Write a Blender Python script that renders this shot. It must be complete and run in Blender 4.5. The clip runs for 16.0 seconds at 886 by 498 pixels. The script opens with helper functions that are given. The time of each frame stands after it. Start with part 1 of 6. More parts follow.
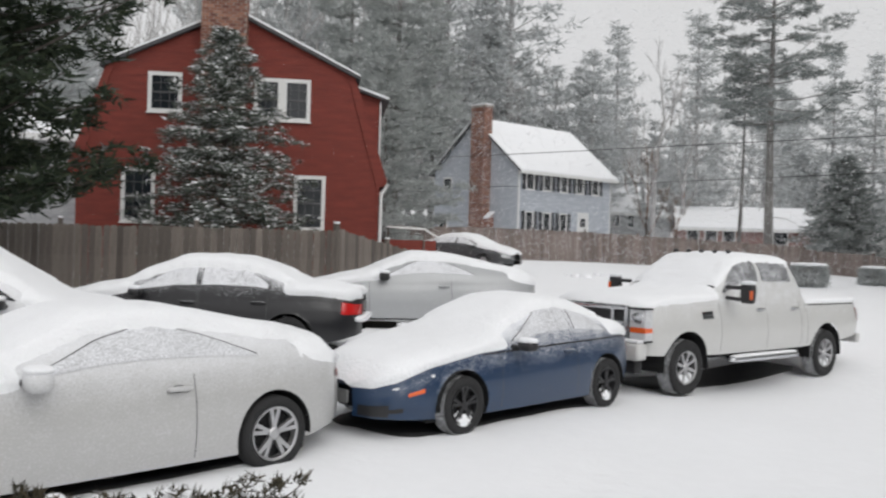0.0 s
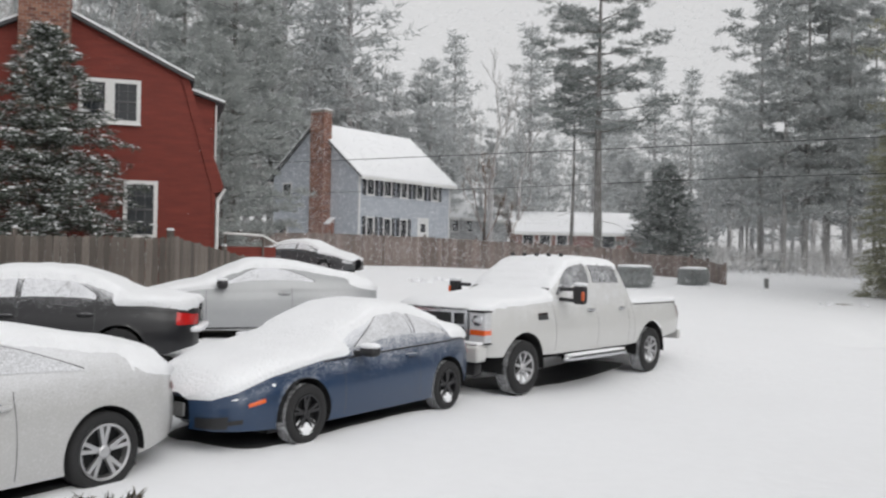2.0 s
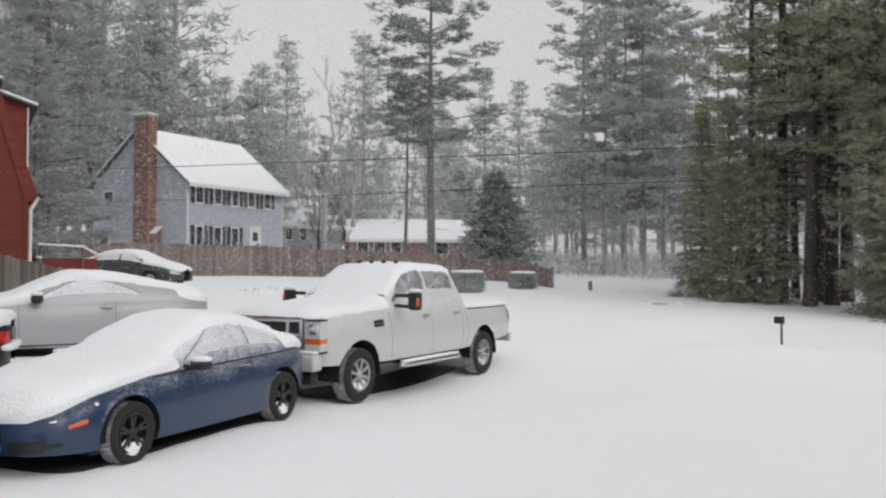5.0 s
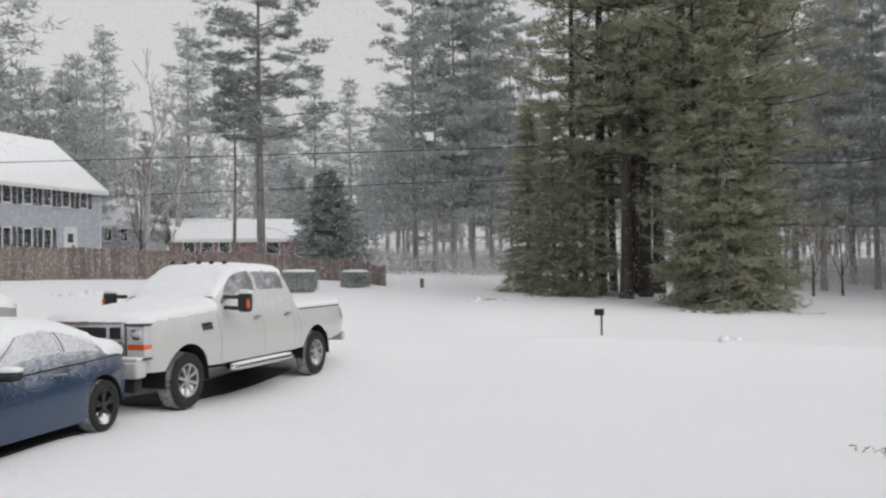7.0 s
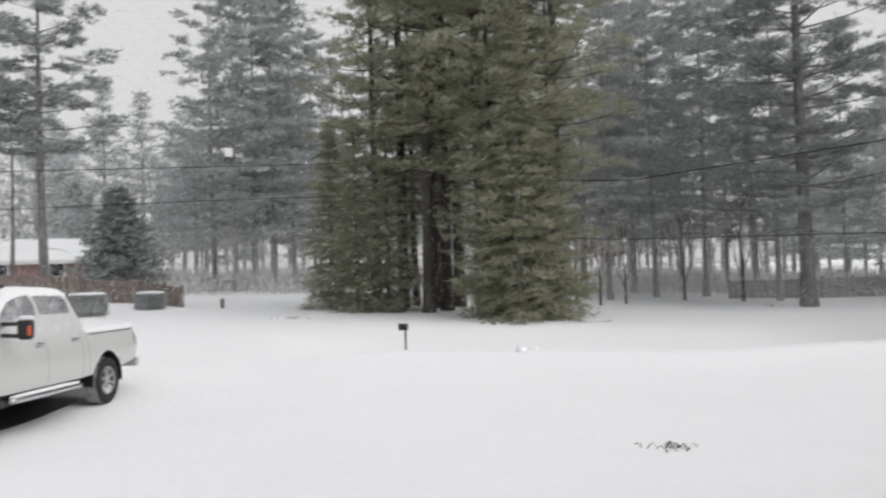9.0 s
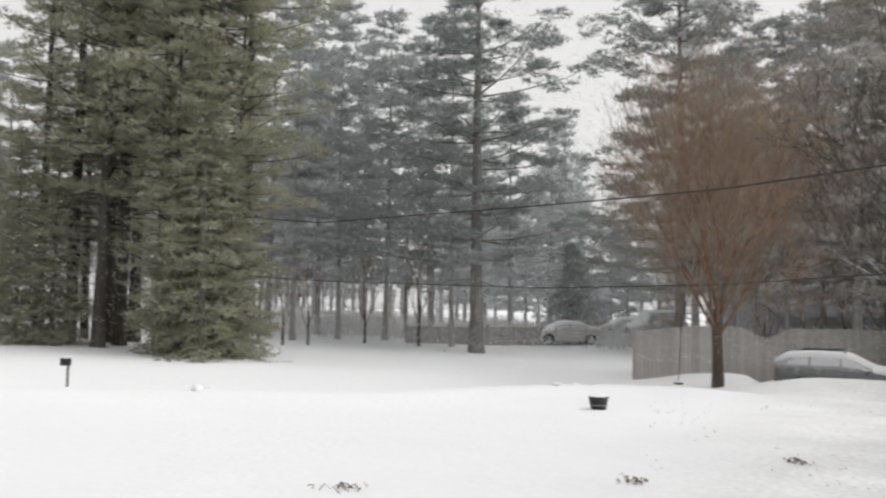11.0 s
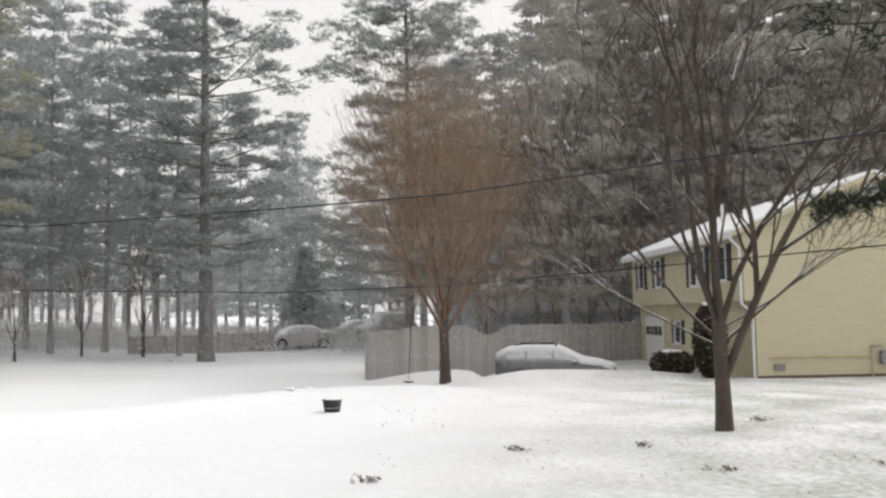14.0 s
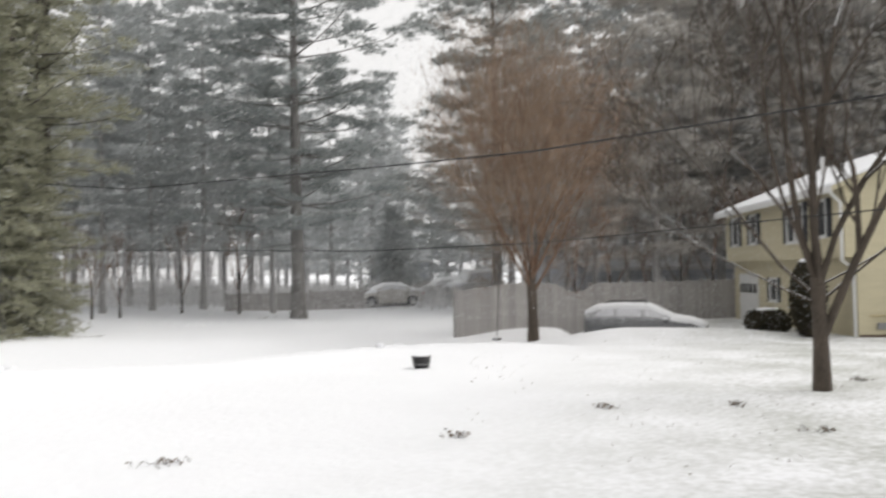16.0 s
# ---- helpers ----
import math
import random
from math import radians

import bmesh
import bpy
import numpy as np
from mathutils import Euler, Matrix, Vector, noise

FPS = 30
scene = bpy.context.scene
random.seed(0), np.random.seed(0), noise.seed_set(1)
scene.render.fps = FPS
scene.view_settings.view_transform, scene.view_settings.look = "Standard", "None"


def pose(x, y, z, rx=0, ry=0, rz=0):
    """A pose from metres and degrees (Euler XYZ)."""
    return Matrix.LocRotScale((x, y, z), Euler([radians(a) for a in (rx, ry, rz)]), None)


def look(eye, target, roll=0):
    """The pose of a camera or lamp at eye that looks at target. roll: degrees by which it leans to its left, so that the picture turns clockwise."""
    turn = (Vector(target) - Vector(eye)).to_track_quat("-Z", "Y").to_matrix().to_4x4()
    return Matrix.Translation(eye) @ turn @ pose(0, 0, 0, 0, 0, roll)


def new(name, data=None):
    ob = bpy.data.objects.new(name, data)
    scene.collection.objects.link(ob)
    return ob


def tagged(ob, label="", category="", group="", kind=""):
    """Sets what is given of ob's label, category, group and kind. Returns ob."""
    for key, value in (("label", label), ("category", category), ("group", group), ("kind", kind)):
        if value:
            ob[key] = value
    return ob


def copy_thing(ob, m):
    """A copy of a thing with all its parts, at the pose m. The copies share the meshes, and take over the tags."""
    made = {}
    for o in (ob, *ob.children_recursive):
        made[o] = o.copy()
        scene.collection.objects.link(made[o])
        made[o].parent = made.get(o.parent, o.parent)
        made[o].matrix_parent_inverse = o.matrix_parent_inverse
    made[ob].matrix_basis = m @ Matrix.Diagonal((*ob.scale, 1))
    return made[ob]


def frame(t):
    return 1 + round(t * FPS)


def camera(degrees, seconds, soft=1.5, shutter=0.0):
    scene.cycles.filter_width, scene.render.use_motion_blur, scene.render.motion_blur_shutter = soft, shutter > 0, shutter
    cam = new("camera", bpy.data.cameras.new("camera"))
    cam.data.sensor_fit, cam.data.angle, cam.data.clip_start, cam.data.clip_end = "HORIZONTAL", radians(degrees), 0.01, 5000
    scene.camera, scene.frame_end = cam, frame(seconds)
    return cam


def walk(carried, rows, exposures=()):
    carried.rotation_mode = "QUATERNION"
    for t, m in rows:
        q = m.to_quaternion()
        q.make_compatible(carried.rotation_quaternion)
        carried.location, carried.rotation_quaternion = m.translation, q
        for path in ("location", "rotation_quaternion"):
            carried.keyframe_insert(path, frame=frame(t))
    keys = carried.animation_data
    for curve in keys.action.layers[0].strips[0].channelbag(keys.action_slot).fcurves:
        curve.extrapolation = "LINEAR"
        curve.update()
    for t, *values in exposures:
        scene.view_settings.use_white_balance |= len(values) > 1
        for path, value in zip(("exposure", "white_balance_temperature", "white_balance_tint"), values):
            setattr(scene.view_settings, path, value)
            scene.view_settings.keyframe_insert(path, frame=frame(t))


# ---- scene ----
cam = camera(53.28, 16.0, soft=2.3, shutter=0.5)
EYE = (0.0, 0.0, 2.05)
# seconds, yaw, pitch, roll: the camera turns where it stands
TURNS = [
    (0.0, 1.72, -0.31, -1.75),
    (0.5, -1.25, 0.0, -1.51),
    (1.0, -3.58, 0.32, -1.03),
    (1.5, -6.35, -0.22, -1.12),
    (2.0, -8.56, 0.31, -1.12),
    (2.5, -10.68, 0.58, -0.67),
    (3.0, -11.3, 1.23, 0.12),
    (3.5, -13.49, 0.39, -0.14),
    (4.0, -17.11, -0.04, -1.22),
    (4.2, -17.47, 0.24, -0.89),
    (6.3, -26.64, 1.02, 0.43),
    (6.5, -28.41, 0.71, 0.57),
    (7.0, -30.08, 0.77, 0.69),
    (7.5, -32.21, 1.51, 0.43),
    (8.0, -33.52, 1.24, -0.34),
    (8.5, -37.55, 1.07, -0.91),
    (9.0, -42.76, 1.57, 1.91),
    (9.5, -46.28, 2.7, 1.15),
    (10.0, -50.96, 3.37, 0.53),
    (10.2, -54.07, 3.63, -0.1),
    (12.3, -69.52, 3.47, 0.92),
    (12.5, -70.42, 3.59, 1.03),
    (13.0, -72.85, 3.85, 1.16),
    (13.5, -76.77, 4.32, 0.71),
    (14.0, -80.18, 4.18, 0.99),
    (14.5, -81.35, 3.2, 1.03),
    (15.0, -80.62, 3.11, 1.19),
    (15.5, -78.92, 3.55, 1.59),
    (16.0, -74.5, 1.55, 1.12),
]
walk(cam, [(t, pose(*EYE, 90 + p, r, y)) for t, y, p, r in TURNS],
     exposures=[(0.0, 0.0, 6500, 10), (3.4, 0.0, 6500, 10), (4.0, -0.08, 6500, 10), (6.5, -0.12, 6500, 10), (8.0, -0.06, 6500, 10), (9.5, 0.12, 6550, 10), (12.5, 0.36, 6650, 10), (16.0, 0.44, 6650, 10)])

# ---- world and light: an overcast sky in falling snow ----
world = bpy.data.worlds.new("overcast")
scene.world = world
world.use_nodes = True
wn, wl = world.node_tree.nodes, world.node_tree.links
wn.clear()
sky = wn.new("ShaderNodeTexSky")
sky.sky_type, sky.sun_disc = "NISHITA", False
sky.sun_elevation, sky.sun_rotation = radians(38), radians(150)
sky.air_density, sky.dust_density, sky.ozone_density = 1.0, 6.0, 1.0
grey = wn.new("ShaderNodeHueSaturation")
grey.inputs["Saturation"].default_value = 0.06
cloud = wn.new("ShaderNodeMix")
cloud.data_type = "RGBA"
cloud.inputs["Factor"].default_value = 0.72
cloud.inputs[7].default_value = (6.15, 6.16, 6.22, 1)
back = wn.new("ShaderNodeBackground")
back.inputs["Strength"].default_value = 0.130
wout = wn.new("ShaderNodeOutputWorld")
wl.new(sky.outputs[0], grey.inputs["Color"])
wl.new(grey.outputs[0], cloud.inputs[6])
wl.new(cloud.outputs[2], back.inputs["Color"])
wl.new(back.outputs[0], wout.inputs[0])

sun_data = bpy.data.lights.new("sun", "SUN")
sun_data.energy, sun_data.angle, sun_data.color = 0.75, radians(60), (1.0, 0.98, 0.95)
sun = new("sun", sun_data)
sun.matrix_world = look((20, -30, 40), (0, 0, 0))


# ---- materials ----
def material(name, color, rough=0.7, metal=0.0, var=0.15, scale=8.0, bump=0.0, bump_scale=40.0, color2=None, coat=0.0, spec=0.5,
             stretch=(1, 1, 1), single=0.0):
    """A surface with variation at two scales and fine relief."""
    m = bpy.data.materials.new(name)
    m.use_nodes = True
    n, l = m.node_tree.nodes, m.node_tree.links
    b = n["Principled BSDF"]
    b.inputs["Roughness"].default_value, b.inputs["Metallic"].default_value = rough, metal
    b.inputs["Coat Weight"].default_value, b.inputs["Specular IOR Level"].default_value = coat, spec
    co = n.new("ShaderNodeTexCoord")
    mp = n.new("ShaderNodeMapping")
    mp.inputs["Scale"].default_value = stretch
    l.new(co.outputs["Object"], mp.inputs[0])
    big, fine = n.new("ShaderNodeTexNoise"), n.new("ShaderNodeTexNoise")
    big.inputs["Scale"].default_value, fine.inputs["Scale"].default_value = scale * 0.15, scale * 1.7
    big.inputs["Detail"].default_value = fine.inputs["Detail"].default_value = 5
    for t in (big, fine):
        l.new(mp.outputs[0], t.inputs["Vector"])
    mix = n.new("ShaderNodeMix")
    mix.data_type, mix.inputs["Factor"].default_value = "FLOAT", 0.5
    l.new(big.outputs[0], mix.inputs[2])
    l.new(fine.outputs[0], mix.inputs[3])
    ramp = n.new("ShaderNodeValToRGB")
    c2 = color2 or tuple(c * (1 - 2 * var) for c in color)
    ramp.color_ramp.elements[0].position, ramp.color_ramp.elements[1].position = 0.36, 0.64
    ramp.color_ramp.elements[0].color, ramp.color_ramp.elements[1].color = (*c2, 1), (*color, 1)
    l.new(mix.outputs[0], ramp.inputs[0])
    if single:
        # each piece weathered to its own shade
        info, shade, tone = n.new("ShaderNodeObjectInfo"), n.new("ShaderNodeMapRange"), n.new("ShaderNodeHueSaturation")
        shade.inputs["To Min"].default_value, shade.inputs["To Max"].default_value = 1 - single, 1 + single
        l.new(info.outputs["Random"], shade.inputs["Value"])
        l.new(shade.outputs[0], tone.inputs["Value"])
        l.new(ramp.outputs[0], tone.inputs["Color"])
        l.new(tone.outputs[0], b.inputs["Base Color"])
    else:
        l.new(ramp.outputs[0], b.inputs["Base Color"])
    if bump:
        bt, bp = n.new("ShaderNodeTexNoise"), n.new("ShaderNodeBump")
        bt.inputs["Scale"].default_value, bt.inputs["Detail"].default_value = bump_scale, 6
        bp.inputs["Strength"].default_value, bp.inputs["Distance"].default_value = bump, 0.02
        l.new(mp.outputs[0], bt.inputs["Vector"])
        l.new(bt.outputs[0], bp.inputs["Height"])
        l.new(bp.outputs[0], b.inputs["Normal"])
    return m


def foliage(name, greens, snow=0.1, rough=0.7, frost=(0.66, 0.68, 0.71), thin=0.4):
    """Needles: each its own green, a share of them under snow; distant kinds carry painted haze."""
    m = bpy.data.materials.new(name)
    m.use_nodes = True
    n, l = m.node_tree.nodes, m.node_tree.links
    b = n["Principled BSDF"]
    b.inputs["Roughness"].default_value = rough
    b.inputs["Specular IOR Level"].default_value = 0.2
    g = n.new("ShaderNodeNewGeometry")
    ramp = n.new("ShaderNodeValToRGB")
    e = ramp.color_ramp.elements
    keep = 1 - snow
    e[0].position, e[0].color = 0.0, (*greens[0], 1)
    e[1].position, e[1].color = keep * 0.98, (*greens[-1], 1)
    for i, c in enumerate(greens[1:-1]):
        x = e.new(keep * (i + 1) / (len(greens) - 1))
        x.color = (*c, 1)
    if snow > 0:
        x = e.new(min(0.999, keep))
        x.color = (*frost, 1)
    l.new(g.outputs["Random Per Island"], ramp.inputs[0])
    l.new(ramp.outputs[0], b.inputs["Base Color"])
    # thin needles let part of the daylight through
    through_light, both = n.new("ShaderNodeBsdfTranslucent"), n.new("ShaderNodeMixShader")
    both.inputs[0].default_value = thin
    l.new(ramp.outputs[0], through_light.inputs["Color"])
    l.new(b.outputs[0], both.inputs[1])
    l.new(through_light.outputs[0], both.inputs[2])
    l.new(both.outputs[0], n["Material Output"].inputs["Surface"])
    return m


def snow_dusted(name, base, snow_at=0.5, rough=0.4, coat=0.0, metal=0.0, scale=18.0, tilt=0.0, cling=(0.0, 1.0, 0.0), fade=0.2):
    """Paint or glass with a thin, patchy crust of blown snow, thicker on faces that look up."""
    m = bpy.data.materials.new(name)
    m.use_nodes = True
    n, l = m.node_tree.nodes, m.node_tree.links
    b = n["Principled BSDF"]
    b.inputs["Coat Weight"].default_value, b.inputs["Metallic"].default_value = coat, metal
    co, t1, t2 = n.new("ShaderNodeTexCoord"), n.new("ShaderNodeTexNoise"), n.new("ShaderNodeTexNoise")
    t1.inputs["Scale"].default_value, t2.inputs["Scale"].default_value = scale * 0.3, scale * 4.5
    t1.inputs["Detail"].default_value = t2.inputs["Detail"].default_value = 6
    for t in (t1, t2):
        l.new(co.outputs["Object"], t.inputs["Vector"])
    g, sep = n.new("ShaderNodeNewGeometry"), n.new("ShaderNodeSeparateXYZ")
    l.new(g.outputs["Normal"], sep.inputs[0])
    add, add2, mr = n.new("ShaderNodeMath"), n.new("ShaderNodeMath"), n.new("ShaderNodeMapRange")
    add.operation = "MULTIPLY_ADD"
    add.inputs[1].default_value = tilt
    l.new(sep.outputs["Z"], add.inputs[0])
    calm = n.new("ShaderNodeMath")
    calm.operation = "MULTIPLY_ADD"
    calm.inputs[1].default_value, calm.inputs[2].default_value = 0.22, 0.39
    l.new(t1.outputs[0], calm.inputs[0])
    l.new(calm.outputs[0], add.inputs[2])
    add2.operation = "MULTIPLY_ADD"
    add2.inputs[1].default_value = 0.95
    l.new(t2.outputs[0], add2.inputs[0])
    l.new(add.outputs[0], add2.inputs[2])
    mr.inputs["From Min"].default_value, mr.inputs["From Max"].default_value = 1.58 - snow_at - fade / 2, 1.58 - snow_at + fade / 2
    # snow clings to the upper part of the sides, up from cling[0] to cling[1] metres
    up, high, sum3 = n.new("ShaderNodeSeparateXYZ"), n.new("ShaderNodeMapRange"), n.new("ShaderNodeMath")
    l.new(co.outputs["Object"], up.inputs[0])
    l.new(up.outputs["Z"], high.inputs["Value"])
    high.inputs["From Min"].default_value, high.inputs["From Max"].default_value, high.inputs["To Max"].default_value = cling
    l.new(high.outputs[0], sum3.inputs[0])
    l.new(add2.outputs[0], sum3.inputs[1])
    l.new(sum3.outputs[0], mr.inputs["Value"])
    mix = n.new("ShaderNodeMix")
    mix.data_type = "RGBA"
    mix.inputs[6].default_value, mix.inputs[7].default_value = (*base, 1), (0.78, 0.79, 0.82, 1)
    l.new(mr.outputs[0], mix.inputs["Factor"])
    l.new(mix.outputs[2], b.inputs["Base Color"])
    rr = n.new("ShaderNodeMapRange")
    rr.inputs["To Min"].default_value, rr.inputs["To Max"].default_value = rough, 0.9
    l.new(mr.outputs[0], rr.inputs["Value"])
    l.new(rr.outputs[0], b.inputs["Roughness"])
    return m


def siding(name, color, var=0.2):
    """Painted clapboards: fine weathering along the boards."""
    return material(name, color, rough=0.75, var=var, scale=9, bump=0.25, bump_scale=60, stretch=(1, 1, 6))


M_SNOW = material("snow", (0.86, 0.87, 0.89), rough=0.95, var=0.012, scale=3, bump=0.85, bump_scale=6, spec=0.15)


def ground_snow():
    """Fresh snow, deep on the drive and street; the south-east lawn greyed in colour for thin cover over turf and
    blocked sky.
    """
    m = material("ground_snow", (0.86, 0.87, 0.89), rough=0.95, var=0.012, scale=3, bump=0.85, bump_scale=6, spec=0.15)
    n, l = m.node_tree.nodes, m.node_tree.links
    b = n["Principled BSDF"]
    white = b.inputs["Base Color"].links[0].from_socket
    co, sep = n.new("ShaderNodeTexCoord"), n.new("ShaderNodeSeparateXYZ")
    l.new(co.outputs["Object"], sep.inputs[0])
    south, patch, fine = n.new("ShaderNodeMapRange"), n.new("ShaderNodeTexNoise"), n.new("ShaderNodeTexNoise")
    south.interpolation_type = "SMOOTHSTEP"
    south.inputs["From Min"].default_value, south.inputs["From Max"].default_value = 5.0, -4.0
    l.new(sep.outputs["Y"], south.inputs["Value"])
    patch.inputs["Scale"].default_value, patch.inputs["Detail"].default_value = 0.5, 4
    fine.inputs["Scale"].default_value, fine.inputs["Detail"].default_value = 9.0, 6
    l.new(co.outputs["Object"], patch.inputs["Vector"])
    l.new(co.outputs["Object"], fine.inputs["Vector"])
    both, thin = n.new("ShaderNodeMath"), n.new("ShaderNodeMapRange")
    l.new(patch.outputs[0], both.inputs[0])
    l.new(fine.outputs[0], both.inputs[1])
    l.new(both.outputs[0], thin.inputs["Value"])
    thin.inputs["From Min"].default_value, thin.inputs["From Max"].default_value = 0.75, 1.2
    cover, mix = n.new("ShaderNodeMath"), n.new("ShaderNodeMix")
    cover.operation = "MULTIPLY"
    l.new(south.outputs[0], cover.inputs[0])
    l.new(thin.outputs[0], cover.inputs[1])
    mix.data_type = "RGBA"
    l.new(cover.outputs[0], mix.inputs["Factor"])
    l.new(white, mix.inputs[6])
    # grey for turf showing through and for sky hidden by house and trees
    mix.inputs[7].default_value = (0.44, 0.45, 0.42, 1)
    l.new(mix.outputs[2], b.inputs["Base Color"])
    return m


M_GROUND = ground_snow()
M_SNOW_CAR = material("car_snow", (0.86, 0.87, 0.89), rough=0.95, var=0.02, scale=30, bump=0.9, bump_scale=28, spec=0.15)
M_ROOFSNOW = material("roof_snow", (0.85, 0.86, 0.88), rough=0.95, var=0.015, scale=4, bump=0.4, bump_scale=12, spec=0.15)
M_RED = siding("red_clapboard", (0.215, 0.036, 0.023))
# red dulled in its colour for the haze before the ranch house
M_RANCH = siding("hazed_red_boards", (0.30, 0.17, 0.15))
# blue-grey lifted in its colour to carry the fog on the house
M_BLUE = siding("blue_grey_clapboard", (0.46, 0.495, 0.545), var=0.1)
M_YELLOW = siding("yellow_clapboard", (0.58, 0.525, 0.365), var=0.06)
M_GREYSIDE = siding("grey_boards", (0.42, 0.43, 0.44))
M_TRIM = material("white_trim", (0.74, 0.74, 0.73), rough=0.6, var=0.05, scale=10)
M_PANE = material("window_glass", (0.025, 0.03, 0.035), rough=0.08, var=0.2, scale=2, spec=0.6)
M_SHUTTER = material("dark_shutter", (0.025, 0.028, 0.035), rough=0.6, scale=20)
M_BRICK = material("red_brick", (0.30, 0.15, 0.11), rough=0.9, var=0.25, scale=25, bump=0.4, bump_scale=60, color2=(0.17, 0.085, 0.07))
M_MORTAR = material("mortar", (0.36, 0.33, 0.30), rough=0.95, scale=30)
M_ROOF = material("asphalt_shingle", (0.09, 0.09, 0.095), rough=0.9, scale=30)
M_FENCE = material("weathered_cedar", (0.185, 0.16, 0.14), rough=0.9, var=0.25, scale=14, bump=0.4, bump_scale=50, stretch=(4, 4, 0.5), color2=(0.10, 0.085, 0.075), single=0.38)
M_FENCE_DARK = material("brown_fence", (0.25, 0.205, 0.185), rough=0.9, var=0.2, scale=12, stretch=(4, 4, 0.5), single=0.25)
# grey boards made lighter to include haze in front of them
M_FENCE_GREY = material("grey_fence", (0.41, 0.395, 0.38), rough=0.9, var=0.15, scale=10, stretch=(4, 4, 0.5), single=0.12)
# mid-distance bark, lightened in colour to stand for haze
M_BARK_MID = material("mid_haze_bark", (0.44, 0.43, 0.42), rough=0.95, var=0.2, scale=10, bump=0.5, bump_scale=25, stretch=(2, 2, 0.4))
# bark with a thinner haze painted in than the farther trunks
M_BARK_KEY = material("light_haze_bark", (0.26, 0.25, 0.24), rough=0.95, var=0.25, scale=10, bump=0.5, bump_scale=25, stretch=(2, 2, 0.4))
M_BARK = material("pine_bark", (0.11, 0.095, 0.085), rough=0.95, var=0.3, scale=12, bump=0.8, bump_scale=25, stretch=(2, 2, 0.4))
# far trunks: distance haze is put into this pale bark colour
M_BARK_FAR = material("far_haze_bark", (0.48, 0.47, 0.47), rough=0.95, var=0.2, scale=6, stretch=(2, 2, 0.4))
M_BARK_MAPLE = material("maple_bark", (0.115, 0.092, 0.072), rough=0.95, var=0.3, scale=14, bump=0.7, bump_scale=30, stretch=(2, 2, 0.5))
M_TWIG = material("brown_twig", (0.22, 0.14, 0.095), rough=0.9, var=0.25, scale=9, color2=(0.12, 0.075, 0.05))
# far twigs paled in base colour to imitate haze
M_TWIG_FAR = material("far_haze_twig", (0.46, 0.45, 0.445), rough=0.95, var=0.12, scale=3)
M_PINE = foliage("pine_needles", [(0.020, 0.030, 0.020), (0.032, 0.045, 0.028), (0.055, 0.068, 0.040)], snow=0.03, frost=(0.2, 0.21, 0.21), thin=0.2)
# blue-green raised well above real needles; the lift is painted haze
M_PINE_KEY = foliage("hazed_blue_green_needles", [(0.29, 0.318, 0.312), (0.32, 0.346, 0.34), (0.35, 0.374, 0.368)], snow=0.15, frost=(0.41, 0.425, 0.425))
# grey-green with haze mixed into the tones
M_PINE_SOFT = foliage("hazed_grey_green_needles", [(0.37, 0.395, 0.382), (0.40, 0.423, 0.41), (0.43, 0.452, 0.438)], snow=0.2, frost=(0.49, 0.505, 0.50), thin=0.5)
# grey haze of the middle distance, put into the needle tones
M_PINE_MID = foliage("mid_haze_needles", [(0.42, 0.445, 0.443), (0.45, 0.472, 0.47), (0.48, 0.50, 0.498)], snow=0.2, frost=(0.53, 0.545, 0.548), thin=0.5)
# far needles: the pale tones are painted haze
M_PINE_FAR = foliage("far_haze_needles", [(0.49, 0.51, 0.51), (0.52, 0.54, 0.54), (0.55, 0.57, 0.57)], snow=0.3, frost=(0.61, 0.63, 0.635), thin=0.5)
# olive of the grove, paled in colour for haze before it
M_GROVE = foliage("hazed_olive_needles", [(0.325, 0.325, 0.24), (0.368, 0.368, 0.275), (0.41, 0.41, 0.31)], snow=0.06, frost=(0.47, 0.475, 0.43), thin=0.5)
# brownish woods, their haze carried by the base colour
M_DARKPINE = foliage("hazed_brown_needles", [(0.45, 0.427, 0.393), (0.48, 0.456, 0.42), (0.51, 0.486, 0.448)], snow=0.08, frost=(0.56, 0.55, 0.54), thin=0.5)
M_SNOWFIR = foliage("snow_laden_needles", [(0.075, 0.095, 0.078), (0.115, 0.135, 0.112), (0.17, 0.185, 0.16)], snow=0.12, frost=(0.5, 0.52, 0.53))
M_SHRUB = foliage("shrub_leaves", [(0.035, 0.036, 0.026), (0.085, 0.07, 0.045)], snow=0.06, frost=(0.4, 0.41, 0.42), thin=0.2)
M_RUST = foliage("rust_twigs", [(0.26, 0.19, 0.14), (0.31, 0.23, 0.17), (0.36, 0.27, 0.205)], snow=0.0)
M_TYRE = material("tyre_rubber", (0.022, 0.022, 0.023), rough=0.85, scale=30, bump=0.3, bump_scale=80)
M_ALLOY = material("alloy", (0.55, 0.55, 0.56), rough=0.35, metal=0.8, var=0.1, scale=10)
M_BLACKRIM = material("black_wheel", (0.02, 0.02, 0.022), rough=0.4, scale=20)
M_UNDER = material("underbody", (0.012, 0.012, 0.013), rough=0.9, scale=10)
M_TRIMBLK = material("black_trim", (0.018, 0.018, 0.02), rough=0.5, scale=20)
M_SHUT = material("shut_line_shadow", (0.09, 0.09, 0.09), rough=0.8, scale=20)
M_CHROME = material("chrome", (0.62, 0.63, 0.65), rough=0.18, metal=1.0, var=0.05, scale=10)
M_TAIL = material("red_lens", (0.55, 0.012, 0.012), rough=0.15, var=0.1, scale=20, coat=0.5)
M_AMBER = material("amber_lens", (0.75, 0.13, 0.03), rough=0.2, var=0.1, scale=20, coat=0.5)
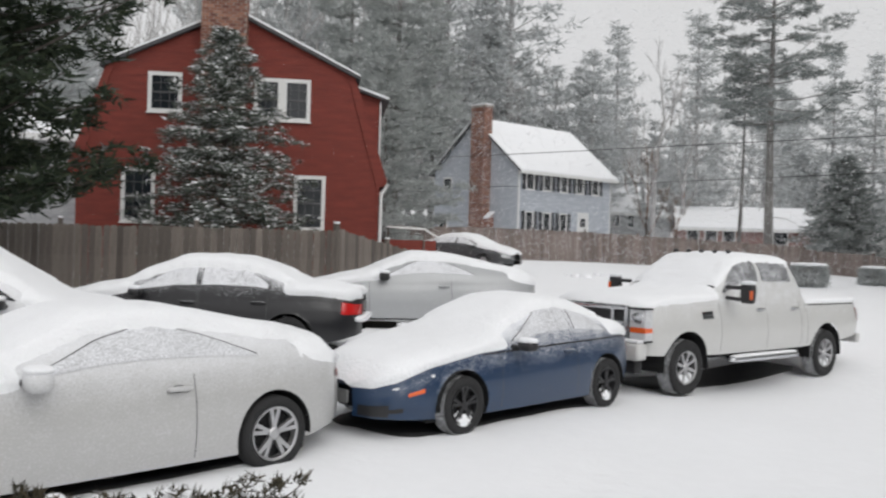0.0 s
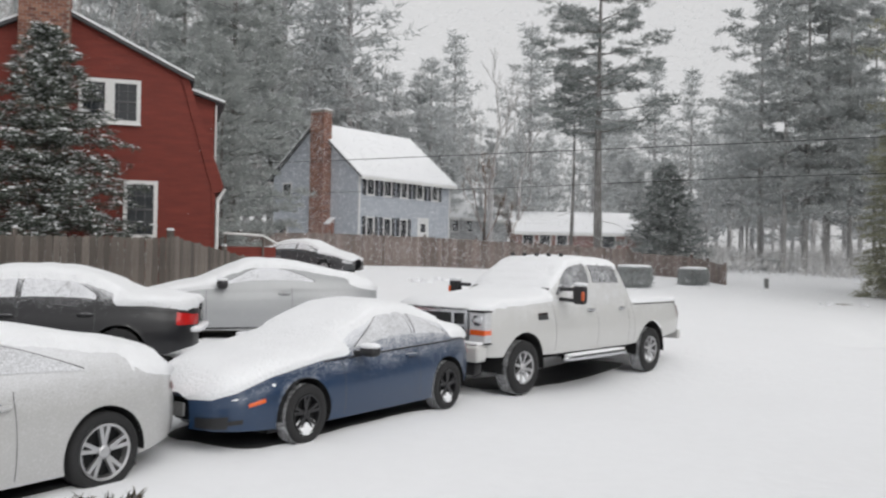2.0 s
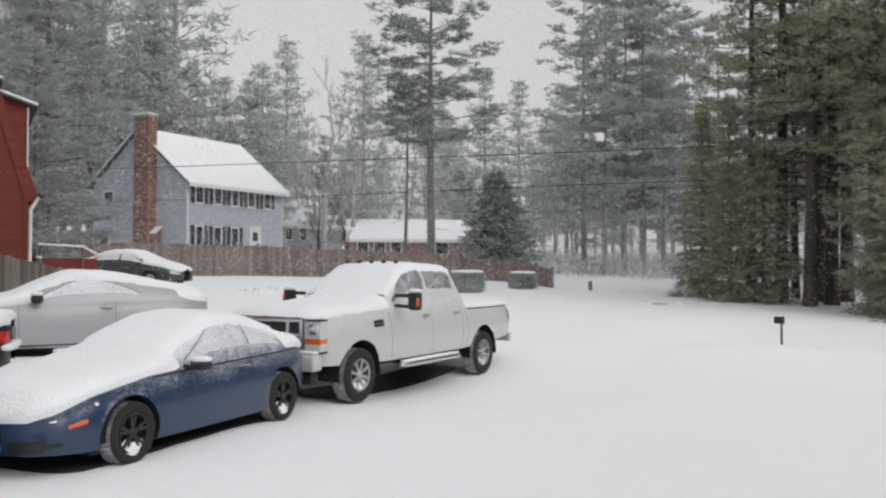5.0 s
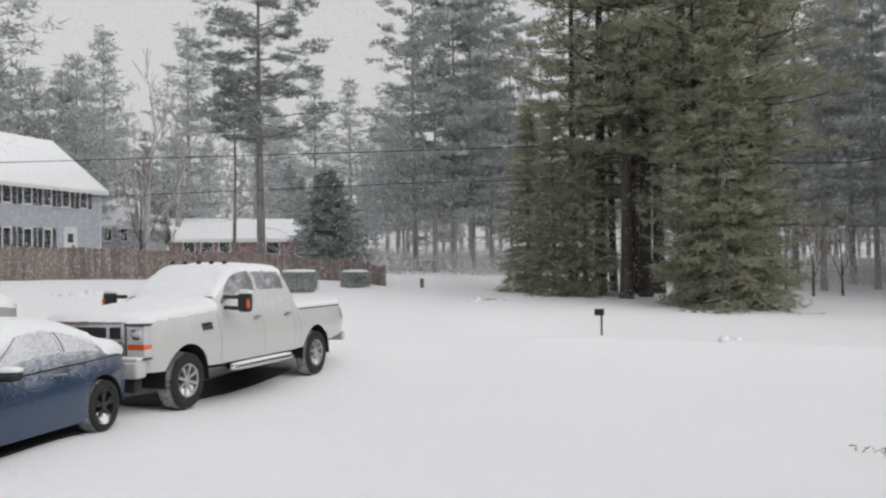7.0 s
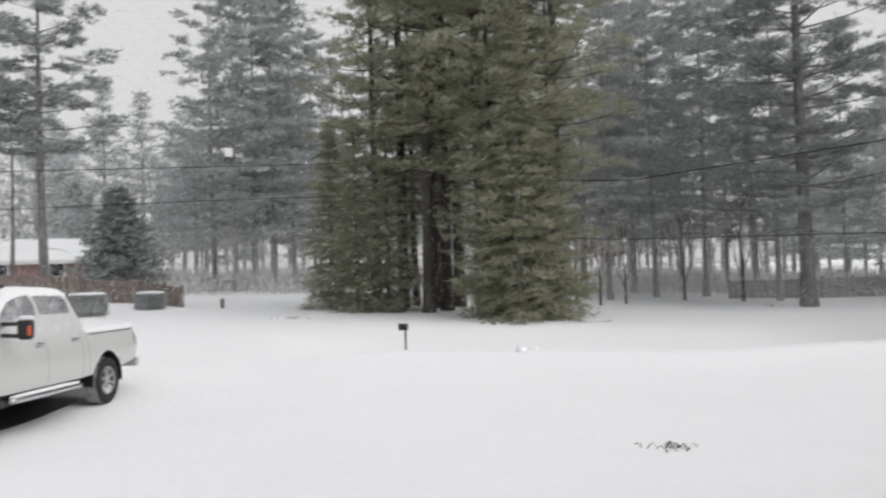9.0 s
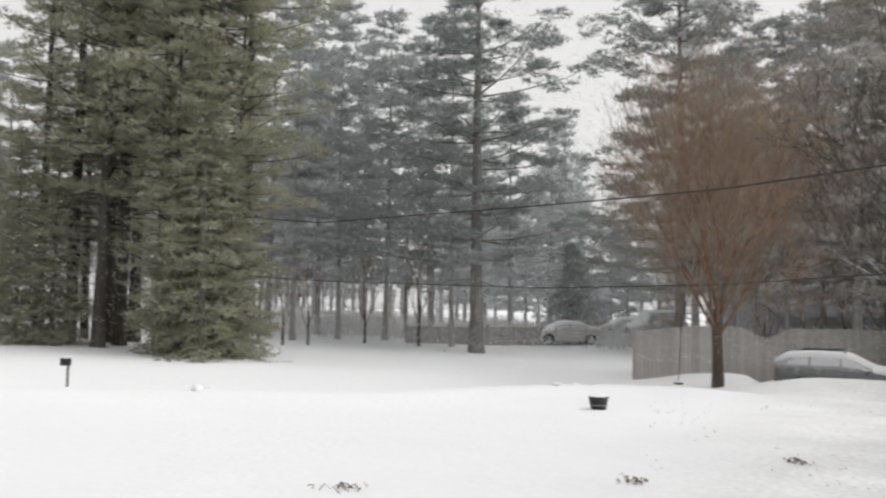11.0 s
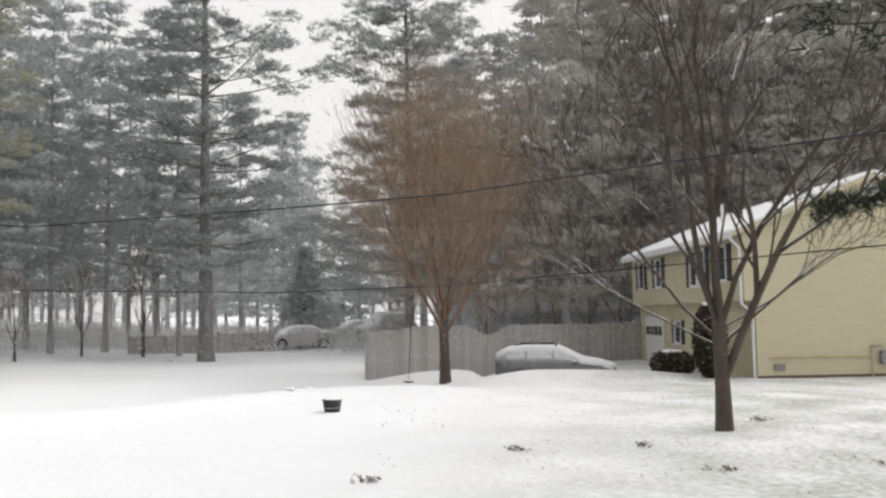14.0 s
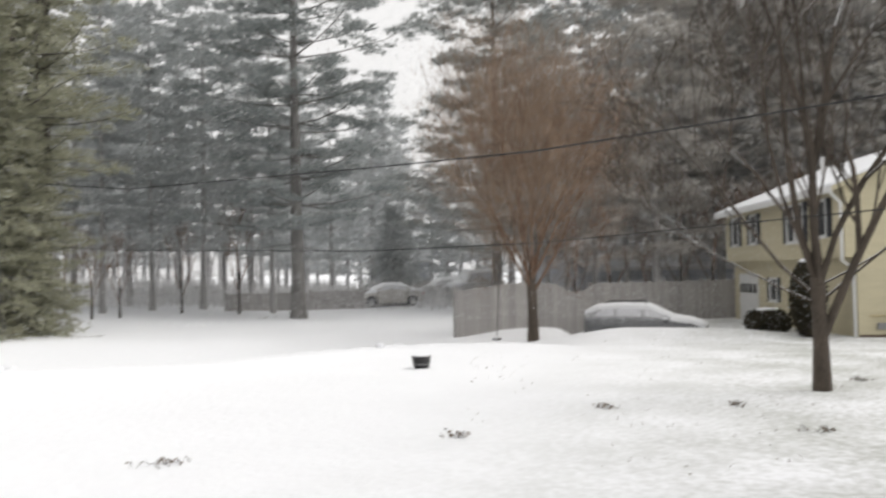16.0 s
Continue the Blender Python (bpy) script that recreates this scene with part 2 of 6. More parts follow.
M_CLEAR = material("clear_lens", (0.62, 0.63, 0.65), rough=0.15, var=0.15, scale=30, coat=0.6)
M_CARGLASS = material("car_glass", (0.015, 0.017, 0.02), rough=0.06, scale=4, spec=0.6)
M_FROSTGLASS = snow_dusted("snow_crusted_glass", (0.10, 0.103, 0.106), snow_at=0.72, rough=0.1, fade=0.5)
M_DARKGLASS = snow_dusted("thinly_snowed_glass", (0.03, 0.032, 0.035), snow_at=0.56, rough=0.1)
M_TREADSNOW = snow_dusted("snow_packed_tread", (0.03, 0.03, 0.03), snow_at=0.56, rough=0.85)
M_HALFGLASS = snow_dusted("half_snowed_glass", (0.02, 0.022, 0.025), snow_at=0.70, rough=0.1)
M_P_SILVER = snow_dusted("silver_paint", (0.43, 0.43, 0.425), snow_at=0.26, rough=0.3, coat=0.4, cling=(0.74, 1.15, 0.50), fade=0.7)
M_P_BLUE = snow_dusted("blue_paint", (0.011, 0.034, 0.082), snow_at=0.26, rough=0.3, coat=0.5, tilt=0.25, cling=(0.55, 1.15, 0.36), fade=0.35)
M_P_WHITE = snow_dusted("white_paint", (0.53, 0.53, 0.52), snow_at=0.40, rough=0.3, coat=0.5, cling=(0.9, 1.4, 0.15))
M_P_BLACK = snow_dusted("black_paint", (0.010, 0.010, 0.012), snow_at=0.18, rough=0.35, coat=0.25, tilt=0.3, cling=(0.6, 1.1, 0.2))
M_P_DARK = snow_dusted("dark_grey_paint", (0.055, 0.058, 0.062), snow_at=0.34, rough=0.3, coat=0.4, tilt=0.3)
M_P_GREY = snow_dusted("grey_paint", (0.36, 0.37, 0.38), snow_at=0.40, rough=0.3, coat=0.5)
M_P_WAGON = snow_dusted("charcoal_paint", (0.12, 0.125, 0.13), snow_at=0.30, rough=0.3, coat=0.5, tilt=0.2, cling=(0.6, 1.1, 0.2))
M_P_TAN = snow_dusted("beige_paint", (0.42, 0.40, 0.36), snow_at=0.5, rough=0.4)
M_METAL = material("galvanised", (0.30, 0.30, 0.30), rough=0.5, metal=0.6, scale=20)
M_LEAF = material("dry_leaves", (0.22, 0.18, 0.14), rough=0.9, scale=20)
M_WIRE = material("cable", (0.02, 0.02, 0.02), rough=0.7, scale=20)


# ---- mesh helpers ----
def mesh_of(name, verts, faces, mat, smooth=False):
    me = bpy.data.meshes.new(name)
    me.from_pydata([tuple(map(float, v)) for v in verts], [], [tuple(map(int, f)) for f in faces])
    for m in (mat if isinstance(mat, (list, tuple)) else [mat]):
        me.materials.append(m)
    if smooth:
        me.polygons.foreach_set("use_smooth", [True] * len(me.polygons))
    me.update()
    return me


def part(name, data, mat, parent, label="", smooth=False):
    """One mesh under a thing; data is a bmesh, a mesh or (verts, faces)."""
    if isinstance(data, bmesh.types.BMesh):
        me = bpy.data.meshes.new(name)
        data.to_mesh(me)
        data.free()
        me.materials.append(mat)
        if smooth:
            me.polygons.foreach_set("use_smooth", [True] * len(me.polygons))
    elif isinstance(data, tuple):
        me = mesh_of(name, data[0], data[1], mat, smooth)
    else:
        me = data
    ob = new(name, me)
    ob.parent = parent
    return tagged(ob, label)


def thing(name, m, label, category, group="", kind=""):
    ob = new(name)
    ob.matrix_world = m
    return tagged(ob, label, category, group, kind)


def box(x0, x1, y0, y1, z0, z1, bevel=0.0, bm=None):
    bm = bm or bmesh.new()
    r = bmesh.ops.create_cube(bm, size=1)
    for v in r["verts"]:
        v.co = Vector(((x0 + x1) / 2 + v.co.x * (x1 - x0), (y0 + y1) / 2 + v.co.y * (y1 - y0), (z0 + z1) / 2 + v.co.z * (z1 - z0)))
    if bevel:
        bmesh.ops.bevel(bm, geom=list({e for v in r["verts"] for e in v.link_edges}), offset=bevel, segments=2, profile=0.6, affect="EDGES")
    return bm


def prism(outline, y0, y1):
    """An outline in x, z drawn out from y0 to y1: verts, faces."""
    k = len(outline)
    vs = [(x, y0, z) for x, z in outline] + [(x, y1, z) for x, z in outline]
    fs = [tuple(range(k)), tuple(range(2 * k - 1, k - 1, -1))] + [(i, i + k, (i + 1) % k + k, (i + 1) % k) for i in range(k)]
    return vs, fs


def lathe(profile, n=32, axis="y"):
    vs, fs = [], []
    for r, h in profile:
        for i in range(n):
            a = 2 * math.pi * i / n
            vs.append((r * math.cos(a), h, r * math.sin(a)) if axis == "y" else (r * math.cos(a), r * math.sin(a), h))
    for j in range(len(profile) - 1):
        for i in range(n):
            fs.append((j * n + i, j * n + (i + 1) % n, (j + 1) * n + (i + 1) % n, (j + 1) * n + i))
    return vs, fs


def tube(points, radii, n=5):
    """A tapered tube along points."""
    vs, fs = [], []
    pts = [Vector(p) for p in points]
    for i, p in enumerate(pts):
        d = (pts[min(i + 1, len(pts) - 1)] - pts[max(i - 1, 0)]).normalized()
        u = d.orthogonal().normalized()
        w = d.cross(u)
        for k in range(n):
            a = 2 * math.pi * k / n
            vs.append(p + (u * math.cos(a) + w * math.sin(a)) * radii[i])
    for i in range(len(pts) - 1):
        for k in range(n):
            fs.append((i * n + k, i * n + (k + 1) % n, (i + 1) * n + (k + 1) % n, (i + 1) * n + k))
    return vs, fs


def join(*pieces):
    vs, fs = [], []
    for v, f in pieces:
        o = len(vs)
        vs += list(v)
        fs += [tuple(i + o for i in q) for q in f]
    return vs, fs


def way(az, d):
    """Ground place at a bearing in degrees (positive to the west of north) and a distance."""
    return -math.sin(radians(az)) * d, math.cos(radians(az)) * d


# ---- terrain ----
def smooth01(a, b, x):
    t = min(1.0, max(0.0, (x - a) / (b - a)))
    return t * t * (3 - 2 * t)


def ground(x, y):
    """Height of the snow: rising to the north, falling a little to the east, with a ploughed ridge along the street."""
    u = (y - 10) / 4
    rise = 0.04 * 4 * (math.log1p(math.exp(min(u, 30))) if u < 30 else u)
    rise = min(rise, 2.6 + 0.2 * math.tanh((rise - 2.6))) if rise > 2.6 else rise
    z = rise - 0.009 * max(-20, min(x, 70)) * smooth01(0, 14, x)
    d, az = math.hypot(x, y), math.degrees(math.atan2(-x, y))
    if -100 < az < -25 and d > 10:
        dr = 20.0 + 6.0 * smooth01(-55, -78, az)
        fade = smooth01(-31, -38, az) * smooth01(-86, -76, az)
        z += fade * (0.20 * math.exp(-((d - dr) / 1.1) ** 2) - 0.55 * smooth01(dr + 0.2, dr + 2.2, d) * (1 - smooth01(dr + 6, dr + 10, d)))
    z += 0.17 * math.exp(-((x + 2.5) ** 2 + (y - 15.0) ** 2) / 12.0)
    z += 0.04 * math.exp(-((x - 0.6) ** 2 + (y - 10.6) ** 2) / 3.5) - 0.10 * math.exp(-((x - 6.6) ** 2 + (y - 15.0) ** 2) / 6)
    z -= 0.28 * math.exp(-((x - 4.4) ** 2 + (y - 13.9) ** 2) / 12.0)
    z += 0.55 * math.exp(-((x - 59.0) ** 2 + (y - 15.2) ** 2) / 22.0)
    if az < -76 and 25 < d < 40 and az > -100:
        z += 0.28 * math.exp(-((d - 31.5) / 2.0) ** 2) * smooth01(-80, -86, az) * smooth01(-98, -92, az)
    if -96 < az < -80 and 32 < d < 43:
        z -= 0.6 * smooth01(32.4, 34.0, d) * (1 - smooth01(37.8, 39.2, d)) * smooth01(-81.5, -83.5, az) * smooth01(-96, -92, az)
    if d < 120:
        z += 0.03 * noise.noise((x * 0.35, y * 0.35, 0)) * smooth01(2, 6, d) + 0.018 * noise.noise((x * 1.6, y * 1.6, 3))
    return z


def build_ground():
    radii = [0.0]
    r = 0.6
    while r < 130:
        radii.append(r)
        r *= 1.030
    radii += [160, 220, 330, 600, 1200, 2500]
    n = 360
    vs, fs = [(0, 0, ground(0, 0))], []
    for r in radii[1:]:
        for i in range(n):
            a = 2 * math.pi * i / n
            x, y = r * math.cos(a), r * math.sin(a)
            vs.append((x, y, ground(x, y)))
    for i in range(n):
        fs.append((0, 1 + i, 1 + (i + 1) % n))
    for j in range(len(radii) - 2):
        for i in range(n):
            a, b = 1 + j * n + i, 1 + j * n + (i + 1) % n
            fs.append((a, a + n, b + n, b))
    ob = new("ground", mesh_of("ground", vs, fs, M_GROUND, True))
    tagged(ob, "snow-covered yard, driveway and street under fresh white snow", "ground", kind="structure")


build_ground()


# ---- houses ----
def wall_frame(origin, direction):
    """A pose whose x runs along a wall to the right and whose y goes into the house."""
    return Matrix.Translation(origin) @ Matrix.Rotation(math.atan2(direction[1], direction[0]), 4, "Z")


def board_parts(data, mat, parent, name="clapboard"):
    """Each overlapping board as a piece of its own."""
    vs, fs = data
    for o in range(0, len(vs), 6):
        part(name, (vs[o:o + 6], [(0, 1, 2, 3), (4, 5, 1, 0)]), mat, parent)


def clapboards(x0, x1, z0, z1, limits=None, pitch=0.14, holes=()):
    """Overlapping boards on a wall in the plane y = 0; limits gives the left and right end at a height."""
    vs, fs = [], []
    z = z0
    while z < z1 - 0.02:
        zt = min(z + pitch, z1)
        a, b = limits(z) if limits else (x0, x1)
        a2, b2 = limits(zt) if limits else (x0, x1)
        a, b = max(a, a2), min(b, b2)
        if b - a > 0.05:
            cuts = sorted((hx0, hx1) for hx0, hx1, hz0, hz1 in holes if hz0 < (z + zt) / 2 < hz1)
            spans, c = [], a
            for hx0, hx1 in cuts:
                if hx0 > c:
                    spans.append((c, min(hx0, b)))
                c = max(c, hx1)
            if c < b:
                spans.append((c, b))
            for p, q in spans:
                o = len(vs)
                vs += [(p, -0.014, z), (q, -0.014, z), (q, -0.004, zt), (p, -0.004, zt), (p, 0.0, z), (q, 0.0, z)]
                fs += [(o, o + 1, o + 2, o + 3), (o + 4, o + 5, o + 1, o)]
        z += pitch
    return vs, fs


def window(parent, x0, x1, z0, z1, lights=1, trim=0.11, shutters=0.0):
    """A sash window on the wall y = 0 of its house: casing, sill, panes and a meeting rail."""
    bm = bmesh.new()
    for a, b, c, d in ((x0, x0 + trim, z0, z1), (x1 - trim, x1, z0, z1), (x0 + trim, x1 - trim, z1 - trim, z1), (x0 + trim, x1 - trim, z0, z0 + trim * 0.9)):
        box(a, b, -0.06, 0.03, c, d, bm=bm)
    w = part("window", bm, M_TRIM, parent, "sash window in a white wooden casing")
    part("sill", box(x0 - 0.03, x1 + 0.03, -0.10, 0.0, z0 - 0.04, z0, 0.008), M_TRIM, w)
    lw = (x1 - x0 - 2 * trim) / lights
    for i in range(lights):
        a = x0 + trim + i * lw
        zm = (z0 + z1) / 2
        part("pane", box(a, a + lw, -0.008, 0.004, z0 + trim * 0.9, z1 - trim), M_PANE, w, "dark window glass")
        bm = bmesh.new()
        box(a, a + lw, -0.035, -0.012, zm - 0.025, zm + 0.025, bm=bm)
        if lights > 1 and i:
            part("mullion", box(a - 0.13, a + 0.13, -0.055, 0.0, z0 + trim, z1 - trim), M_TRIM, w)
        for f in (0.33, 0.67):
            box(a + lw * f - 0.009, a + lw * f + 0.009, -0.024, -0.009, z0 + trim, z1 - trim, bm=bm)
        for zz in (z0 + (zm - z0) * 0.52 + 0.03, zm + (z1 - zm) * 0.47):
            box(a, a + lw, -0.0235, -0.0095, zz - 0.009, zz + 0.009, bm=bm)
        part("sash", bm, M_SASH, w)
    if shutters:
        for a in (x0 - shutters - 0.02, x1 + 0.02):
            bm = box(a, a + shutters, -0.05, 0.0, z0, z1)
            part("shutter", bm, M_SHUTTER, w, "dark painted shutter")
    return w


def chimney(parent, x0, x1, y0, y1, z0, z1, course=0.085):
    """A brick stack: courses of bricks proud of the mortar, with a corbelled cap."""
    c = part("chimney", box(x0, x1, y0, y1, z0, z1), M_MORTAR, parent, "red brick chimney")
    rng = random.Random(5)
    vs, fs = [], []

    def brick(ax0, ax1, ay0, ay1, az0, az1):
        o = len(vs)
        vs.extend([(ax0, ay0, az0), (ax1, ay0, az0), (ax1, ay1, az0), (ax0, ay1, az0), (ax0, ay0, az1), (ax1, ay0, az1), (ax1, ay1, az1), (ax0, ay1, az1)])
        fs.extend([tuple(o + i for i in q) for q in ((0, 1, 5, 4), (1, 2, 6, 5), (2, 3, 7, 6), (3, 0, 4, 7), (4, 5, 6, 7), (3, 2, 1, 0))])

    z, k = z0, 0
    while z < z1 - course:
        e = 0.03 if z > z1 - 0.35 else 0.0
        for lo, hi, side in ((x0, x1, "f"), (y0, y1, "l"), (y0, y1, "r")):
            p = lo - (0.11 if k % 2 else 0)
            while p < hi:
                a, b = max(p, lo) + 0.006, min(p + 0.21, hi) - 0.006
                t = 0.010 + 0.006 * rng.random() + e
                if b - a > 0.03:
                    if side == "f":
                        brick(a, b, y0 - t, y0, z + 0.006, z + course - 0.006)
                    elif side == "l":
                        brick(x0 - t, x0, a, b, z + 0.006, z + course - 0.006)
                    else:
                        brick(x1, x1 + t, a, b, z + 0.006, z + course - 0.006)
                p += 0.22
        z += course
        k += 1
    tagged(part("brickwork", (vs, fs), M_BRICKS, c), kind="stuff")
    part("cap", box(x0 - 0.06, x1 + 0.06, y0 - 0.06, y1 + 0.06, z1, z1 + 0.1, 0.01), M_MORTAR, c)
    part("cap_snow", box(x0 - 0.05, x1 + 0.05, y0 - 0.05, y1 + 0.05, z1 + 0.1, z1 + 0.19, 0.04), M_ROOFSNOW, c, "snow on the chimney cap")
    return c


def brick_material():
    m = bpy.data.materials.new("single_bricks")
    m.use_nodes = True
    n, l = m.node_tree.nodes, m.node_tree.links
    g, r = n.new("ShaderNodeNewGeometry"), n.new("ShaderNodeValToRGB")
    e = r.color_ramp.elements
    e[0].color, e[1].color = (0.13, 0.062, 0.05, 1), (0.36, 0.20, 0.145, 1)
    e.new(0.5).color = (0.24, 0.115, 0.085, 1)
    l.new(g.outputs["Random Per Island"], r.inputs[0])
    l.new(r.outputs[0], n["Principled BSDF"].inputs["Base Color"])
    n["Principled BSDF"].inputs["Roughness"].default_value = 0.9
    return m


M_BRICKS = brick_material()
M_SASH = material("grey_sash", (0.10, 0.10, 0.105), rough=0.6, scale=20)


def red_house():
    u = (0.9877, 0.1564)
    base = Vector((-7.05, 25.6, 0))
    g = ground(base.x, base.y) - 0.1
    h = thing("red_house", wall_frame(base, u), "red clapboard gambrel house with white-trimmed windows and snowy roof", "house")
    out = [(-4.3, g), (4.3, g), (4.3, 3.9), (3.42, 7.0), (0, 8.62), (-3.42, 7.0), (-4.3, 3.9)]
    part("wall", prism(out, 0.0, 9.5), M_RED, h, "red clapboard wall", )

    def lim(z):
        w = 4.3 if z < 3.9 else (4.3 - 0.88 * (z - 3.9) / 3.1 if z < 7.0 else 3.42 * (8.62 - z) / 1.62)
        return -w, w

    wins = [(-2.38, -1.42, 5.62, 6.78, 1), (0.62, 2.26, 5.52, 6.76, 2), (-3.05, -2.10, 2.42, 4.0, 1), (1.85, 2.77, 2.33, 3.95, 1)]
    holes = [(a, b, c, d) for a, b, c, d, k in wins]
    board_parts(clapboards(-4.3, 4.3, g + 0.3, 8.6, lim, 0.13, holes), M_RED, h)
    for a, b, c, d, k in wins:
        window(h, a, b, c, d, k)
    # gambrel roof planes with snow
    for s in (-1, 1):
        part("roof", prism([(s * 4.62, 3.78), (s * 3.5, 7.02), (s * 3.40, 6.94), (s * 4.5, 3.70)], -0.02, 9.7), M_ROOF, h)
        part("roof", prism([(s * 3.72, 6.92), (0, 8.70), (0, 8.60), (s * 3.70, 6.82)], -0.16, 9.7), M_ROOF, h)
        part("roof_snow", prism([(s * 3.72, 6.925), (s * 3.70, 6.99), (0, 8.78), (0, 8.705)], -0.14, 9.68), M_ROOFSNOW, h, "thin snow on the roof")
        part("rake_trim", prism([(s * 4.63, 3.74), (s * 3.51, 7.04), (s * 3.36, 6.88), (s * 4.29, 3.66)], -0.05, -0.024), M_RED, h)
    # dormer along the east slope and its trim
    part("dormer", prism([(3.3, 5.0), (4.35, 4.6), (4.35, 6.45), (3.3, 6.75)], 0.9, 8.6), M_RED, h, "red shed dormer")
    part("dormer_roof", prism([(2.9, 6.98), (4.62, 6.42), (4.62, 6.36), (2.9, 6.90)], 0.7, 8.8), M_ROOF, h)
    part("dormer_snow", prism([(2.9, 7.06), (4.62, 6.49), (4.62, 6.424), (2.9, 6.985)], 0.7, 8.8), M_ROOFSNOW, h)
    part("dormer_trim", box(4.36, 4.40, 0.86, 1.0, 4.6, 6.36), M_TRIM, h)
    part("corner_board", box(4.24, 4.36, -0.035, 0.1, g, 3.66), M_RED, h, "red corner board")
    part("gutter", join(tube([(4.62, -0.2, 3.82), (4.62, 9.6, 3.82)], [0.06, 0.06], 8), tube([(4.62, -0.12, 3.80), (4.42, -0.10, 3.45), (4.40, -0.08, g)], [0.045] * 3, 8)), M_TRIM, h, "white gutter and downpipe")
    chimney(h, -0.85, 0.40, -0.55, 0.05, g, 10.4)
    # low brick porch beside the house
    p = thing("side_porch", wall_frame(base, u), "low dark red porch wall with a snowy handrail", "porch")
    part("porch_wall", box(4.7, 6.3, 1.5, 4.0, g, 2.15), M_RED, p)
    part("handrail", tube([(4.7, 1.4, 2.55), (5.9, 1.4, 2.5), (6.35, 1.4, 2.25)], [0.035] * 3, 8), M_TRIM, p, "snowy handrail")
    for x in (4.75, 5.9):
        part("baluster", tube([(x, 1.4, g), (x, 1.4, 2.5)], [0.03, 0.03], 6), M_FENCE, p)


def blue_house():
    c = Vector((3.2, 59.9, 0))
    u = (0.731, 0.682)
    g = 1.9
    h = thing("blue_house", wall_frame(c, u), "blue-grey two-storey colonial house with a snow-covered roof", "house")
    L, D, e, r = 9.9, 8.7, 7.55, 11.0
    # x along the front, y into the depth; the ridge runs along x
    gable = [(0, g), (D, g), (D, e), (D / 2, r), (0, e)]
    vs = [(0, y, z) for y, z in gable] + [(L, y, z) for y, z in gable]
    k = 5
    fs = [tuple(range(k)), tuple(range(2 * k - 1, k - 1, -1))] + [(i, i + k, (i + 1) % k + k, (i + 1) % k) for i in range(k)]
    part("wall", (vs, fs), M_BLUE, h, "blue-grey clapboard wall")
    xs = [1.1, 2.85, 4.6, 6.35, 8.1]
    upper = [(x - 0.42, x + 0.42, 5.95, 7.35) for x in xs]
    lower = [(x - 0.42, x + 0.42, 3.05, 4.5) for x in xs[:3]]
    tagged(part("siding", clapboards(0, L, g, e - 0.1, None, 0.16, upper + lower), M_BLUE, h), kind="stuff")
    for w in upper + lower:
        window(h, *w, shutters=0.36, trim=0.09)
    d = part("front_door", box(6.3, 7.25, -0.03, 0.02, 2.3, 4.4), M_TRIM, h, "white front door")
    part("door_casing", join(prism([(6.15, 2.3), (6.3, 2.3), (6.3, 4.4), (6.15, 4.4)], -0.06, 0.0), prism([(7.25, 2.3), (7.4, 2.3), (7.4, 4.4), (7.25, 4.4)], -0.06, 0.0), prism([(6.15, 4.41), (7.4, 4.41), (7.4, 4.65), (6.15, 4.65)], -0.07, 0.0)), M_TRIM, d)
    part("door_glass", box(6.5, 7.05, -0.036, -0.02, 3.6, 4.2), M_PANE, d)
    for s, y0 in ((1, -0.45), (-1, D + 0.45)):
        ez = e - 0.36
        q = [(y0, ez), (D / 2, r + 0.05), (D / 2, r - 0.1), (y0, ez - 0.14)]
        sn = [(y0, ez + 0.005), (y0, ez + 0.1), (D / 2, r + 0.17), (D / 2, r + 0.055)]
        for nm, o, mt in (("roof", q, M_ROOF), ("roof_snow", sn, M_ROOFSNOW)):
            v = [(-0.3, y, z) for y, z in o] + [(L + 0.3, y, z) for y, z in o]
            part(nm, (v, [(0, 1, 2, 3), (7, 6, 5, 4), (0, 4, 5, 1), (1, 5, 6, 2), (2, 6, 7, 3), (3, 7, 4, 0)]), mt, h, "thick white snow on the roof" if nm == "roof_snow" else "")
        part("fascia", box(-0.3, L + 0.3, min(y0, y0 + s * 0.04) - 0.03, max(y0, y0 + s * 0.04) - 0.03, ez - 0.2, ez + 0.0), M_TRIM, h)
    for x in (-0.02, L - 0.08):
        part("corner_board", box(x, x + 0.1, -0.04, 0.06, g, e - 0.3), M_TRIM, h)
    # gable side, with its chimney and small windows
    ch = chimney(h, -0.75, 0.0, 2.75, 4.1, g, 11.75)
    part("chimney_shoulder", prism([(-0.9, g), (-0.02, g), (-0.02, 4.3), (-0.55, 3.9)], 2.3, 2.74), M_BRICK, ch)
    part("shoulder_snow", prism([(-0.62, 3.92), (-0.02, 4.36), (-0.02, 4.44), (-0.62, 4.0)], 2.2, 2.74), M_ROOFSNOW, ch)
    for y, z0, z1 in ((7.2, 5.9, 7.0), (7.6, 3.0, 4.2)):
        w = part("window", box(-0.05, 0.0, y - 0.5, y + 0.5, z0, z1), M_TRIM, h)
        part("pane", box(-0.06, -0.045, y - 0.38, y + 0.38, z0 + 0.12, z1 - 0.12), M_PANE, w)


